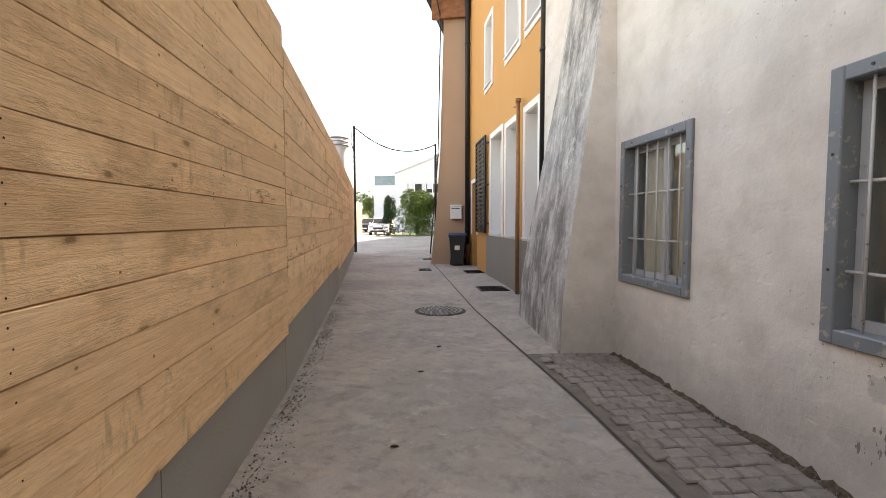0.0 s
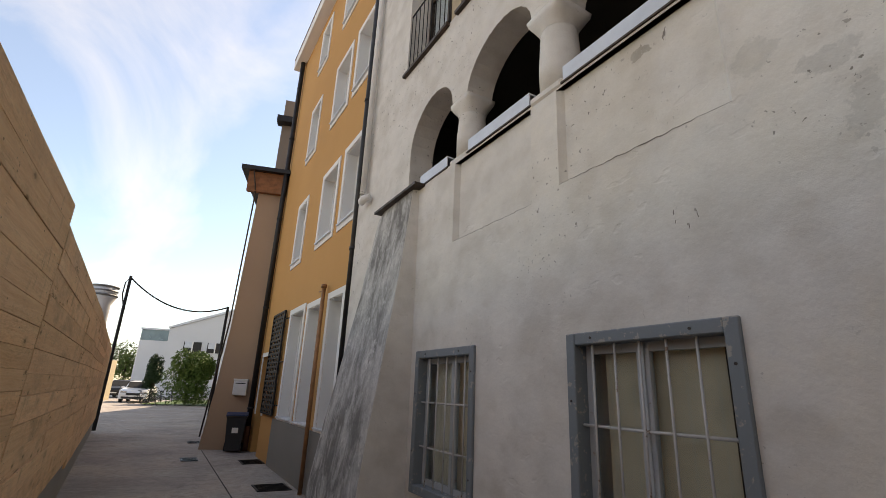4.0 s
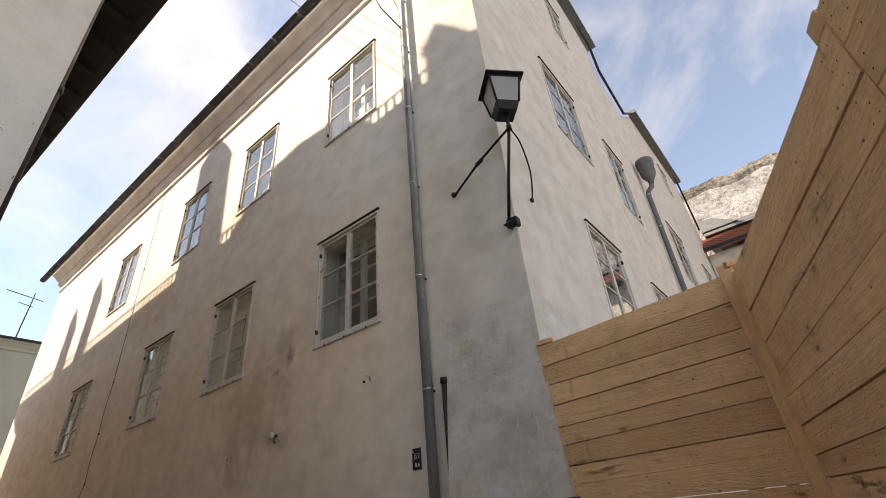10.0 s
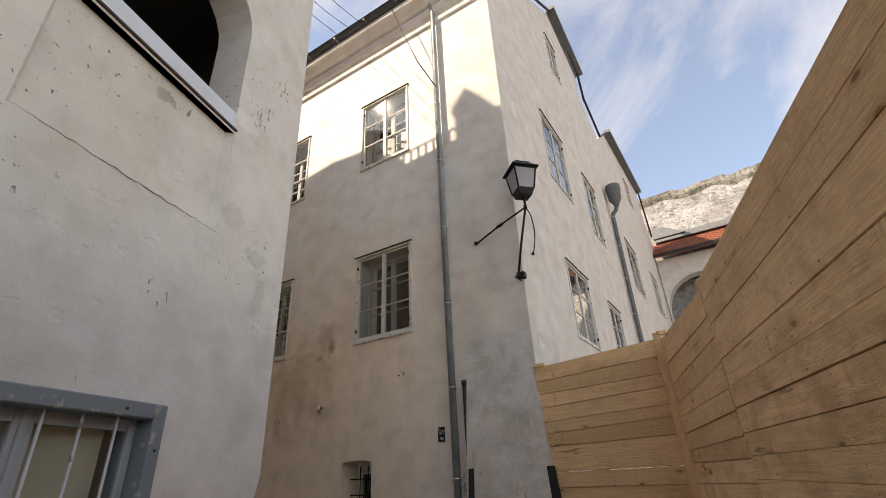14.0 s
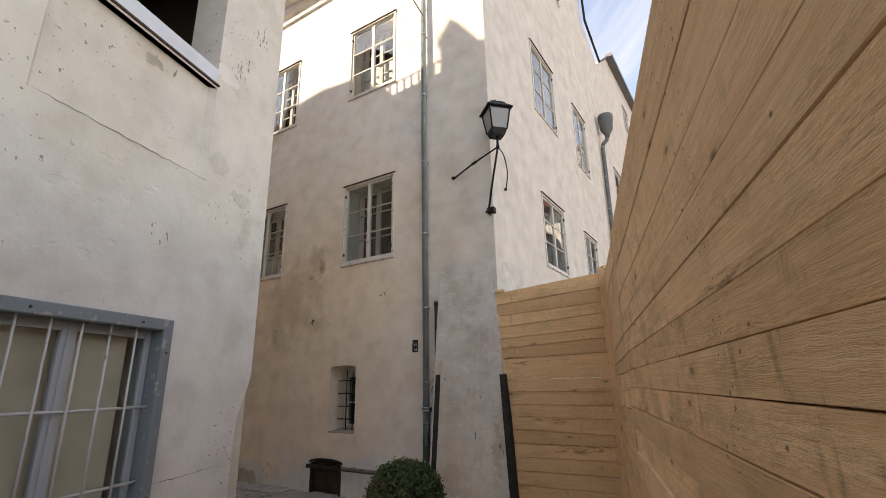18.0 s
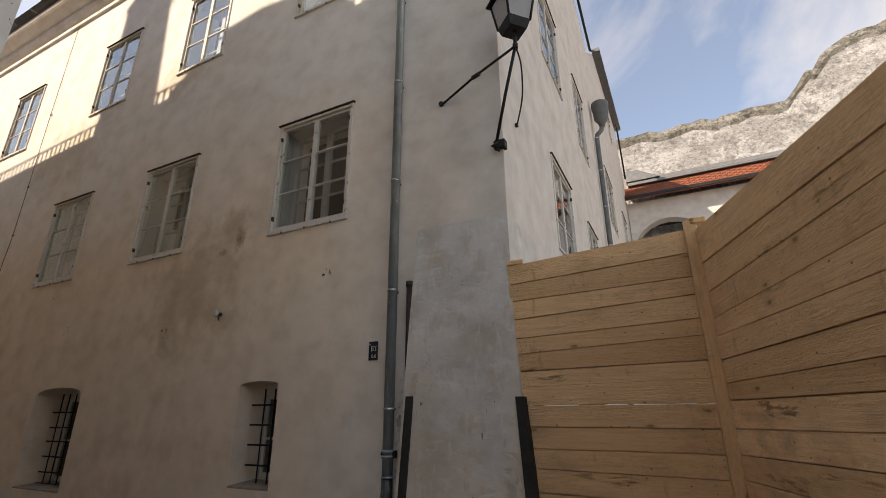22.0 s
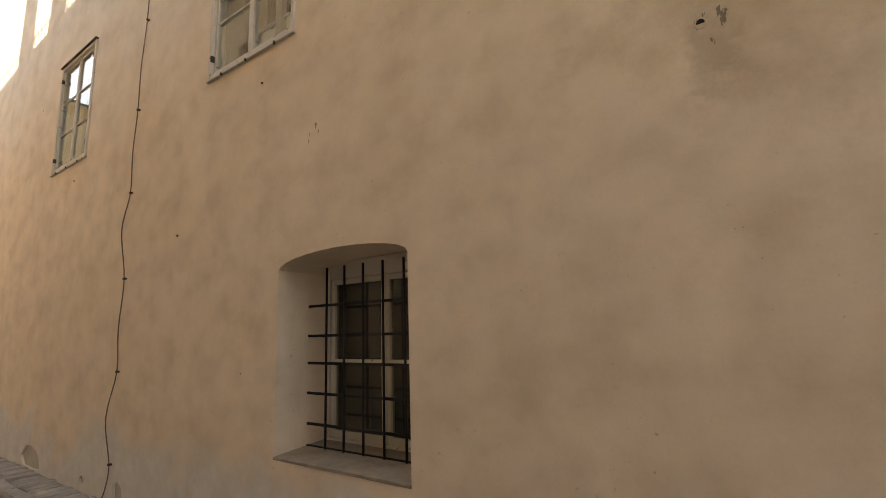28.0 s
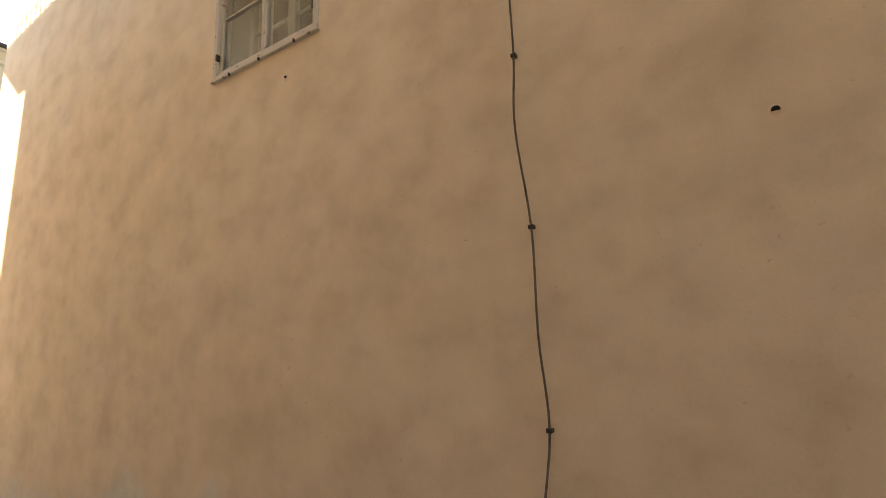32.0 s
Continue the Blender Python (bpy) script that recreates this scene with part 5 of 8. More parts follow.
def old_window(name, u0, u1, z0, z1, m, label, curtain=""):
    """Flush white casement window: two leaves of three panes, plank surround, small sill and hinges, a second inner window."""
    w = thing(name, label, "window", m, kind="structure")
    t = 0.036
    for nm, a in (("frame_post", (u0, u0 + t, -0.1, 0.018, z0, z1)), ("frame_post", (u1 - t, u1, -0.1, 0.018, z0, z1)),
                  ("frame_head", (u0 + t, u1 - t, -0.1, 0.016, z1 - t, z1)), ("frame_foot", (u0 + t, u1 - t, -0.1, 0.016, z0, z0 + t))):
        part(nm, box(*a, bevel=0.004), M_CASEMENT, w)
    part("sill", box(u0 - 0.012, u1 + 0.012, -0.02, 0.026, z0 - 0.016, z0 - 0.002, 0.003), M_CASEMENT, w)
    for q in (0.18, 0.5, 0.8):
        part("sill_pin", box(u0 + (u1 - u0) * q - 0.006, u0 + (u1 - u0) * q + 0.006, 0.02, 0.034, z0 - 0.026, z0 - 0.006), M_IRON, w)
    part("drip_cap", box(u0 - 0.02, u1 + 0.02, -0.02, 0.036, z1 + 0.002, z1 + 0.014), M_BROWNWOOD, w)
    a, b, c, d = u0 + t + 0.005, u1 - t - 0.005, z0 + t + 0.005, z1 - t - 0.005
    mid = (a + b) / 2
    for lo, hi in ((a, mid - 0.002), (mid + 0.002, b)):
        leaf = part("casement", box(lo, lo + 0.027, -0.06, -0.010, c, d), M_CASEMENT, w)
        part("stile", box(hi - 0.027, hi, -0.06, -0.010, c, d), M_CASEMENT, leaf)
        part("rail", box(lo + 0.027, hi - 0.027, -0.06, -0.012, c, c + 0.036), M_CASEMENT, leaf)
        part("rail", box(lo + 0.027, hi - 0.027, -0.06, -0.012, d - 0.027, d), M_CASEMENT, leaf)
        g0, g1 = c + 0.036, d - 0.027
        for k in (1, 2):
            z = g0 + (g1 - g0) * k / 3
            part("glazing_bar", box(lo + 0.027, hi - 0.027, -0.05, -0.016, z - 0.007, z + 0.007), M_CASEMENT, leaf)
        for k in range(3):
            za, zb = g0 + (g1 - g0) * k / 3 + 0.006, g0 + (g1 - g0) * (k + 1) / 3 - 0.006
            bm = box(lo + 0.027, hi - 0.027, -0.030, -0.026, za, zb)
            bmesh.ops.rotate(bm, verts=bm.verts, cent=((lo + hi) / 2, -0.028, (za + zb) / 2), matrix=Matrix.Rotation(random.uniform(-0.006, 0.006), 3, random.choice("XZ")))
            pane = part("pane", bm, M_GLASS, leaf)
            pane.visible_shadow = False
        for z in (c + 0.15, d - 0.15):
            part("hinge", box(lo - 0.007 if lo == a else hi - 0.007, lo + 0.007 if lo == a else hi + 0.007, -0.010, 0.022, z - 0.026, z + 0.026), M_BROWNPIPE, leaf)
    for k_, a_ in (("lining", (u0 + 0.032, u0 + 0.05, -0.30, -0.102, z0 + 0.03, z1 - 0.03)), ("lining", (u1 - 0.05, u1 - 0.032, -0.30, -0.102, z0 + 0.03, z1 - 0.03)),
                   ("lining", (u0 + 0.05, u1 - 0.05, -0.30, -0.102, z1 - 0.05, z1 - 0.032)), ("lining", (u0 + 0.05, u1 - 0.05, -0.30, -0.102, z0 + 0.032, z0 + 0.05))):
        part(k_, box(*a_), M_LINING, w)
    ia, ib, ic, id_ = u0 + 0.05, u1 - 0.05, z0 + 0.05, z1 - 0.05
    inner = part("inner_window", box(mid - 0.04, mid + 0.04, -0.30, -0.255, ic, id_), M_LINING, w)
    for a_ in ((ia, ia + 0.05, -0.30, -0.255, ic, id_), (ib - 0.05, ib, -0.30, -0.255, ic, id_), (ia + 0.05, ib - 0.05, -0.30, -0.26, ic, ic + 0.05), (ia + 0.05, ib - 0.05, -0.30, -0.26, id_ - 0.05, id_)):
        part("inner_frame", box(*a_), M_LINING, inner)
    for k in (1, 2):
        z = ic + (id_ - ic) * k / 3
        for lo, hi in ((ia + 0.05, mid - 0.04), (mid + 0.04, ib - 0.05)):
            part("inner_bar", box(lo, hi, -0.29, -0.268, z - 0.011, z + 0.011), M_LINING, inner)
    if curtain == "net":
        part("curtain", wavy(ia, ib, -0.36, ic, ic + (id_ - ic) * 0.55, 0.02), M_NET, w, "grey-white net curtain")
    elif curtain == "low":
        part("curtain", wavy(mid, ib, -0.40, ic, ic + (id_ - ic) * 0.42, 0.02), M_NET, w, "grey-white half curtain")
    # Closed room box in near-black: its dimness comes from the colour.
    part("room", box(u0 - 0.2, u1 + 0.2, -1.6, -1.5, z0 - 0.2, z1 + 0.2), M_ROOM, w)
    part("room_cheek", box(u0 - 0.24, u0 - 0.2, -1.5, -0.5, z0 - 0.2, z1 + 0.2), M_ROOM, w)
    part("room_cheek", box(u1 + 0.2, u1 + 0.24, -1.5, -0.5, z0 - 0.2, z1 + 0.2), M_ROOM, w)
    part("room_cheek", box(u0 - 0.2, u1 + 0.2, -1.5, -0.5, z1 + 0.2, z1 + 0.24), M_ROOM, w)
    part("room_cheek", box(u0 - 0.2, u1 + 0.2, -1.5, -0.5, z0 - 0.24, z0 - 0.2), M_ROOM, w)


nw = 24
for r in L_ROW + U_ROW:
    old_window("window_%d" % nw, *r, FB, "old white casement window, six panes, paint flaking", "net" if r == U_ROW[0] else "low" if r in L_ROW[1:3] else "")
    nw += 1
for r in R_WIN:
    old_window("window_%d" % nw, *r, FR, "old white casement window in the side wall")
    nw += 1


def grille_window(name, u0, u1, z0, z1, nv, zs, first, last, y, mid, label):
    """Plastered niche, white frame with casements, dusty panes over a dark room, iron grille with bar ends that stand free."""
    w = thing(name, label, "window", FB, kind="structure")
    # Same near-black box behind the niche, shade given by colour.
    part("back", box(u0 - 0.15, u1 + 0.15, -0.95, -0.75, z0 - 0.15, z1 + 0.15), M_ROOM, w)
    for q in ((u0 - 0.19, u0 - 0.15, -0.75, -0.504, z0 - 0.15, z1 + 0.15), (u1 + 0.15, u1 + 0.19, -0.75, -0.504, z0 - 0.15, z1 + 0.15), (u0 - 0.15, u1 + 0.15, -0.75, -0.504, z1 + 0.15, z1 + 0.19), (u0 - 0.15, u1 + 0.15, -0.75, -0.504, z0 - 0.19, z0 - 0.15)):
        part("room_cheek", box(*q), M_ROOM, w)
    t = 0.045
    for a in ((u0, u0 + t, y - 0.06, y, z0, z1), (u1 - t, u1, y - 0.06, y, z0, z1), (u0 + t, u1 - t, y - 0.06, y - 0.002, z1 - 0.13, z1 - 0.005), (u0 + t, u1 - t, y - 0.06, y - 0.002, z0, z0 + t)):
        part("window_frame", box(*a, bevel=0.003), M_FRAMEWHITE, w)
    a, b, c, d = u0 + t + 0.003, u1 - t - 0.003, z0 + t + 0.003, z1 - 0.133
    zm = (c + d) / 2 - 0.03
    for lo, hi in (((a, mid - 0.002), (mid + 0.002, b)) if mid else ((a, b),)):
        leaf = part("casement", box(lo, lo + 0.036, y - 0.055, y - 0.012, c, d, 0.004), M_FRAMEWHITE, w)
        part("stile", box(hi - 0.036, hi, y - 0.055, y - 0.012, c, d, 0.004), M_FRAMEWHITE, leaf)
        for za, zb in ((c, c + 0.045), (d - 0.036, d), (zm - 0.013, zm + 0.013)):
            part("rail", box(lo + 0.036, hi - 0.036, y - 0.052, y - 0.014, za, zb, 0.003), M_FRAMEWHITE, leaf)
        for za, zb in ((c + 0.045, zm - 0.013), (zm + 0.013, d - 0.036)):
            pane = part("pane", box(lo + 0.036, hi - 0.036, y - 0.036, y - 0.032, za, zb), M_DULLGLASS, leaf)
            pane.visible_shadow = False
    if mid:
        part("cover_strip", box(mid - 0.014, mid + 0.014, y - 0.012, y - 0.002, c, d, 0.003), M_FRAMEWHITE, w)
    part("sill", prism([(y - 0.01, z0 + 0.03), (0.004, z0 + 0.004), (0.004, z0 - 0.012), (y - 0.01, z0 - 0.012)], u0 - 0.001, u1 + 0.001, "yz"), M_SILL, w, "worn stained stone sill")
    yb = y + 0.16
    for k in range(nv):
        u = u1 - first - (u1 - u0 - first - last) * k / (nv - 1)
        part("bar", tube([(u, yb, z0 - 0.04), (u, yb, z1 - 0.07)], 0.0078, 8), M_IRON, w, "black iron bar")
    for z in zs:
        part("cross_bar", box(u0 + last - 0.18, u1 - first + 0.19, yb - 0.016, yb - 0.006, z - 0.0085, z + 0.0085), M_IRON, w, "black iron cross bar")


grille_window("window_40", *G1, 3, (0.86, 1.058, 1.25, 1.443, 1.64), 0.20, 0.06, -0.33, None, "small barred cellar window in a deep plastered niche")
grille_window("window_41", *G2, 5, (0.68, 0.82, 1.015, 1.21, 1.39, 1.59), 0.195, 0.225, -0.40, 3.61, "barred ground floor window under a flat arch")

mk = solid("paint_splash", prism([(3.31, 1.115), (3.33, 1.135), (3.345, 1.125), (3.37, 1.15), (3.41, 1.14), (3.38, 1.125), (3.40, 1.105), (3.365, 1.11), (3.35, 1.10)], -0.4312, -0.4288), M_LETTER, "small white torn sticker on the window pane", "sticker")
# cellar hatch
# Board colour lowered to stand in for the hatch's dark inside.
M_HATCH = plain("hatch_dim_brown", (0.075, 0.042, 0.022), 0.6, vary=0.6, scale=9, bump=0.5)
h = thing("cellar_hatch", "low arched cellar hatch, its dark inside drawn as dark boards", "hatch", FB)
part("leaf", box(HATCH[0], HATCH[1], -0.12, -0.09, 0, 0.475), M_BROWNWOOD, h)
for k in range(5):
    u = HATCH[0] + 0.13 * k
    part("board", box(u + 0.004, u + 0.126, -0.09, -0.06, 0.01, 0.42), M_HATCH, h)
part("crossbar", box(-0.11, 0.575, 0.004, 0.030, 0.345, 0.40, 0.006), M_GUARD, h, "black plank nailed across")
bm = bmesh.new()
bm_tube(bm, [(u, 0.0, z + 0.012) for u, z in arch_pts(HATCH[0] - 0.02, HATCH[1] + 0.02, 0.475, 0.055, 10)], 0.014, 6)
part("rim", bm, M_GUARD, h)
part("rim_post", box(HATCH[0] + 0.002, HATCH[0] + 0.035, -0.06, 0.012, 0, 0.42), M_GUARD, h)
part("rim_post", box(HATCH[1] - 0.035, HATCH[1] - 0.002, -0.06, 0.0035, 0, 0.42), M_GUARD, h)

# sloping corner pier of house B
bm = bmesh.new()
rows = []
for z, out, right, left in ((0, 0.22, -3.07, -1.84), (0.6, 0.18, -3.02, -1.87), (1.4, 0.12, -2.95, -1.90), (2.2, 0.07, -2.90, -1.93), (3.2, 0.003, -2.873, -1.97)):
    rows.append([bm.verts.new(p) for p in ((left, -0.05, z), (left, out, z), (right, out, z), (right, -0.9, z))])
for p, q in zip(rows, rows[1:]):
    for j in range(3):
        bm.faces.new((p[j], p[j + 1], q[j + 1], q[j]))
bm.faces.new(rows[-1])
solid("corner_pier", bm, M_PIER, "sloping grey plastered pier at the house corner", "pier", kind="structure")
for pts, nm in (([(-1.92, 0.23, 0.02), (-1.975, 0.115, 1.68)], "corner_guard"), ([(-3.05, 0.235, 0.02), (-2.925, 0.115, 1.66)], "corner_guard")):
    bm = bmesh.new()
    (x0, y0, z0), (x1, y1, z1) = pts
    vs = [bm.verts.new((x + dx, y + dy, z)) for x, y, z in pts for dx, dy in ((-0.035, 0.0), (0.035, 0.0), (0.035, -0.10), (-0.035, -0.10))]
    for f in ((0, 1, 5, 4), (1, 2, 6, 5), (2, 3, 7, 6), (3, 0, 4, 7), (4, 5, 6, 7), (0, 3, 2, 1)):
        bm.faces.new([vs[i] for i in f])
    solid(nm, bm, M_GUARD, "brownish black guard board on the pier edge", "corner guard")

# cornice, gutter, roof
solid("cornice_house_b", prism([(0.0, 9.38), (0.045, 9.40), (0.045, 9.48), (0.015, 9.50), (0.015, 9.55), (0.09, 9.59), (0.13, 9.66), (0.13, 9.74), (0.17, 9.75), (0.22, 9.79), (0.31, 9.88), (0.36, 9.89), (0.36, 9.99), (0.0, 9.99)], -2.9, 13.95, "yz"), M_B_TOP, "moulded plaster cornice under the gutter", "cornice", kind="structure")
bm = bmesh.new()
gp = [(0.40 + 0.09 * math.cos(a), 10.1 + 0.09 * math.sin(a)) for a in [math.pi + math.pi * i / 8 for i in range(9)]]
lo = [bm.verts.new((-3.05, y, z)) for y, z in gp]
hi = [bm.verts.new((14.9, y, z)) for y, z in gp]
for i in range(8):
    bm.faces.new((lo[i], lo[i + 1], hi[i + 1], hi[i])).smooth = True
bmesh.ops.solidify(bm, geom=bm.faces[:], thickness=0.006)
gut = thing("gutter", "dark half-round zinc gutter with brackets", "gutter")
part("channel", bm, M_OLDZINC, gut)
for i in range(22):
    part("bracket", box(-2.8 + i * 0.8, -2.77 + i * 0.8, 0.29, 0.51, 9.995, 10.012), M_OLDZINC, gut)
solid("roof_house_b", prism([(0.38, 10.06), (0.38, 10.16), (-4.8, 13.8), (-9.3, 10.6), (-9.3, 10.5), (-4.8, 13.6)], -2.6, 14.0, "yz"), M_TILE, "tiled roof", "roof", kind="structure")
solid("roof_edge", tube([(-2.98, y, z) for y, z in ((0.3, 10.2), (-1.6, 11.56), (-4.7, 13.95), (-6.95, 13.38), (-7.0, 12.34), (-8.5, 11.8), (-10.35, 13.24), (-16.3, 13.64), (-17.1, 11.5))], 0.036, 8), M_DARKPIPE, "dark sheet metal verge along the roof edge", "verge")
solid("wall_house_b_rear", box(-2.87, 13.9, -17.4, -17.0, 0, 11.4), M_R, "plain rear wall", "wall", kind="structure")

# zinc downpipe
dp = thing("zinc_downpipe", "zinc downpipe with bright bands and a wider foot", "downpipe")
GREENED = weathered_zinc("greened_zinc", (0.075, 0.095, 0.085), (0.30, 0.36, 0.34))
part("pipe", tube([(-1.766, 0.09, 1.0), (-1.766, 0.09, 9.6), (-1.762, 0.2, 9.85), (-1.76, 0.38, 10.05)], 0.0455, 16), M_ZINC, dp)
part("foot", tube([(-1.768, 0.095, 0.0), (-1.768, 0.095, 0.86), (-1.766, 0.092, 0.94), (-1.766, 0.09, 1.05)], [0.0525, 0.0525, 0.048, 0.047], 16), GREENED, dp, "green-tarnished foot pipe")
for z in (1.57, 2.6, 3.72, 4.9, 6.1, 7.3, 8.5):
    part("band", tube([(-1.766, 0.09, z), (-1.766, 0.09, z + 0.022)], 0.0495, 16), M_CHROME, dp)
    part("bracket", box(-1.775, -1.757, 0.0, 0.045, z + 0.002, z + 0.02), M_IRON, dp)
for z, r in ((1.205, 0.056), (1.245, 0.058), (1.05, 0.052)):
    part("collar", tube([(-1.766, 0.09, z), (-1.766, 0.09, z + 0.018)], r, 16), M_ZINC, dp)
part("lug", box(-1.84, -1.812, 0.06, 0.10, 1.205, 1.26, 0.004), M_IRON, dp, "iron clamp lug")
part("lug", box(-1.72, -1.70, 0.06, 0.10, 1.22, 1.25, 0.004), M_IRON, dp, "iron clamp lug")
bm = bmesh.new()
ring = []
for k in range(14):
    q = 2 * math.pi * k / 14
    th = 0.028 * math.cos(q) / 0.0532
    ring.append(bm.verts.new((-1.768 + 0.0532 * math.sin(th), 0.095 + 0.0532 * math.cos(th), 0.565 + 0.036 * math.sin(q))))
hub = bm.verts.new((-1.768, 0.1482, 0.565))
for k in range(14):
    bm.faces.new((hub, ring[k], ring[(k + 1) % 14]))
bmesh.ops.recalc_face_normals(bm, faces=bm.faces[:])
part("sticker", bm, M_NET, dp, "small round pale blue-white sticker")
rp = thing("side_pipe", "thin rusty brown pipe beside the downpipe", "pipe")
part("pipe", tube([(-1.91, 0.05, 0.0), (-1.915, 0.04, 2.66)], 0.026, 10), M_BROWNPIPE, rp)
part("cap", tube([(-1.915, 0.04, 2.64), (-1.915, 0.04, 2.69)], 0.034, 10), M_BROWNPIPE, rp)
M_RAIL = plain("dusty_brown_paint", (0.17, 0.135, 0.11), 0.8, vary=0.45, scale=14, bump=0.4)
hp = thing("handrail_pipe", "brown iron pipe fixed level along the wall foot", "pipe")
part("pipe", tube([(-0.25, 0.07, 0.385), (-1.66, 0.07, 0.375)], 0.029, 10), M_RAIL, hp)
for u in (-0.42, -1.5):
    part("holder", tube([(u, 0.0, 0.40), (u, 0.07, 0.40)], 0.012, 8), M_IRON, hp)

# street number plate style sign
sg = thing("marker_plate", "small black enamel hydrant marker plate with white figures", "sign", pose(-1.525, 0.004, 2.09))
part("plate", box(-0.05, 0.05, 0, 0.012, -0.085, 0.085, 0.004), M_PLATE, sg)


def letters(text, size, x, z, y, material, parent):
    """White figures, raised a little on the plate; they read towards +y."""
    cu = bpy.data.curves.new("figure", "FONT")
    cu.body, cu.size, cu.extrude, cu.align_x, cu.align_y = text, size, 0.001, "CENTER", "CENTER"
    tmp = bpy.data.objects.new("figure", cu)
    me = bpy.data.meshes.new_from_object(tmp)
    bpy.data.objects.remove(tmp)
    me.transform(Matrix.Translation((x, y, z)) @ Matrix.Rotation(math.pi, 4, "Z") @ Matrix.Rotation(math.pi / 2, 4, "X"))
    me.materials.append(material)
    ob = new("figure", me)
    ob.parent = parent
    return ob


letters("A", 0.035, 0.034, 0.06, 0.014, M_LETTER, sg)
letters("0.3", 0.045, -0.012, 0.012, 0.014, M_LETTER, sg)
letters("0.6", 0.045, -0.012, -0.05, 0.014, M_LETTER, sg)
part("line", box(-0.042, 0.02, 0.012, 0.014, 0.038, 0.042), M_LETTER, sg)
part("line", box(0.016, 0.02, 0.012, 0.014, -0.01, 0.038), M_LETTER, sg)

kb = thing("insulator", "small pale ceramic insulator on the wall", "insulator", pose(0.61, 0, 2.635))
part("stem", tube([(0, 0, 0), (0, 0.05, 0)], 0.018, 8), M_IRON, kb)
part("hook", tube([(0, 0.02, -0.01), (0, 0.035, -0.05), (0, 0.02, -0.075)], 0.007, 6), M_IRON, kb)
part("knob", tube([(0, 0.045, 0), (0, 0.06, 0), (0, 0.09, 0), (0, 0.1, 0)], [0.026, 0.038, 0.037, 0.028], 16), M_CASEMENT, kb)
part("groove", tube([(0, 0.058, 0), (0, 0.064, 0)], 0.0395, 16), M_GUARD, kb)

for x, z, r in ((5.544, 2.24, 0.016), (8.105, 3.26, 0.014), (4.425, 3.235, 0.015), (-0.86, 2.9, 0.02), (4.55, 1.15, 0.008), (1.63, 2.52, 0.016), (9.6, 4.6, 0.012)):
    pit = thing("anchor_hole", "small anchor hole drawn as a black disc with a chipped pale rim", "wall hole", pose(x, 0, z))
    part("rim", tube([(0, -0.002, 0), (0, 0.003, 0)], [r * 1.6, r * 1.3], 9), M_B, pit)
    # Flat black disc painted in place of the hole's dark inside.
    part("hole_dark", tube([(0, 0.0, 0.002), (0, 0.004, 0.0)], [r, r * 0.9], 9), M_IRON, pit)

def flowing(pts, n):
    """A smooth curve through the points."""
    out = []
    for i in range(len(pts) - 1):
        p0, p1, p2, p3 = pts[max(i - 1, 0)], pts[i], pts[i + 1], pts[min(i + 2, len(pts) - 1)]
        for s in range(n):
            t = s / n
            out.append(0.5 * (2 * p1 + (p2 - p0) * t + (2 * p0 - 5 * p1 + 4 * p2 - p3) * t * t + (3 * p1 - p0 - 3 * p2 + p3) * t ** 3))
    return out + [pts[-1]]


# lightning conductor cable with clips
cab = thing("conductor_cable", "thin brown conductor cable clipped to the wall", "cable")
cz = [(6.40, 9.6, 0), (6.44, 7.2, 0), (6.43, 5.6, 0), (6.43, 4.63, 0), (6.455, 4.1, 0.01), (6.475, 3.655, 0), (6.48, 3.2, 0.012), (6.487, 2.80, 0), (6.49, 2.42, 0.045), (6.467, 1.965, 0), (6.47, 1.5, 0.012), (6.458, 1.12, 0), (6.50, 0.72, 0.04), (6.46, 0.33, 0), (6.48, 0.12, 0.01), (6.50, 0.04, 0.03)]
part("cable", tube(flowing([Vector((x, 0.020 + y, z)) for x, z, y in cz], 5), 0.0052, 6), M_RAIL, cab)
for x, z in ((6.44, 7.2), (6.43, 5.6), (6.43, 4.63), (6.475, 3.655), (6.487, 2.80), (6.467, 1.965), (6.458, 1.12), (6.46, 0.33)):
    part("clip", box(x - 0.013, x + 0.013, 0, 0.03, z - 0.009, z + 0.009, 0.002), M_BROWNPIPE, cab)


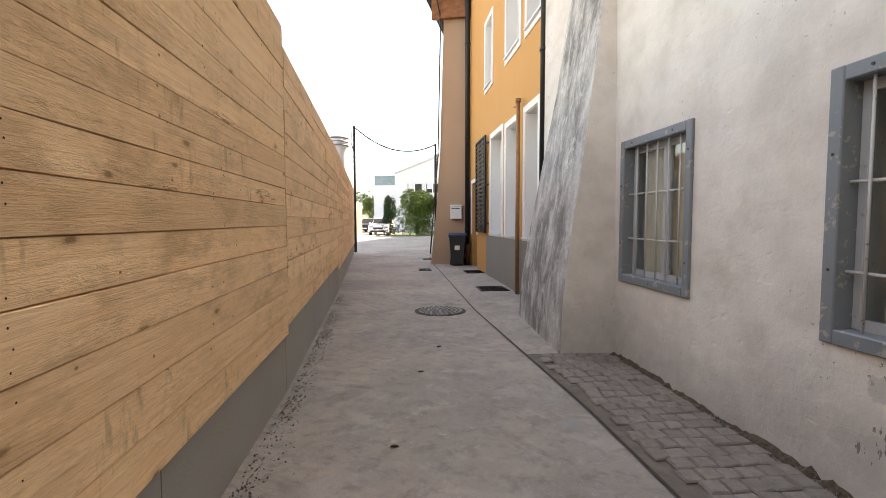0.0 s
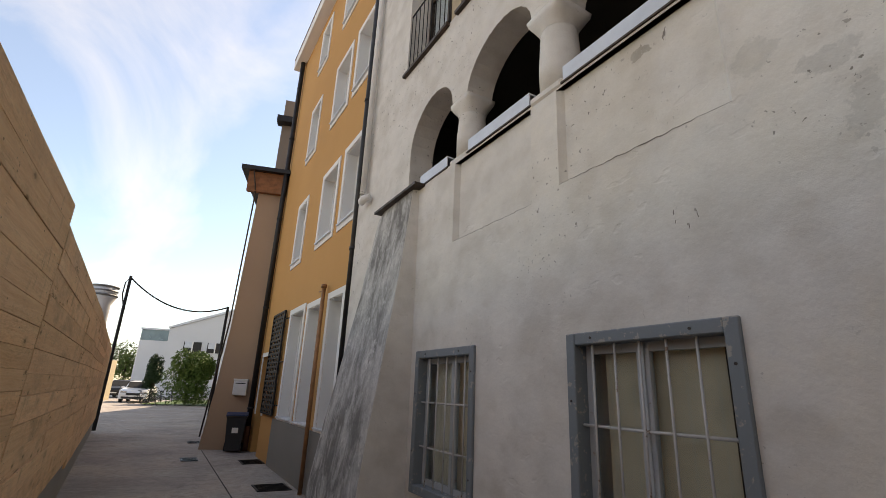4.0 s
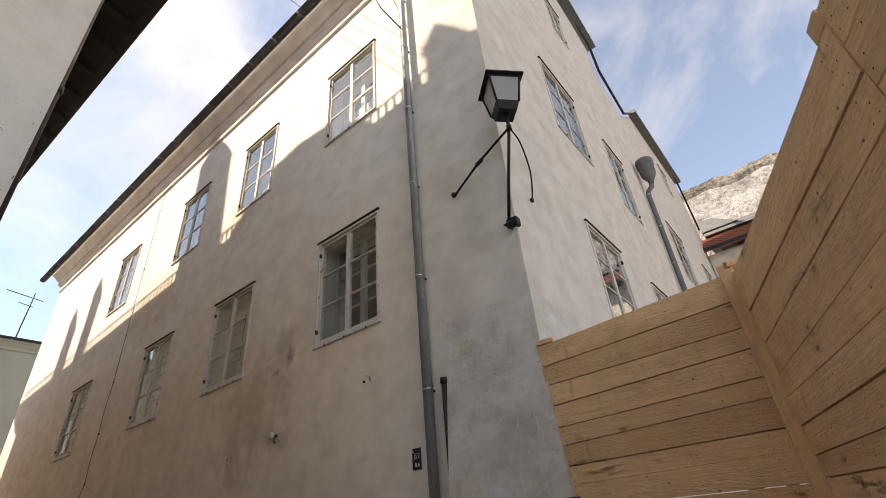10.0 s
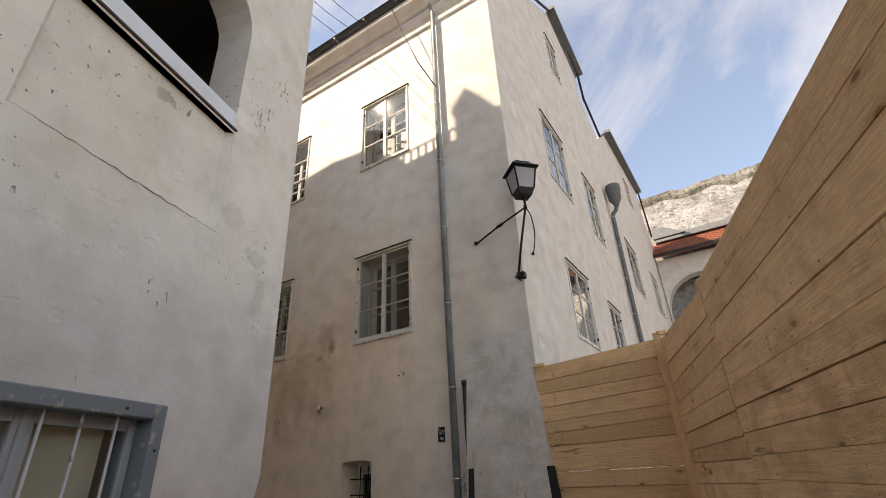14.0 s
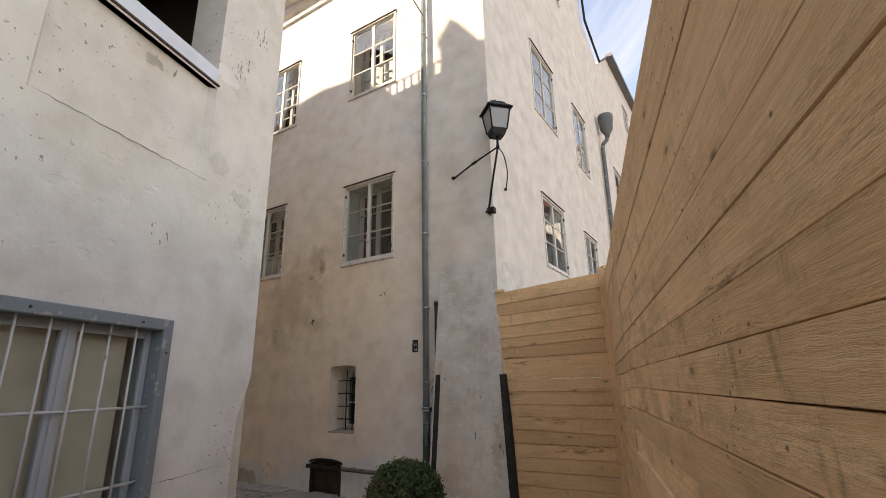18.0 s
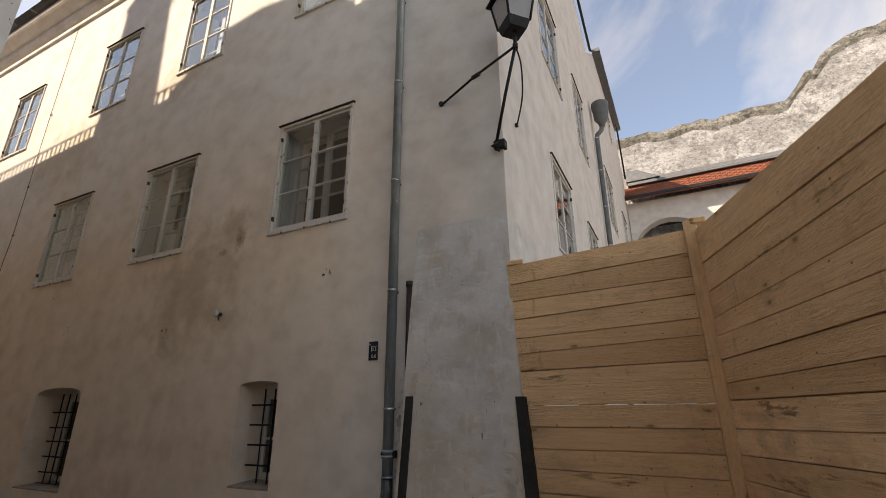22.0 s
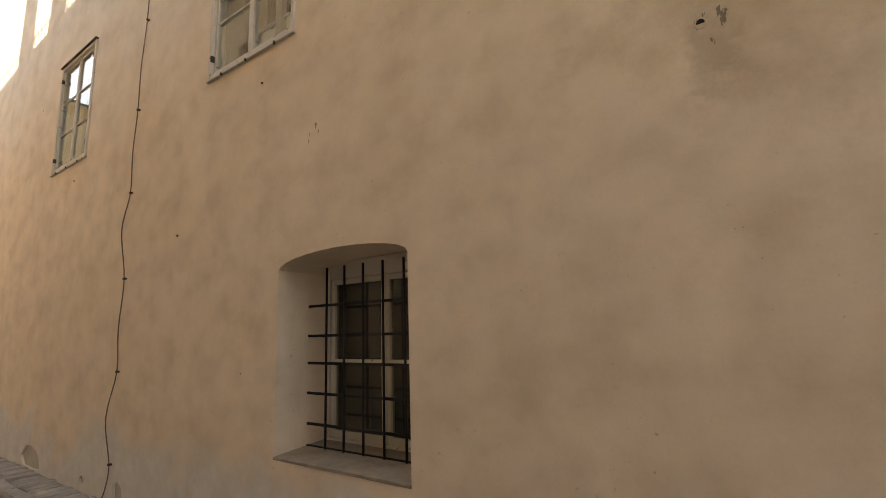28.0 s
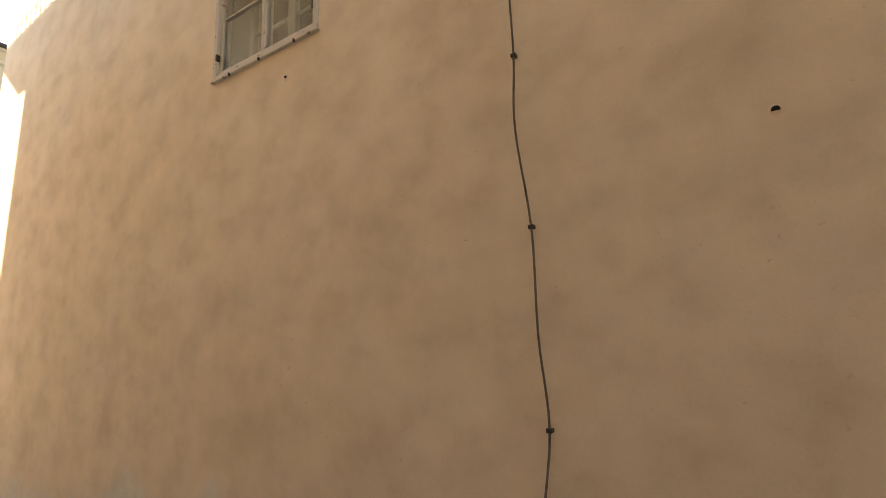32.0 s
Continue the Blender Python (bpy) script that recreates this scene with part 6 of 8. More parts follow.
# lantern on iron brackets at the corner
def lantern():
    c = Vector((-3.14, 0.325, 0))
    l = thing("wall_lantern", "black iron street lantern with milky panes on three thin arms", "street lamp")
    ang = 0.03

    def ring(r, z):
        return [Vector((c.x + r * math.cos(ang + math.pi / 2 * k), c.y + r * math.sin(ang + math.pi / 2 * k), z)) for k in range(4)]

    def loft(levels, cap=True):
        bm = bmesh.new()
        rs = [[bm.verts.new(p) for p in ring(r, z)] for r, z in levels]
        for a, b in zip(rs, rs[1:]):
            for j in range(4):
                bm.faces.new((a[j], a[(j + 1) % 4], b[(j + 1) % 4], b[j]))
        if cap:
            bm.faces.new(rs[0])
            bm.faces.new(rs[-1])
        return bm

    lo, hi = ring(0.148, 4.885), ring(0.205, 5.175)
    for k in range(4):
        bm = bmesh.new()
        bm.faces.new([bm.verts.new(p) for p in (lo[k], lo[(k + 1) % 4], hi[(k + 1) % 4], hi[k])])
        bmesh.ops.solidify(bm, geom=bm.faces[:], thickness=0.004)
        part("pane", bm, M_MILK, l, "milky white glass pane")
    part("bottom", loft([(0.118, 4.80), (0.155, 4.888)]), M_IRON, l)
    part("top_frame", loft([(0.205, 5.165), (0.212, 5.19)]), M_IRON, l)
    part("roof", loft([(0.262, 5.188), (0.258, 5.205), (0.15, 5.275), (0.142, 5.30), (0.10, 5.31)]), M_IRON, l)
    part("finial", tube([(c.x, c.y, 5.30), (c.x, c.y, 5.34), (c.x, c.y, 5.385)], [0.022, 0.018, 0.006], 8), M_IRON, l)
    for p, q in zip(ring(0.152, 4.88), ring(0.210, 5.18)):
        part("corner_bar", tube([p, q], 0.011, 6), M_IRON, l)
    joint = (c.x, c.y, 4.645)
    part("stem", tube([(c.x, c.y, 4.81), (c.x, c.y, 4.72), joint], 0.017, 8), M_IRON, l)
    part("collar", tube([(c.x, c.y, 4.67), (c.x, c.y, 4.62)], 0.025, 8), M_IRON, l)
    part("arm", tube([joint, (-2.97, 0.17, 4.28), (-2.815, 0.03, 3.90)], 0.0155, 8), M_IRON, l)
    arm = part("arm", tube([joint, (-2.70, 0.195, 4.585), (-2.24, 0.0, 4.535)], 0.012, 8), M_IRON, l)
    part("turnbuckle", tube([(-2.74, 0.2, 4.59), (-2.66, 0.182, 4.58)], 0.021, 8), M_IRON, arm)
    part("wall_eye", tube([(-2.24, 0.0, 4.535), (-2.24, 0.03, 4.535)], 0.026, 8), M_IRON, arm)
    side = part("arm", tube(flowing([Vector(p) for p in (joint, (-3.12, 0.10, 4.62), (-3.03, -0.2, 4.50), (-2.90, -0.42, 4.36))], 6), 0.008, 8), M_IRON, l)
    part("wall_eye", tube([(-2.875, -0.43, 4.35), (-2.90, -0.43, 4.35)], 0.024, 8), M_IRON, side)
    part("foot_plate", box(-2.90, -2.79, -0.035, 0.045, 3.84, 3.93, 0.008), M_IRON, l)
    part("foot_bolt", tube([(-2.83, 0.04, 3.90), (-2.79, 0.075, 3.855), (-2.85, 0.05, 3.80)], 0.014, 8), M_BROWNPIPE, l)


lantern()
# cable from the eave to the downpipe and wires over the lane
solid("strain_wire", tube([(-1.0, 0.36, 10.0), (-1.28, 0.36, 9.1), (-1.52, 0.28, 8.3), (-1.79, 0.12, 7.65)], 0.010, 6), M_IRON, "slack black wire from the gutter to the downpipe", "wire")
for xa, xb in ((-0.56, -0.25), (-0.27, 0.02), (-0.06, 0.32)):
    solid("overhead_wire", tube([(xa, 2.1, 9.26), ((xa + xb) / 2, 1.25, 9.62), (xb, 0.45, 10.06)], 0.006, 6), M_IRON, "thin wire spanning the lane from eave to gutter", "wire", group="wires over the lane")

# rain hopper and pipe on the side wall
hd = thing("rain_hopper", "zinc hopper head with a long zinc downpipe", "downpipe")
M_HOPPER = plain("grey_painted_zinc", (0.135, 0.145, 0.145), 0.5, 0.3, 0.25, 6)
part("hopper", tube([(-3.12, -7.5, 9.18), (-3.12, -7.5, 9.13), (-3.12, -7.5, 8.98), (-3.12, -7.5, 8.95), (-3.12, -7.5, 8.72), (-3.12, -7.5, 8.56), (-3.11, -7.5, 8.47)], [0.215, 0.22, 0.21, 0.195, 0.18, 0.085, 0.062], 16), M_HOPPER, hd)
part("spout", tube([(-3.12, -7.72, 9.05), (-3.12, -7.85, 9.05)], 0.03, 8), M_HOPPER, hd)
part("pipe", tube([(-3.11, -7.5, 8.5), (-3.08, -7.5, 8.38), (-2.98, -7.48, 8.28), (-2.955, -7.47, 8.18), (-2.955, -7.35, 5.1), (-2.955, -7.25, 0)], 0.058, 14), M_HOPPER, hd)
for z in (8.15, 7.2, 6.2, 5.2, 4.2):
    part("band", tube([(-2.955, -7.47 + (8.18 - z) * 0.038, z), (-2.955, -7.47 + (8.18 - z) * 0.038, z + 0.03)], 0.062, 14), M_CHROME, hd)
for ya, za, yb, zb in ((-10.25, 13.16, -16.4, 13.62), (-4.6, 13.92, -7.05, 13.34)):
    solid("gable_eave", prism([(ya, za), (ya, za + 0.13), (yb, zb + 0.13), (yb, zb)], -3.13, -2.874, "yz"), M_HOPPER, "dark grey sheet metal eave box on the gable", "eave", kind="structure")

# courtyard building with arch behind the fence
ab = thing("arcade_building", "low pale building with an arch and a red tiled roof", "building", frame_at(-12, -17.0, 1, 0))
part("wall", wall_mesh([(0, 0), (9.1, 0), (9.1, 10.2), (0, 10.2)], [hole(6.1, 9.06, 2.0, 9.3, 1.45), hole(1.5, 4.8, 2.0, 9.3, 1.45)], 0.6), M_R, ab)
# Arcade back and ceiling in room black, their shade set by colour.
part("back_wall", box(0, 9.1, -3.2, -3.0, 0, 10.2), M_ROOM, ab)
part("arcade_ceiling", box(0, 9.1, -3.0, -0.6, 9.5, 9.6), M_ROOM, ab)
part("gutter", box(-0.2, 9.1, 0.45, 0.6, 10.2, 10.32), M_DARKPIPE, ab)
part("roof", prism([(0.55, 10.3), (-1.4, 11.6), (-1.4, 11.45), (0.55, 10.15)], -0.2, 9.2, "yz"), M_REDTILE, ab)
bm = bmesh.new()
bm_box(bm, -0.12, 0.12, -0.17, 0.0, 0.0, 0.03)
bm_box(bm, 0.05, 0.10, -0.16, 0.0, 0.03, 0.055)
tile_mesh = to_mesh("roof_tile", bm, M_REDTILE)
for i in range(36):
    for k in range(8):
        ob = new("roof_tile", tile_mesh)
        ob.parent = ab
        ob.matrix_basis = Matrix.Translation((0.08 + 0.255 * i + 0.12 * (k % 2), 0.53 - 0.225 * k, 10.335 + 0.15 * k)) @ Matrix.Rotation(-0.50, 4, "X") @ Matrix.Diagonal((1, 1.5, 1, 1))
rw = random.Random(5)
crest = []
for (ua, za), (ub_, zb_) in zip([(30, 14.2), (25, 14.25), (22.2, 14.35), (21.3, 15.3), (21.0, 15.5), (20.2, 16.4), (19, 16.9)], [(25, 14.25), (22.2, 14.35), (21.3, 15.3), (21.0, 15.5), (20.2, 16.4), (19, 16.9), (0, 17.2)]):
    steps = max(2, int(abs(ub_ - ua) / 0.45))
    crest += [(ua + (ub_ - ua) * s / steps, za + (zb_ - za) * s / steps + rw.uniform(-0.10, 0.10)) for s in range(steps)]
bw = wall_mesh([(0, 0), (30, 0)] + crest + [(0, 17.2)], [], 1.0)
solid("courtyard_wall", bw, M_FIREWALL, "tall weathered firewall with a crumbling top", "wall", frame_at(-32, -18.5, 1, 0), "structure")
crust_v, crust_f = [], []
for k, (ua, za) in enumerate(crest):
    deep = 0.45 + 0.30 * noise.noise(Vector((ua * 0.9, 3, 0))) + 0.18 * noise.noise(Vector((ua * 3.1, 8, 0)))
    crust_v += [(ua, -1.04, za + 0.03), (ua, 0.05, za + 0.05 + rw.uniform(-0.03, 0.05)), (ua, 0.07, za - deep * 0.5), (ua, 0.003, za - deep)]
    if k:
        q = 4 * k
        crust_f += [(q - 4 + e, q + e, q + e + 1, q - 3 + e) for e in range(3)]
me = bpy.data.meshes.new("wall_crust")
me.from_pydata(crust_v, [], crust_f)
me.materials.append(M_LICHEN)
wc = new("wall_crust", me)
wc.matrix_world = frame_at(-32, -18.5, 1, 0)
tagged(wc, "dark lichen-covered crust along the firewall top", "coping", kind="structure")
solid("roof_flashing", prism([(-0.95, 11.52), (-0.95, 11.62), (-1.42, 12.0), (-1.46, 12.0), (-1.46, 11.5)], 0.0, 9.0, "yz"), M_OLDZINC, "grey sheet flashing where the tiled roof meets the firewall", "flashing", frame_at(-12, -17.0, 1, 0), "structure")
solid("lean_to_roof", prism([(7.6, 11.75), (9.05, 11.75), (9.05, 12.3), (8.5, 12.28)], -1.44, -1.0), M_OLDZINC, "small grey sheet metal lean-to on the roof", "lean-to", frame_at(-12, -17.0, 1, 0), "structure")

# far end of the lane
M_SLATE = plain("dim_pane", (0.13, 0.14, 0.15), 0.15, 0.0, 0.2, 3)
OVAL = (1.7, 5.66)
BEIGE_WIN = [(1.35, 2.03, 8.55, 9.72), (1.96, 2.64, 6.25, 7.38), (0.65, 1.44, 6.17, 7.36), (4.0, 4.7, 8.55, 9.72), (4.0, 4.7, 6.25, 7.38)]
fb = thing("beige_house", "beige house across the lane end with white-framed windows", "house", frame_at(24, 1.2, 0, 1))
part("wall", wall_mesh([(0.002, 0), (9, 0), (9, 10.6), (0.002, 10.6)], [hole(*w_) for w_ in BEIGE_WIN], 0.4), M_BEIGE, fb)
part("cornice", prism([(0, 10.45), (0.08, 10.5), (0.08, 10.6), (0.25, 10.75), (0.3, 10.75), (0.3, 10.88), (0, 10.88)], 0.002, 9, "yz"), M_BEIGE, fb)
part("roof_edge", box(0.002, 9, -0.2, 0.38, 10.88, 10.96), M_DARKPIPE, fb)
for a, b, c, d in BEIGE_WIN:
    wn_ = part("window", box(a, b, -0.2, -0.15, c, d), M_SLATE, fb)
    for q in ((a - 0.12, a, 0, 0.03, c - 0.12, d + 0.12), (b, b + 0.12, 0, 0.03, c - 0.12, d + 0.12), (a, b, 0, 0.03, d, d + 0.12), (a, b, 0, 0.03, c - 0.12, c), ((a + b) / 2 - 0.05, (a + b) / 2 + 0.05, -0.15, -0.1, c, d), (a, b, -0.15, -0.1, (c + d) / 2 - 0.04, (c + d) / 2 + 0.04)):
        part("window_frame", box(*q), M_WHITE, wn_)
ow = part("oval_window", prism([(OVAL[0] + 0.40 * math.cos(k * 0.2618), OVAL[1] + 0.27 * math.sin(k * 0.2618)) for k in range(24)], 0.002, 0.012), M_BROWNWOOD, fb)
part("oval_surround", tube([(OVAL[0] + 0.43 * math.cos(k * 0.2618), 0.01, OVAL[1] + 0.30 * math.sin(k * 0.2618)) for k in range(25)], 0.05, 6), M_WHITE, ow)
fs = thing("sage_house", "grey-green plastered house across the lane end", "house", frame_at(24, 1.2, 0, 1))
part("wall", wall_mesh([(-9, 0), (0, 0), (0, 10.5), (-9, 10.5)], [hole(-1.62, -1.0, 6.25, 7.24)], 0.4), M_SAGE, fs)
part("cornice", prism([(0, 10.35), (0.08, 10.4), (0.08, 10.5), (0.25, 10.7), (0.3, 10.7), (0.3, 10.8), (0, 10.8)], -9, 0, "yz"), M_SAGE, fs)
part("roof_edge", box(-9, 0, -0.2, 0.4, 10.8, 10.9), M_DARKPIPE, fs)
sw = part("window", box(-1.62, -1.0, -0.25, -0.2, 6.25, 7.24), M_BROWNWOOD, fs)
for q in ((-1.72, -1.62, 0, 0.03, 6.15, 7.34), (-1.0, -0.9, 0, 0.03, 6.15, 7.34), (-1.62, -1.0, 0, 0.03, 7.24, 7.34), (-1.62, -1.0, 0, 0.03, 6.15, 6.25)):
    part("surround", box(*q), M_WHITE, sw)
part("downpipe", tube([(0.05, 0.12, 0), (0.05, 0.12, 10.5)], 0.08, 10), M_DARKPIPE, fs)
part("pipe_elbow", tube([(0.05, 0.12, 9.3), (0.05, 0.14, 8.9)], 0.14, 10), M_DARKPIPE, fs)
part("aerial", tube([(-2.0, -0.2, 10.8), (-2.1, -0.2, 13.4)], 0.028, 6), M_IRON, fs)
part("aerial_bar", tube([(-2.5, -0.2, 13.1), (-1.0, -0.2, 13.3)], 0.02, 6), M_IRON, fs)
part("aerial_bar", tube([(-2.2, -0.2, 12.7), (-1.6, -0.2, 12.8)], 0.018, 6), M_IRON, fs)

# ---- far street at the end of the alley ----
# Unseen block, added only to keep sun off the street end.
solid("street_shade_block", box(-6.6, 9, 23.0, 52, 0, 11.5), M_BEIGE, "unseen plain block added to keep the street end in shade", "building", kind="structure")
fh = thing("white_modern_house", "white rendered modern house with a sloping roof line", "house")
part("wall", prism([(-20.85, 0), (-8, 0), (-8, 12.0), (-18.7, 7.95), (-20.85, 7.15)], 60, 72, "xz"), M_FARWHITE, fh)
part("roof_edge", prism([(-20.95, 7.15), (-18.7, 7.97), (-8, 12.02), (-8, 12.25), (-18.8, 8.2), (-20.95, 7.35)], 59.8, 72, "xz"), M_SHEET, fh)
part("wing", box(-23.75, -20.9, 60.5, 66, 0, 5.8), M_FARWHITE, fh)
gz = part("roof_terrace", box(-23.75, -20.9, 60.6, 66, 5.8, 7.05), plain("blue_glazing", (0.16, 0.22, 0.25), 0.2, 0.2, 0.2, 2), fh, "glazed roof terrace")
part("terrace_frame", box(-23.8, -20.85, 60.4, 60.55, 6.95, 7.12), M_SHEET, gz)
for x0, x1 in ((-19.15, -17.35), (-16.75, -15.1), (-14.5, -12.9)):
    w_ = part("window", box(x0, x1, 59.9, 60.05, 4.75, 5.85), M_DARKPIPE, fh)
    part("window_frame", box((x0 + x1) / 2 - 0.06, (x0 + x1) / 2 + 0.06, 59.84, 59.9, 4.75, 5.85), M_WHITE, w_)
    part("blind", box(x0 + 0.1, (x0 + x1) / 2 - 0.06, 59.86, 59.9, 5.2, 5.85), M_SHEET, w_)


def foliage(cx, cy, z0, rx, ry, rz, count, size, seed, material, flat=0.0):
    """A crown of many small leaves scattered in lumps round an uneven ball."""
    rnd = random.Random(seed)
    lumps = [(rnd.uniform(-1, 1), rnd.uniform(-1, 1), rnd.uniform(-0.8, 1), rnd.uniform(0.3, 0.55)) for _ in range(16)]
    verts, faces = [], []
    for _ in range(count):
        lx_, ly_, lz_, lr = rnd.choice(lumps)
        k = 0.62 / max(0.62, math.sqrt(lx_ ** 2 + ly_ ** 2 + lz_ ** 2))
        d = Vector((rnd.gauss(0, 1), rnd.gauss(0, 1), rnd.gauss(0, 1))).normalized() * lr * rnd.uniform(0.7, 1.05)
        p = Vector((cx + rx * (lx_ * k + d.x), cy + ry * (ly_ * k + d.y), z0 + rz + rz * (lz_ * k + d.z)))
        if p.z < z0 or rnd.random() < 0.12:
            p.z = z0 + rnd.uniform(0, rz * 0.6)
        n = Vector((rnd.gauss(0, 1), rnd.gauss(0, 1), rnd.gauss(0.4, 1))).normalized()
        a = n.orthogonal().normalized() * size * rnd.uniform(0.6, 1.2)
        b = n.cross(a).normalized() * size * 0.5
        i = len(verts)
        verts += [p - a, p + b * 0.9, p + a, p - b * 0.9]
        faces.append((i, i + 1, i + 2, i + 3))
    me = bpy.data.meshes.new("crown")
    me.from_pydata(verts, [], faces)
    me.materials.append(material)
    return me


def shrub(name, label, cx, cy, rx, ry, rz, count, size, seed, material, trunk=0.08, lift=0.1):
    s = thing(name, label, "shrub", pose(cx, cy, 0))
    c = new("crown", foliage(0, 0, lift, rx, ry, rz, count, size, seed, material))
    c.parent = s
    part("trunk", tube([(0, 0, 0), (0.03, 0.02, lift + rz * 0.5), (0.0, 0.05, lift + rz)], [trunk, trunk * 0.8, trunk * 0.3], 8), M_BARK, s)
    rnd = random.Random(seed + 5)
    for _ in range(5):
        a = rnd.uniform(0, 6.28)
        part("limb", tube([(0, 0, lift + rz * 0.3), (rx * 0.4 * math.cos(a), ry * 0.4 * math.sin(a), lift + rz), (rx * 0.7 * math.cos(a), ry * 0.7 * math.sin(a), lift + rz * 1.4)], [trunk * 0.5, trunk * 0.35, trunk * 0.12], 6), M_BARK, s)
    return s


shrub("garden_shrub", "broad bright green garden shrub by the street", -13.5, 41.2, 1.95, 1.4, 2.0, 11000, 0.10, 3, M_TREE)
shrub("cypress", "narrow dark green clipped conifer", -16.55, 43.5, 0.62, 0.6, 1.75, 6500, 0.085, 4, M_CYP)
shrub("garden_tree", "loose yellow-green tree behind parked cars", -25.0, 62, 1.0, 1.2, 1.7, 2200, 0.12, 5, M_TREE, 0.12, 1.4)
shrub("garden_tree", "dark green tree far along the street", -29.0, 70, 2.6, 2.0, 2.4, 2500, 0.14, 6, M_CYP, 0.14, 1.5)


# parked car
def car(x, y, rz, paint, label):
    c = thing("parked_car", label, "car", pose(x, y, 0, 0, 0, rz))
    def section(prof, w0, w1, z_split):
        bm = bmesh.new()
        l, r = [], []
        for yy, z in prof:
            w = w0 if z <= z_split else w1
            l.append(bm.verts.new((-w, yy, z)))
            r.append(bm.verts.new((w, yy, z)))
        bm.faces.new(l)
        bm.faces.new(r[::-1])
        for i in range(len(l)):
            j = (i + 1) % len(l)
            bm.faces.new((l[i], r[i], r[j], l[j]))
        bmesh.ops.bevel(bm, geom=bm.edges[:], offset=0.05, segments=2, affect="EDGES", profile=0.6)
        return bm
    part("body", section([(-2.1, 0.25), (-2.15, 0.6), (-2.0, 0.85), (-1.1, 1.02), (1.9, 1.05), (2.1, 0.9), (2.1, 0.3)], 0.9, 0.86, 0.9), paint, c)
    part("cabin", section([(-1.0, 0.98), (-0.35, 1.5), (1.2, 1.55), (1.9, 1.02)], 0.82, 0.66, 1.2), paint, c)
    part("windscreen", prism([(-1.02, 1.04), (-0.98, 1.06), (-0.42, 1.46), (-0.46, 1.46)], -0.66, 0.66, "yz"), M_RUBBER, c)
    part("grille", box(-0.42, 0.42, -2.18, -2.1, 0.52, 0.68, 0.02), M_PLATE, c)
    part("lower_grille", box(-0.7, 0.7, -2.17, -2.08, 0.28, 0.42, 0.02), M_PLATE, c)
    part("number_plate", box(-0.26, 0.26, -2.2, -2.17, 0.42, 0.52), M_LETTER, c)
    for s in (-1, 1):
        part("headlight", box(s * 0.62 - 0.19, s * 0.62 + 0.19, -2.14, -2.0, 0.68, 0.8, 0.02), M_CHROME, c)
        part("side_mirror", box(s * 0.98 - 0.1, s * 0.98 + 0.1, -0.75, -0.65, 1.0, 1.12, 0.02), paint, c)
        part("side_window", box(s * 0.76 - 0.02, s * 0.76 + 0.02, -0.4, 1.3, 1.08, 1.42, 0.01), M_DARKPIPE, c)
        for yy in (-1.35, 1.35):
            wh = part("wheel", tube([(s * 0.74, yy, 0.32), (s * 0.92, yy, 0.32)], 0.32, 20), M_RUBBER, c)
            part("rim", tube([(s * 0.90, yy, 0.32), (s * 0.925, yy, 0.32)], 0.2, 14), M_CHROME, wh)


car(-17.5, 44.2, 8, M_CARPAINT, "white parked car facing the alley")
car(-21.6, 52.5, 4, M_PLATE, "dark parked car behind the white one")


def bicycle(x, y, rz):
    b = thing("bicycle", "parked bicycle with black tyres leaning at the hedge", "bicycle", pose(x, y, 0, 0, 6, rz), group="bicycles by the shrub")
    for cx in (-0.52, 0.52):
        ring = [(cx + 0.33 * math.cos(a), 0, 0.34 + 0.33 * math.sin(a)) for a in [2 * math.pi * k / 20 for k in range(21)]]
        wh = part("wheel", tube(ring, 0.018, 6), M_RUBBER, b)
        for k in range(6):
            a = math.pi * k / 6
            part("spoke", tube([(cx - 0.32 * math.cos(a), 0, 0.34 - 0.32 * math.sin(a)), (cx + 0.32 * math.cos(a), 0, 0.34 + 0.32 * math.sin(a))], 0.003, 4), M_CHROME, wh)
    for p, q in (((-0.52, 0.34), (-0.1, 0.32)), ((-0.52, 0.34), (-0.18, 0.78)), ((-0.1, 0.32), (-0.2, 0.85)), ((-0.18, 0.74), (0.36, 0.80)), ((-0.1, 0.32), (0.37, 0.70)), ((0.52, 0.34), (0.33, 0.95))):
        part("frame_tube", tube([(p[0], 0, p[1]), (q[0], 0, q[1])], 0.018, 6), M_DARKPIPE, b)
    part("saddle", box(-0.33, -0.08, -0.06, 0.06, 0.86, 0.92, 0.02), M_RUBBER, b)
    part("handlebar", tube([(0.28, -0.28, 1.0), (0.34, 0, 0.97), (0.28, 0.28, 1.0)], 0.013, 6), M_IRON, b)


bicycle(-15.65, 38.9, 8)
bicycle(-15.0, 39.1, -5)
bicycle(-14.35, 39.0, 14)

# poles and cable across the alley mouth
for x, y, zt in ((-11.0, 20.4, 5.05), (-7.82, 21.0, 4.33)):
    solid("cable_pole", tube([(x, y, 0), (x, y, zt)], [0.058, 0.045], 10), M_IRON, "thin dark pole carrying a slack cable", "pole")
a, b = Vector((-11.0, 20.4, 5.0)), Vector((-7.82, 21.0, 4.3))
pts = [a + (b - a) * s - Vector((0, 0, 1.0)) * (4 * s * (1 - s)) * 0.56 for s in [i / 16 for i in range(17)]]
solid("slack_cable", tube(pts, 0.026, 6), M_IRON, "slack black cable hanging between two poles", "cable")
solid("cable_loop", tube([(-11.0, 20.4, 5.0), (-11.12, 20.4, 4.8), (-11.13, 20.4, 4.4), (-11.02, 20.4, 4.0)], 0.02, 6), M_IRON, "cable loop dropping beside the pole", "cable")

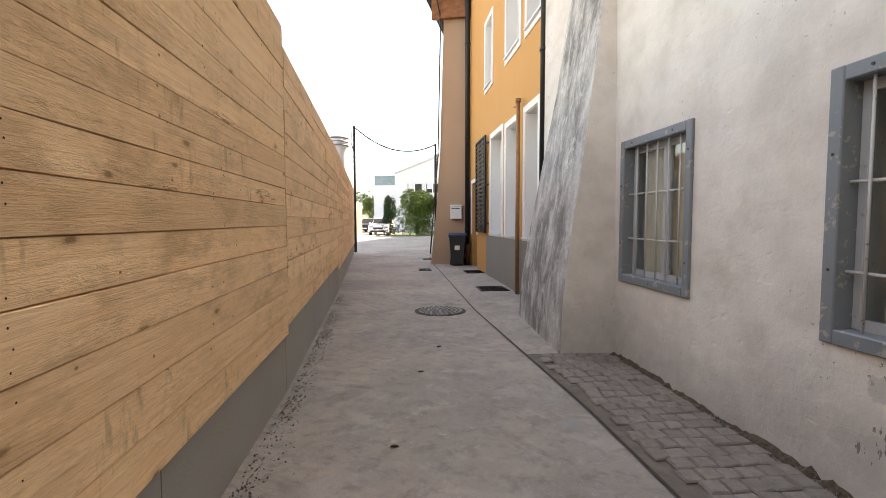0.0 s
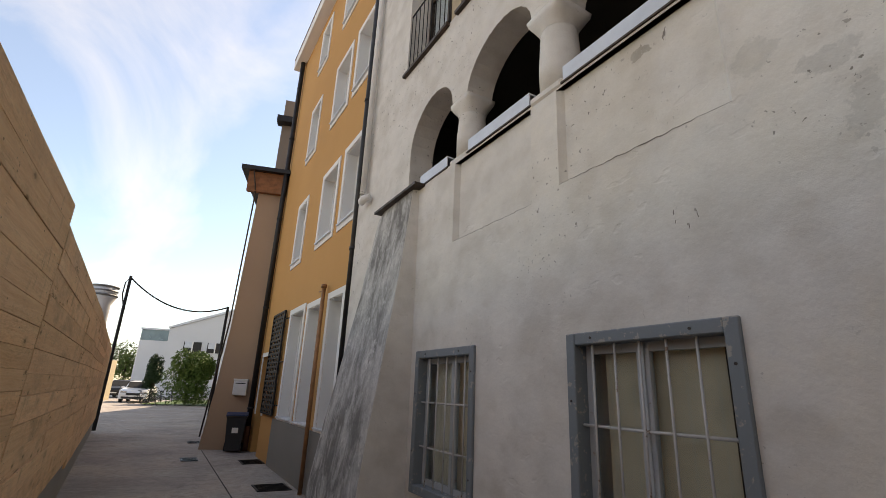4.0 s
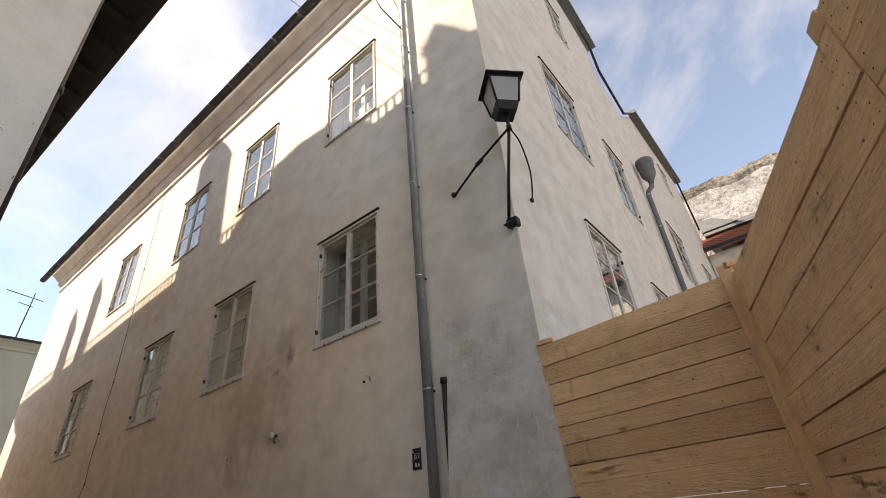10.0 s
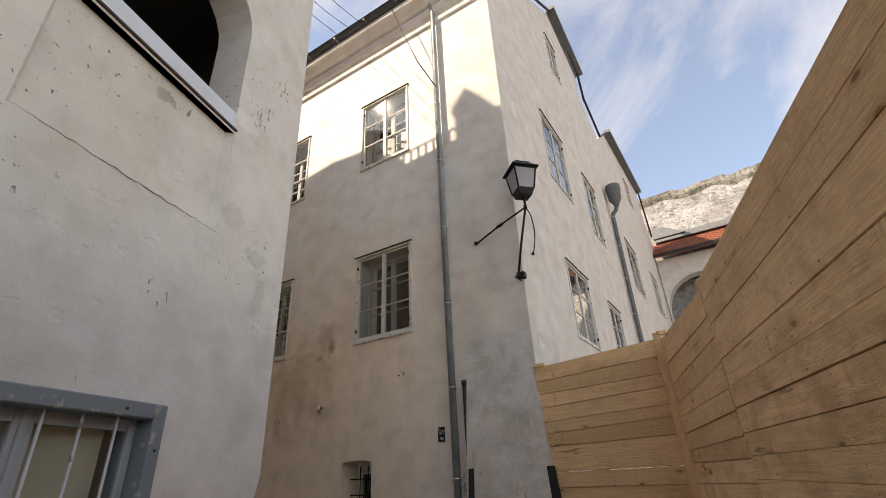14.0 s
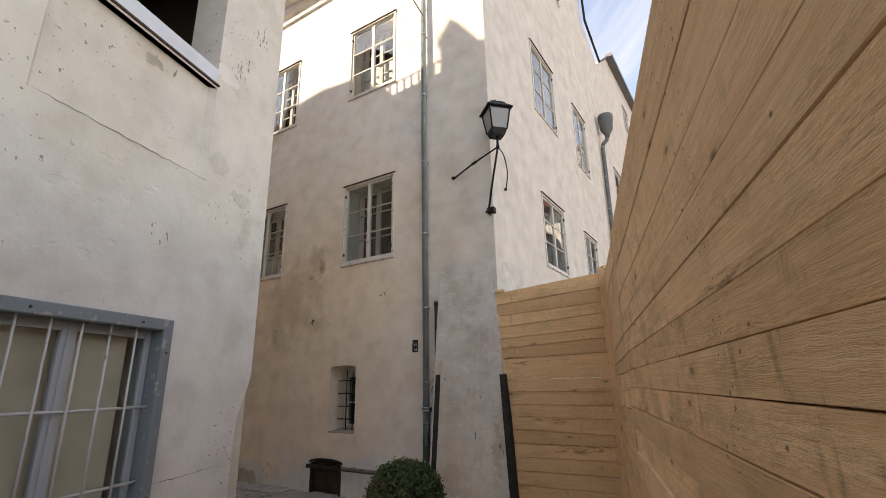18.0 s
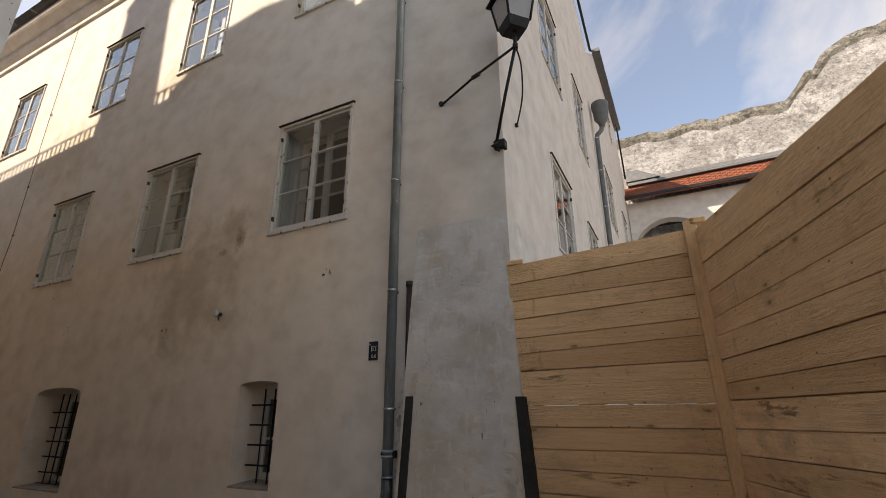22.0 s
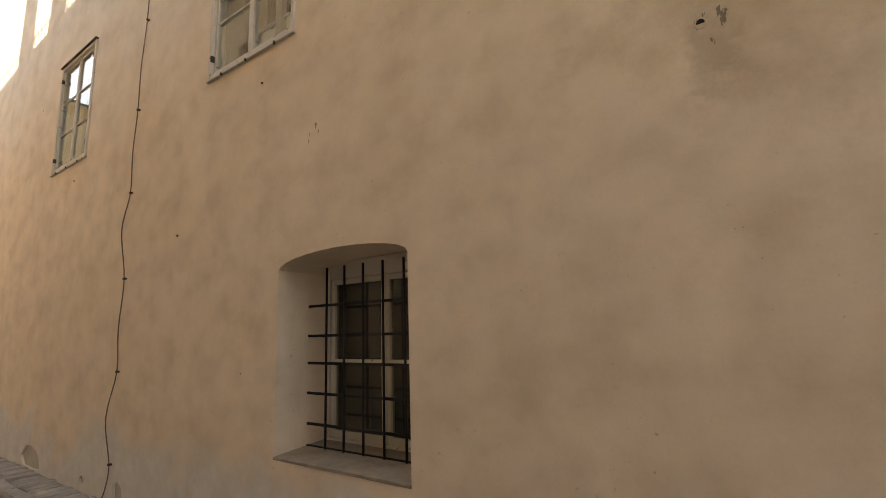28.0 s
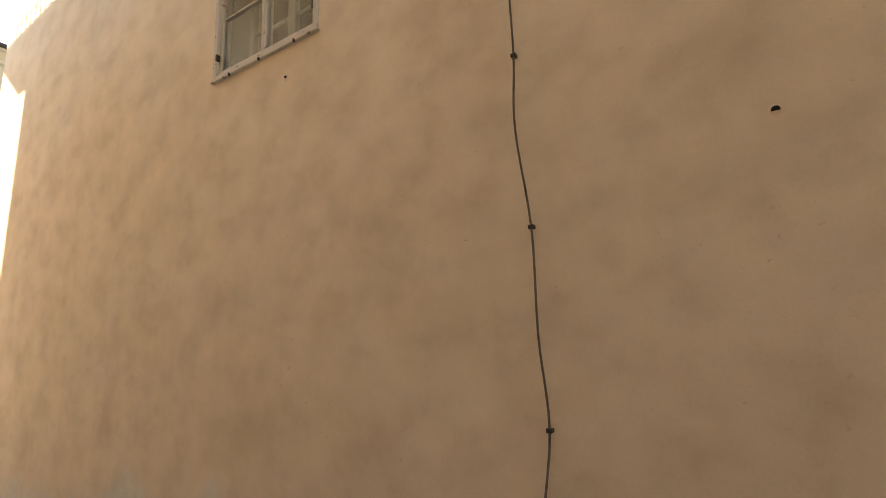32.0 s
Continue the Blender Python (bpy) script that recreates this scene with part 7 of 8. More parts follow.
# round balcony or tank above the fence
pav = bmesh.new()
pav.faces.new([pav.verts.new((x, y, 0.05)) for x, y in ((-8.6, 24.0), (-6.4, 16.6), (4, 16.6), (4, 40), (-11.0, 36))])
solid("pavement_corner", pav, M_CONC, "pale concrete pavement at the street corner", "pavement", kind="structure")
lawn = bmesh.new()
lawn.faces.new([lawn.verts.new((x, y, 0.03)) for x, y in ((-16.2, 40.2), (-6, 40.2), (-6, 52), (-16.2, 52))])
solid("lawn", lawn, M_TREE, "small strip of lawn round the shrub", "lawn", kind="structure")
tk = thing("round_turret", "pale round turret with a metal rim behind the fence", "turret", pose(-12.35, 22, 0))
part("drum", tube([(0, 0, 0), (0, 0, 4.2), (0, 0, 4.45), (0, 0, 4.5)], [0.30, 0.30, 0.42, 0.43], 28), M_FARWHITE, tk)
for z, r_ in ((4.5, 0.47), (4.66, 0.45), (4.82, 0.47)):
    part("rim", tube([(0, 0, z), (0, 0, z + 0.02), (0, 0, z + 0.05), (0, 0, z + 0.07)], [r_ - 0.03, r_, r_, r_ - 0.03], 28), M_OLDZINC, tk)
part("parapet", tube([(0, 0, 4.5), (0, 0, 4.86)], 0.43, 28), M_SHEET, tk)

yl = thing("yellow_garden_wall", "pale yellow wall beyond the fence end", "wall")
part("wall", box(-24.0, -20.1, 43, 46, 0, 3.0), smooth_plaster("yellow_render", (0.46, 0.385, 0.26), (0.42, 0.35, 0.24)), yl)

# ---- street furniture of the alley floor ----
mh = thing("manhole_cover", "round cast iron manhole cover in the asphalt", "manhole", pose(-5.34, 8.87, 0))
part("rim", tube([(0, 0, 0.0), (0, 0, 0.006)], 0.36, 36), M_DIRT, mh)
part("lid", tube([(0, 0, 0.006), (0, 0, 0.010)], 0.32, 36), plain("cast_iron", (0.07, 0.062, 0.056), 0.6, 0.5, 0.4, 14), mh)
for k in range(5):
    r = 0.05 + 0.06 * k
    n = 4 + 5 * k
    for j in range(n):
        a = 2 * math.pi * j / n
        part("stud", box(r * math.cos(a) - 0.014, r * math.cos(a) + 0.014, r * math.sin(a) - 0.014, r * math.sin(a) + 0.014, 0.01, 0.017), M_KERB, mh)
for x, y, w, l, nm in ((-4.78, 11.1, 0.5, 0.55, "cellar_grate"), (-5.45, 13.9, 0.42, 0.6, "cellar_grate"), (-6.75, 14.2, 0.3, 0.45, "drain_grate"), (-7.4, 17.5, 0.3, 0.45, "drain_grate")):
    g = thing(nm, "dark iron grating set flush in the paving", "grate", frame_at(x, y, -0.28, 0.96, 0.008))
    # Thin black plate stands in for the shade of a pit below.
    part("pit", box(-l / 2, l / 2, -w / 2, w / 2, -0.004, 0.0), M_IRON, g)
    for k in range(9):
        u = -l / 2 + l * k / 8
        part("bar", box(u - 0.009, u + 0.009, -w / 2, w / 2, 0.0, 0.012), M_DARKPIPE, g)
    for s in (-1, 1):
        part("edge", box(-l / 2, l / 2, s * w / 2 - 0.015, s * w / 2 + 0.015, 0.0, 0.015), M_DARKPIPE, g)
for x, y, r in ((-4.85, 4.9, 10), (-5.0, 7.0, 40), (-5.2, 9.7, 70), (-5.0, 6.2, 20)):
    lf = bmesh.new()
    bm_tube(lf, [(-0.025, 0, 0.006), (-0.01, 0.0, 0.011), (0.015, 0.003, 0.010), (0.027, 0, 0.006)], [0.002, 0.008, 0.007, 0.001], 6)
    solid("dry_leaf", lf, M_BROWNWOOD, "curled dry brown leaf on the asphalt", "leaf", pose(x, y, 0.0, 0, 0, r), group="fallen leaves")

# ---- clipped box bush in a pot ----
bx = thing("box_bush", "clipped round box bush in a terracotta pot", "bush", pose(BUSH[0], BUSH[1], 0))
rl = random.Random(21)
dry = []
vs_, fs_ = [], []
for _ in range(12000):
    d = Vector((rl.gauss(0, 1), rl.gauss(0, 1), rl.gauss(0, 1))).normalized()
    bumpy = 1 + 0.06 * noise.noise(d * 3.1) + 0.05 * noise.noise(d * 9.0)
    rr = BUSH[3] * bumpy * (1 - abs(rl.gauss(0, 0.06)) + (rl.uniform(0, 0.13) if rl.random() < 0.10 else 0))
    p = Vector((0, 0, BUSH[2] - BUSH[3])) + d * rr
    if p.z < 0.04:
        continue
    nrm = (d + Vector((rl.gauss(0, 0.8), rl.gauss(0, 0.8), rl.gauss(0.3, 0.8)))).normalized()
    a = nrm.orthogonal().normalized()
    a = (Matrix.Rotation(rl.uniform(0, 6.28), 3, nrm) @ a) * rl.uniform(0.012, 0.021)
    b_ = nrm.cross(a).normalized() * rl.uniform(0.007, 0.011)
    i = len(vs_)
    vs_ += [p - a, p + b_ + nrm * 0.002, p + a, p - b_ + nrm * 0.002]
    fs_.append((i, i + 1, i + 2, i + 3))
    dry.append(1 if noise.noise(p * 2.2 + Vector((3, 1, 0))) > 0.22 and rl.random() < 0.55 else 0)
me = bpy.data.meshes.new("crown")
me.from_pydata(vs_, [], fs_)
me.materials.append(M_BOX)
me.materials.append(M_BOXDRY)
me.polygons.foreach_set("material_index", dry)
cr_ = new("crown", me)
cr_.parent = bx
# Near-black ball painted as the shade between the leaves.
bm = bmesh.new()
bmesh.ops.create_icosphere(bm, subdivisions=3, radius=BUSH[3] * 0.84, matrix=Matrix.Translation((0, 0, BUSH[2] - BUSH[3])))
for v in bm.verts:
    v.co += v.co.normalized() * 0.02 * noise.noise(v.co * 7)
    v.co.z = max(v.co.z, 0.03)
part("inner_mass", bm, leaf_mat("box_inner_shade", (0.012, 0.02, 0.006), (0.02, 0.03, 0.01)), bx)
part("stem", tube([(0, 0, 0.2), (0, 0, BUSH[2] - BUSH[3])], 0.02, 8), M_BARK, bx)
pot_h = max(0.12, BUSH[2] - 2 * BUSH[3] + 0.05)
part("pot", tube([(0, 0, 0), (0, 0, pot_h), (0, 0, pot_h), (0, 0, pot_h - 0.04)], [0.16, 0.22, 0.19, 0.19], 20), plain("terracotta", (0.30, 0.12, 0.06), 0.8), bx)

# ---- fences: boards nailed to posts ----


def board_mesh(material, wav, seed, lap=True, taper=1.0):
    """A board one metre long, 24 mm thick, with softened edges that wander a little; taper: its height at the far end."""
    bm = bmesh.new()
    r = random.Random(seed)
    n = 7
    rings = []
    lo_, hi_ = (-0.075, 0.90) if lap else (0.012, 0.99)
    for i in range(n + 1):
        x = i / n
        a, b, c = r.uniform(-wav, wav), r.uniform(-wav, wav), r.uniform(-0.06, 0.06)
        h = 1 + (taper - 1) * x
        rings.append([bm.verts.new((x, y + c, z * h)) for y, z in ((-0.5, lo_), (-0.42, lo_), (-0.42, 0.016 + a), (0.40, 0.010 + a), (0.5, 0.020 + a), (0.5, 0.993 + b), (0.40, 1.0 + b), (-0.42, 1.0 + b), (-0.42, hi_), (-0.5, hi_))])
    for p, q in zip(rings, rings[1:]):
        for j in range(10):
            bm.faces.new((p[j], p[(j + 1) % 10], q[(j + 1) % 10], q[j]))
    bm.faces.new(rings[0])
    bm.faces.new(rings[-1])
    return to_mesh("board", bm, material)


def fence_run(name, m, length, rows, joints, material, label, gap=0.004, seed=1, nail_at=(), slits=()):
    """rows: heights of the board edges, a number or a pair for both ends; joints: lists of joint positions, taken in turn; slits: rows with daylight under them."""
    f = thing(name, label, "fence", m, kind="structure")
    r = random.Random(seed)
    meshes = [board_mesh(material, 0.006, seed * 10 + k) for k in range(6)]
    loose = board_mesh(material, 0.010, seed * 10 + 7, False)
    nails = []
    ends = [z if isinstance(z, tuple) else (z, z) for z in rows]
    for k, ((a0, a1), (b0, b1)) in enumerate(zip(ends, ends[1:])):
        cuts = [0.0] + list(joints[k % len(joints)]) + [length]
        slope = (a1 - a0) / length
        for a, b in zip(cuts, cuts[1:]):
            mesh = loose if k in slits else r.choice(meshes)
            space = 0.001 if k in slits else gap
            if abs((b1 - a1) - (b0 - a0)) > 0.002:
                mesh = board_mesh(material, 0.006, seed * 10 + 20 + k, k not in slits, (b1 - a1) / (b0 - a0))
            ob = new("board", mesh)
            ob.parent = f
            out = r.uniform(-0.003, 0.004)
            za = a0 + slope * a
            ob.matrix_basis = Matrix.Translation((a + 0.0045, out, za + space / 2 + r.uniform(-0.001, 0.001))) @ Matrix.Rotation(r.uniform(-0.0005, 0.0005) - math.atan(slope), 4, "Y") @ Matrix.Diagonal((b - a - 0.009, 0.030, b0 - a0 - space, 1))
            for px in nail_at:
                if a < px < b:
                    nails += [(px + r.uniform(-0.010, 0.010), za + slope * (px - a) + (b0 - a0) * q) for q in (0.2, 0.5, 0.8) if r.random() < 0.75]
    bm = bmesh.new()
    for x, z in nails:
        vs = [bm.verts.new((x + 0.0032 * math.cos(q), 0.0205, z + 0.0032 * math.sin(q))) for q in (0, 1.05, 2.1, 3.14, 4.19, 5.24)]
        bm.faces.new(vs)
    if nails:
        tagged(part("nail_heads", bm, M_IRON, f), kind="stuff")
    return f


def posts(f, xs, z1, y=-0.07):
    for x in xs:
        part("post", box(x - 0.045, x + 0.045, y - 0.05, y + 0.05, 0, z1), M_POST, f)


def edges(z0, z1, mean, seed):
    r = random.Random(seed)
    zs = [z0]
    while zs[-1] < z1 - mean * 0.6:
        zs.append(zs[-1] + mean * r.uniform(0.86, 1.14))
    k = (z1 - z0) / (zs[-1] - z0)
    return [z0 + (z - z0) * k for z in zs]


def facing(ax, ay, bx_, by_):
    """A frame along a fence from a to b whose boards face the alley (to the right of the way from a to b)."""
    u = Vector((bx_ - ax, by_ - ay, 0))
    return frame_at(bx_, by_, -u.x, -u.y), u.length


ROWS_0 = [0.30, 0.45, 0.60, 0.75, 0.90, 1.05, (1.20, 1.15), (1.357, 1.29), (1.481, 1.44), (1.606, 1.61), (1.724, 1.715), 1.86, (1.985, 2.015), 2.135, (2.29, 2.32), (2.42, 2.53), (2.60, 2.79)]
ROWS_1 = [0.44, 0.60, 0.765, 0.935, 1.09, 1.24, 1.38, 1.505, 1.62, 1.737, 1.87, 1.995, 2.15, 2.36, 2.51, 2.66]
ROWS_4 = [0.05, 0.22, 0.40, 0.56, 0.71, 0.86, (0.972, 1.02), (1.138, 1.171), (1.286, 1.30), (1.437, 1.448), 1.595, (1.752, 1.725), (1.87, 1.84), (2.04, 1.97), (2.155, 2.09), (2.325, 2.24), (2.452, 2.39), (2.628, 2.53), (2.81, 2.69)]
m, ln = facing(-4.28, -0.04, -4.825, 2.0)
f0 = fence_run("board_fence", m, ln, ROWS_0, [()], M_WOOD, "short length of rough sawn board fence by the corner", seed=13, nail_at=(0.04, 0.09, ln / 2, ln - 0.06))
posts(f0, (0.025, ln - 0.06), 2.6)
part("plinth", box(0.004, ln - 0.004, -0.03, -0.008, -0.02, 0.32), M_CONC, f0, "grey concrete plinth board")
part("top_stub", box(0.004, 0.08, -0.012, 0.018, 2.605, 2.675, 0.004), M_WOOD, f0, "short board end nailed on top")
m, ln = facing(-4.825, 2.0, -5.875, 5.59)
f1 = fence_run("board_fence", m, ln, ROWS_1, [()], M_WOOD, "tall fence of rough sawn spruce boards", gap=0.0018, seed=3, nail_at=(0.04, 0.09, 1.25, 1.30, 2.5, ln - 0.09, ln - 0.04))
posts(f1, (0.06, ln / 2, ln - 0.06), 2.55)
for k in range(2):
    part("plinth", box(ln / 2 * k + 0.004, ln / 2 * (k + 1) - 0.004, -0.03, -0.008, -0.02, 0.46), M_CONC, f1, "grey concrete plinth board")
m, ln2 = facing(-5.875, 5.59, -7.45, 10.25)
f2 = fence_run("board_fence", m, ln2, edges(0.5, 2.52, 0.15, 5), [(1.96,), (2.1,), (1.96,), (3.2,)], M_WOOD, "tall fence of rough sawn spruce boards, next length", gap=0.0025, seed=5, nail_at=(0.06, 1.4, 2.7, 4.0, ln2 - 0.06))
posts(f2, (0.06, ln2 / 2, ln2 - 0.06), 2.45)
for k in range(3):
    part("plinth", box(ln2 / 3 * k + 0.004, ln2 / 3 * (k + 1) - 0.004, -0.03, -0.008, -0.02, 0.52), M_CONC, f2, "grey concrete plinth board")
m, ln3 = facing(-7.45, 10.25, -10.75, 19.6)
f3 = fence_run("board_fence", m, ln3, edges(0.4, 2.5, 0.16, 7), [(1.8, 5.0, 8.27)], M_WOOD, "tall fence of rough sawn spruce boards, far length", seed=7)
posts(f3, (0.06, ln3 / 3, ln3 * 2 / 3, ln3 - 0.06), 2.5)
for k in range(5):
    part("plinth", box(ln3 / 5 * k + 0.004, ln3 / 5 * (k + 1) - 0.004, -0.03, -0.008, -0.02, 0.42), M_CONC, f3, "grey concrete plinth board")
m = frame_at(-4.275, -0.043, 1, 0.06)
f4 = fence_run("cross_fence", m, 1.41, ROWS_4, [()], M_WOOD2, "board fence closing the gap to the house corner", seed=9, nail_at=(0.10, 0.16, 1.30, 1.34), slits=(10,))
part("post", box(-0.01, 0.075, 0.016, 0.055, 0, 2.86, 0.004), M_BATTEN, f4, "upright corner batten")
part("batten_tip", box(-0.07, 0.03, 0.0, 0.07, 2.83, 2.87, 0.004), M_BATTEN, f4)
part("post", box(1.2, 1.28, -0.1, -0.02, 0, 2.7), M_WOOD2, f4)
# Unseen strips added behind the slit to break its daylight into dashes.
for a, b in ((0.765, 0.945), (0.31, 0.365), (0.12, 0.185)):
    part("backing_scrap", box(a, b, -0.036, -0.0165, 1.55, 1.64), M_WOOD2, f4)
part("top_stub", box(1.28, 1.42, -0.012, 0.022, 2.70, 2.74, 0.004), M_WOOD2, f4, "short board end nailed on top")


# ---- setts beside the house and paving of the lane ----
def sett_mesh(seed, material=M_SETT):
    bm = bmesh.new()
    r = random.Random(seed)
    lo = [bm.verts.new((x, y, 0)) for x, y in ((-0.5, -0.5), (0.5, -0.5), (0.5, 0.5), (-0.5, 0.5))]
    mid = [bm.verts.new((x + r.uniform(-0.05, 0.05), y + r.uniform(-0.05, 0.05), 0.6)) for x, y in ((-0.5, -0.5), (0.5, -0.5), (0.5, 0.5), (-0.5, 0.5))]
    top = [bm.verts.new((v.co.x * 0.86, v.co.y * 0.86, 1 + r.uniform(-0.15, 0.15))) for v in mid]
    for a, b in ((lo, mid), (mid, top)):
        for j in range(4):
            bm.faces.new((a[j], a[(j + 1) % 4], b[(j + 1) % 4], b[j]))
    bm.faces.new(top)
    return to_mesh("sett", bm, material)


sett_kinds = [sett_mesh(k) for k in range(6)]
rs = random.Random(17)
strip = thing("sett_strip", "strip of worn stone setts along the house foot", "paving", FA, kind="structure")


def groove(u):
    """Distance of the asphalt's edge from the facade line."""
    return 0.78 + 0.16 * min(1.0, max(0.0, (u - 2.0) / 3.5))


def ribbon(u0, u1, inner, outer, z, n=24):
    bm = bmesh.new()
    us = [u0 + (u1 - u0) * k / n for k in range(n + 1)]
    a = [bm.verts.new((u_, inner(u_), z)) for u_ in us]
    b = [bm.verts.new((u_, outer(u_), z)) for u_ in us]
    for k in range(n):
        bm.faces.new((a[k], a[k + 1], b[k + 1], b[k]))
    return bm


part("bed", ribbon(-1.2, 3.4, lambda q: -0.02, groove, 0.004), plain("sett_joint", (0.165, 0.14, 0.12), 0.95, vary=0.4, scale=9, bump=0.5), strip)
part("edge_strip", ribbon(3.3, 12.6, lambda q: groove(q) - 0.06, lambda q: groove(q) - 0.006, 0.006), M_ASPH, strip, "narrow concrete edging")
part("groove", ribbon(-1.2, 12.6, lambda q: groove(q) - 0.011 - 0.005 * noise.noise(Vector((q * 5, 0, 0))), lambda q: groove(q) + 0.010 + 0.008 * noise.noise(Vector((q * 7, 9, 0))), 0.008, 90), M_DIRT, strip, "dark open joint")
part("pavement", ribbon(3.3, 12.6, lambda q: -0.6, lambda q: groove(q) - 0.055, 0.0065), M_ASPH, strip, "smooth patched pavement")
u = -1.1
while u < 3.2:
    w = rs.uniform(0.10, 0.118)
    v = 0.03 + rs.uniform(0, 0.05)
    while v < groove(u) - 0.16:
        l = rs.uniform(0.095, 0.125)
        ob = new("sett", rs.choice(sett_kinds))
        ob.parent = strip
        ob.matrix_basis = Matrix.Translation((u + rs.uniform(-0.006, 0.006), v + l / 2, 0.002)) @ Matrix.Rotation(rs.uniform(-0.06, 0.06), 4, "Z") @ Matrix.Diagonal((w * 0.95, l * 0.95, 0.014 + rs.uniform(0, 0.010), 1))
        v += l
    u += w
# soil heaped in the corner between paving and wall
soil_v, soil_f = [], []
for k in range(140):
    q = -0.8 + 4.05 * k / 139
    n1, n2 = noise.noise(Vector((q * 3.1, 1.7, 0))), noise.noise(Vector((q * 17, 5, 0)))
    wide, high = max(0.006, 0.048 + 0.06 * n1 + 0.05 * n2), max(0.004, 0.034 + 0.042 * n1 + 0.034 * n2)
    soil_v += [(q, -0.004, high), (q, wide * 0.4, high * 0.7), (q, wide, 0.004)]
    if k:
        b_ = 3 * k
        soil_f += [(b_ - 3, b_, b_ + 1, b_ - 2), (b_ - 2, b_ + 1, b_ + 2, b_ - 1)]
me = bpy.data.meshes.new("soil")
me.from_pydata(soil_v, [], soil_f)
me.materials.append(plain("corner_soil", (0.115, 0.082, 0.058), 0.95, vary=0.7, scale=45, bump=0.9))
so = new("wall_foot_soil", me)
so.matrix_world = FA
tagged(so, "dark soil gathered along the foot of the plaster wall", "soil", kind="stuff")
# crumbs of plaster and dirt along the wall foot
vs_, fs_ = [], []
for _ in range(3800):
    q = rs.uniform(-0.8, 3.25)
    if noise.noise(Vector((q * 2.3, 0, 4))) + 0.5 * noise.noise(Vector((q * 9, 3, 0))) < rs.uniform(-0.5, 0.5):
        continue
    out = abs(rs.gauss(0, 0.06)) + 0.01 if rs.random() < 0.6 else rs.uniform(0, 0.6)
    if q > 3.0:
        out = rs.uniform(0, 0.5)
    s_ = rs.uniform(0.0015, 0.006) * (1.5 if out < 0.06 else 1.0)
    i = len(vs_)
    a = rs.uniform(0, 6.28)
    vs_ += [(q + s_ * math.cos(a + d), out + s_ * math.sin(a + d), 0.006 if d != 9 else 0.02) for d in (0, 2.1, 4.2)] + [(q, out, 0.012 + s_ * rs.uniform(0.6, 1.6))]
    fs_ += [(i, i + 1, i + 3), (i + 1, i + 2, i + 3), (i + 2, i, i + 3)]
me = bpy.data.meshes.new("crumbs")
me.from_pydata(vs_, [], fs_)
me.materials.append(stone("crumb_mix", (0.07, 0.055, 0.045), (0.34, 0.29, 0.24), 30))
cb = new("crumbs", me)
cb.matrix_world = FA
tagged(cb, "dark crumbs of plaster and soil along the wall foot", "debris", kind="stuff")
# litter and grit along the foot of the fence
vs_, fs_ = [], []
run = [Vector((-4.825, 2.0, 0)), Vector((-5.875, 5.59, 0)), Vector((-7.45, 10.25, 0))]
for _ in range(2600):
    p, q = rs.choice(((run[0], run[1]), (run[1], run[2])))
    t = rs.random()
    along = (q - p).normalized()
    if noise.noise(Vector((t * 7, p.y, 2))) + 0.6 * noise.noise(Vector((t * 31, p.y, 5))) < rs.uniform(-0.6, 0.5):
        continue
    c = p.lerp(q, t) + Vector((along.y, -along.x, 0)) * (0.03 + abs(rs.gauss(0, 0.07)))
    s_, a = rs.uniform(0.002, 0.009), rs.uniform(0, 6.28)
    i = len(vs_)
    vs_ += [(c.x + s_ * math.cos(a + d), c.y + s_ * math.sin(a + d), 0.001) for d in (0, 2.1, 4.2)] + [(c.x, c.y, 0.003 + s_ * rs.uniform(0.5, 1.3))]
    fs_ += [(i, i + 1, i + 3), (i + 1, i + 2, i + 3), (i + 2, i, i + 3)]
me = bpy.data.meshes.new("fence_litter")
me.from_pydata(vs_, [], fs_)
me.materials.append(stone("litter_mix", (0.06, 0.045, 0.034), (0.26, 0.21, 0.16), 30))
tagged(new("fence_litter", me), "dark grit and leaf litter along the fence foot", "debris", kind="stuff")
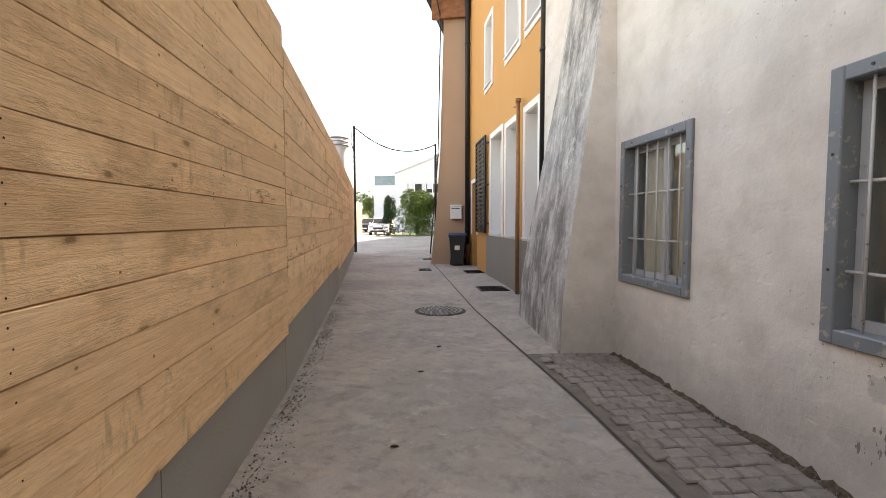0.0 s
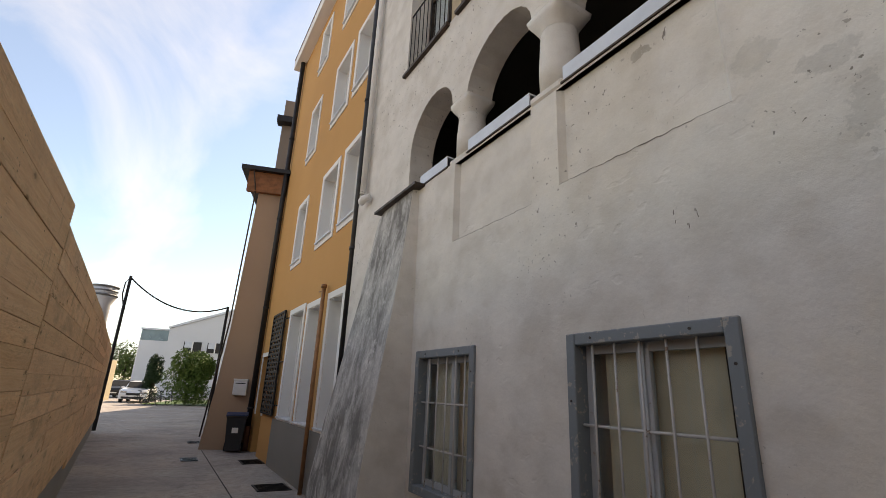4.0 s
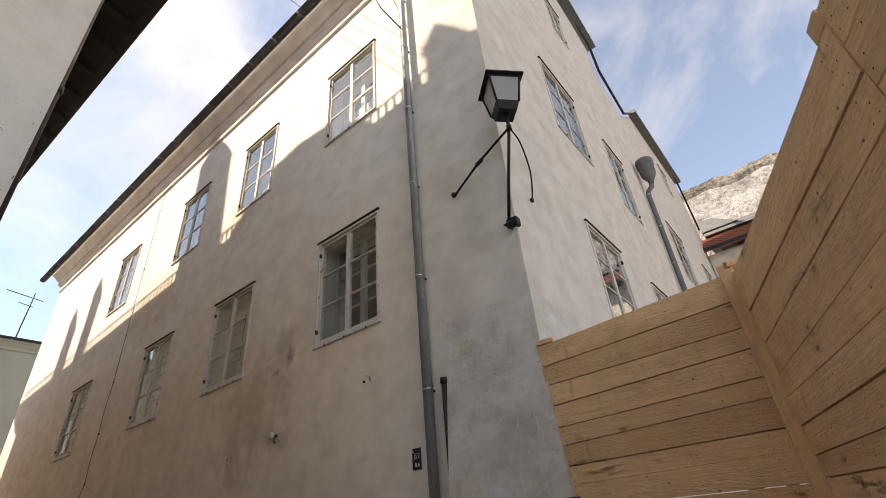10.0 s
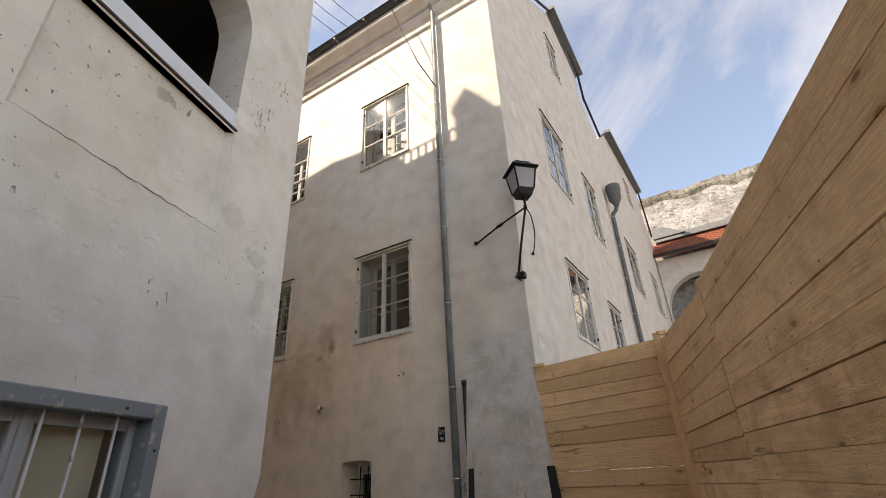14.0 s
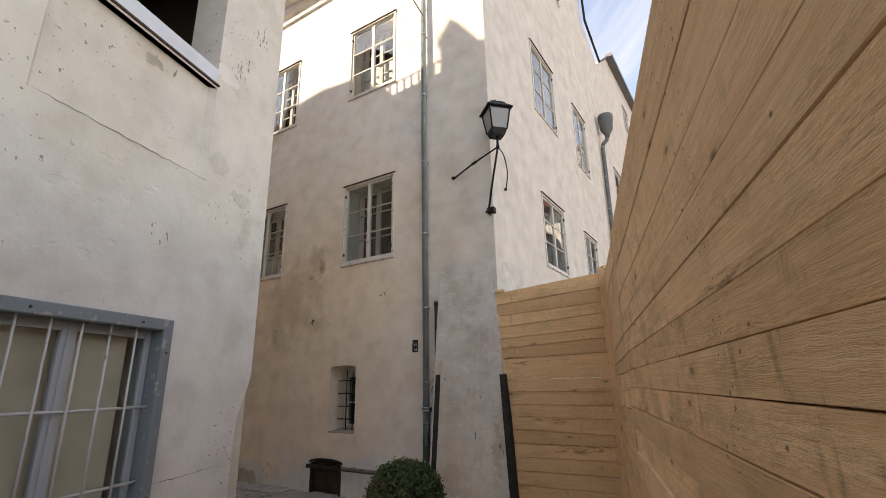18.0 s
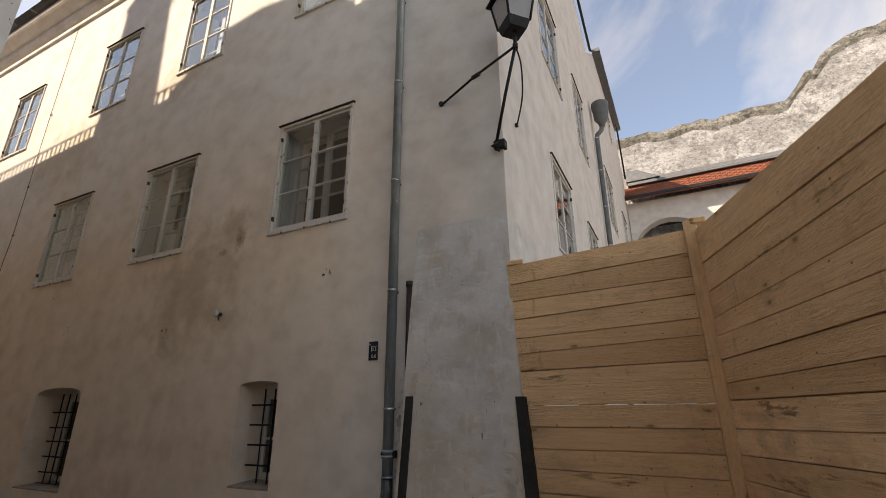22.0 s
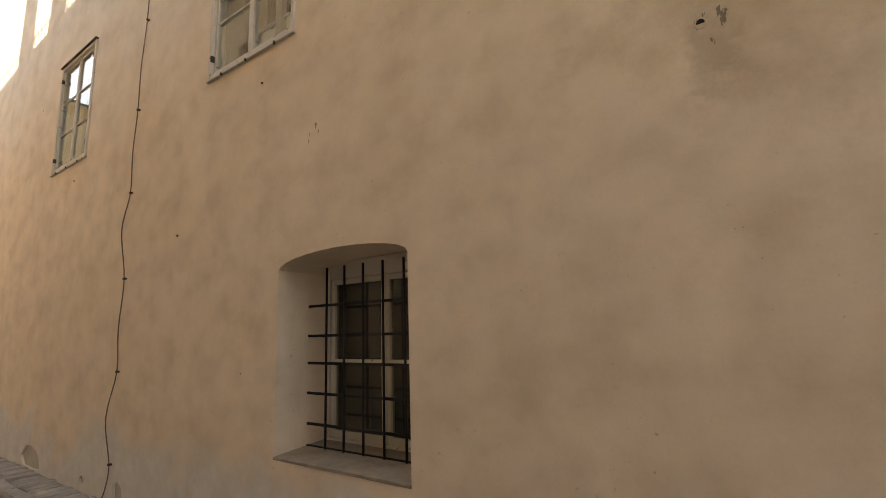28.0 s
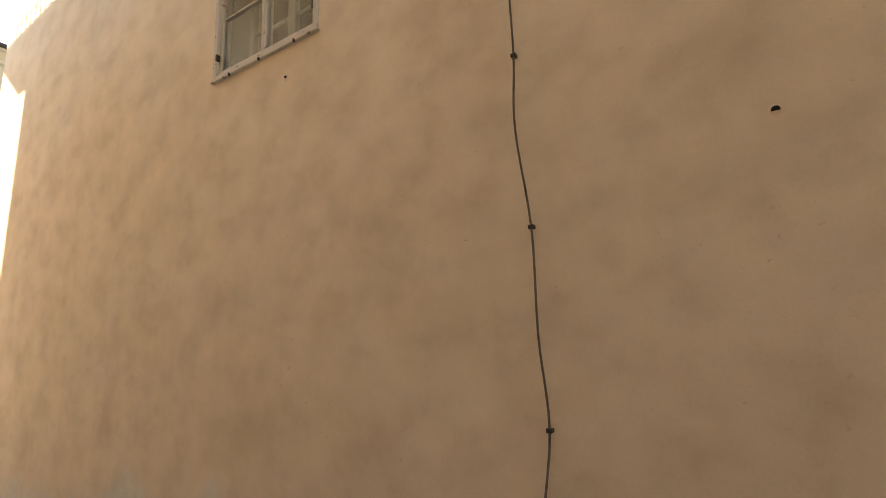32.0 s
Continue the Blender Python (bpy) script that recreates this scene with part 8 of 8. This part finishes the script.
# lane: rows of kerb slabs at the wall foot and joined cobbles
lane = thing("lane_paving", "cobbled lane with a slab gutter along the wall", "paving", kind="structure")
part("bed", box(0.9, 14, 0.35, 3.15, 0.001, 0.004), plain("lane_mortar", (0.30, 0.275, 0.25), 0.95, vary=0.4, scale=9, bump=0.4), lane)
slab_kinds = [sett_mesh(k + 20, M_KERB) for k in range(4)]
x = 0.8
while x < 13.5:
    l = rs.uniform(0.45, 0.85)
    ob = new("kerb_slab", rs.choice(slab_kinds))
    ob.parent = lane
    ob.matrix_basis = Matrix.Translation((x + l / 2, 0.37 + rs.uniform(-0.006, 0.006), 0.0)) @ Matrix.Rotation(rs.uniform(-0.01, 0.01), 4, "Z") @ Matrix.Diagonal((l * 0.985, 0.13, 0.040 + rs.uniform(0, 0.008), 1))
    x += l
x = 0.8
while x < 13.5:
    l = rs.uniform(0.09, 0.15)
    ob = new("sett", rs.choice(slab_kinds))
    ob.parent = lane
    ob.matrix_basis = Matrix.Translation((x + l / 2, 0.155, 0.0)) @ Matrix.Rotation(rs.uniform(-0.05, 0.05), 4, "Z") @ Matrix.Diagonal((l * 0.93, rs.uniform(0.25, 0.29), 0.026 + rs.uniform(0, 0.014), 1))
    x += l
bm_v, bm_f = [], []
y = 0.52
while y < 3.1:
    d = rs.uniform(0.10, 0.13)
    x = 0.9
    while x < 13.8:
        l = rs.uniform(0.11, 0.17)
        h = 0.02 + rs.uniform(0, 0.012)
        i = len(bm_v)
        for z, s in ((0.0, 0.47), (h * 0.6, 0.46), (h, 0.36)):
            bm_v += [(x + sx * l * s, y + sy * d * s, z) for sx, sy in ((-1, -1), (1, -1), (1, 1), (-1, 1))]
        for k in (0, 4):
            bm_f += [(i + k + j, i + k + (j + 1) % 4, i + k + 4 + (j + 1) % 4, i + k + 4 + j) for j in range(4)]
        bm_f.append((i + 8, i + 9, i + 10, i + 11))
        x += l + rs.uniform(0.0, 0.012)
    y += d
me = bpy.data.meshes.new("cobbles")
me.from_pydata(bm_v, [], bm_f)
me.materials.append(stone("lane_cobble", (0.27, 0.245, 0.22), (0.37, 0.34, 0.31), 14))
ob = new("cobbles", me)
ob.parent = lane
tagged(ob, kind="stuff")
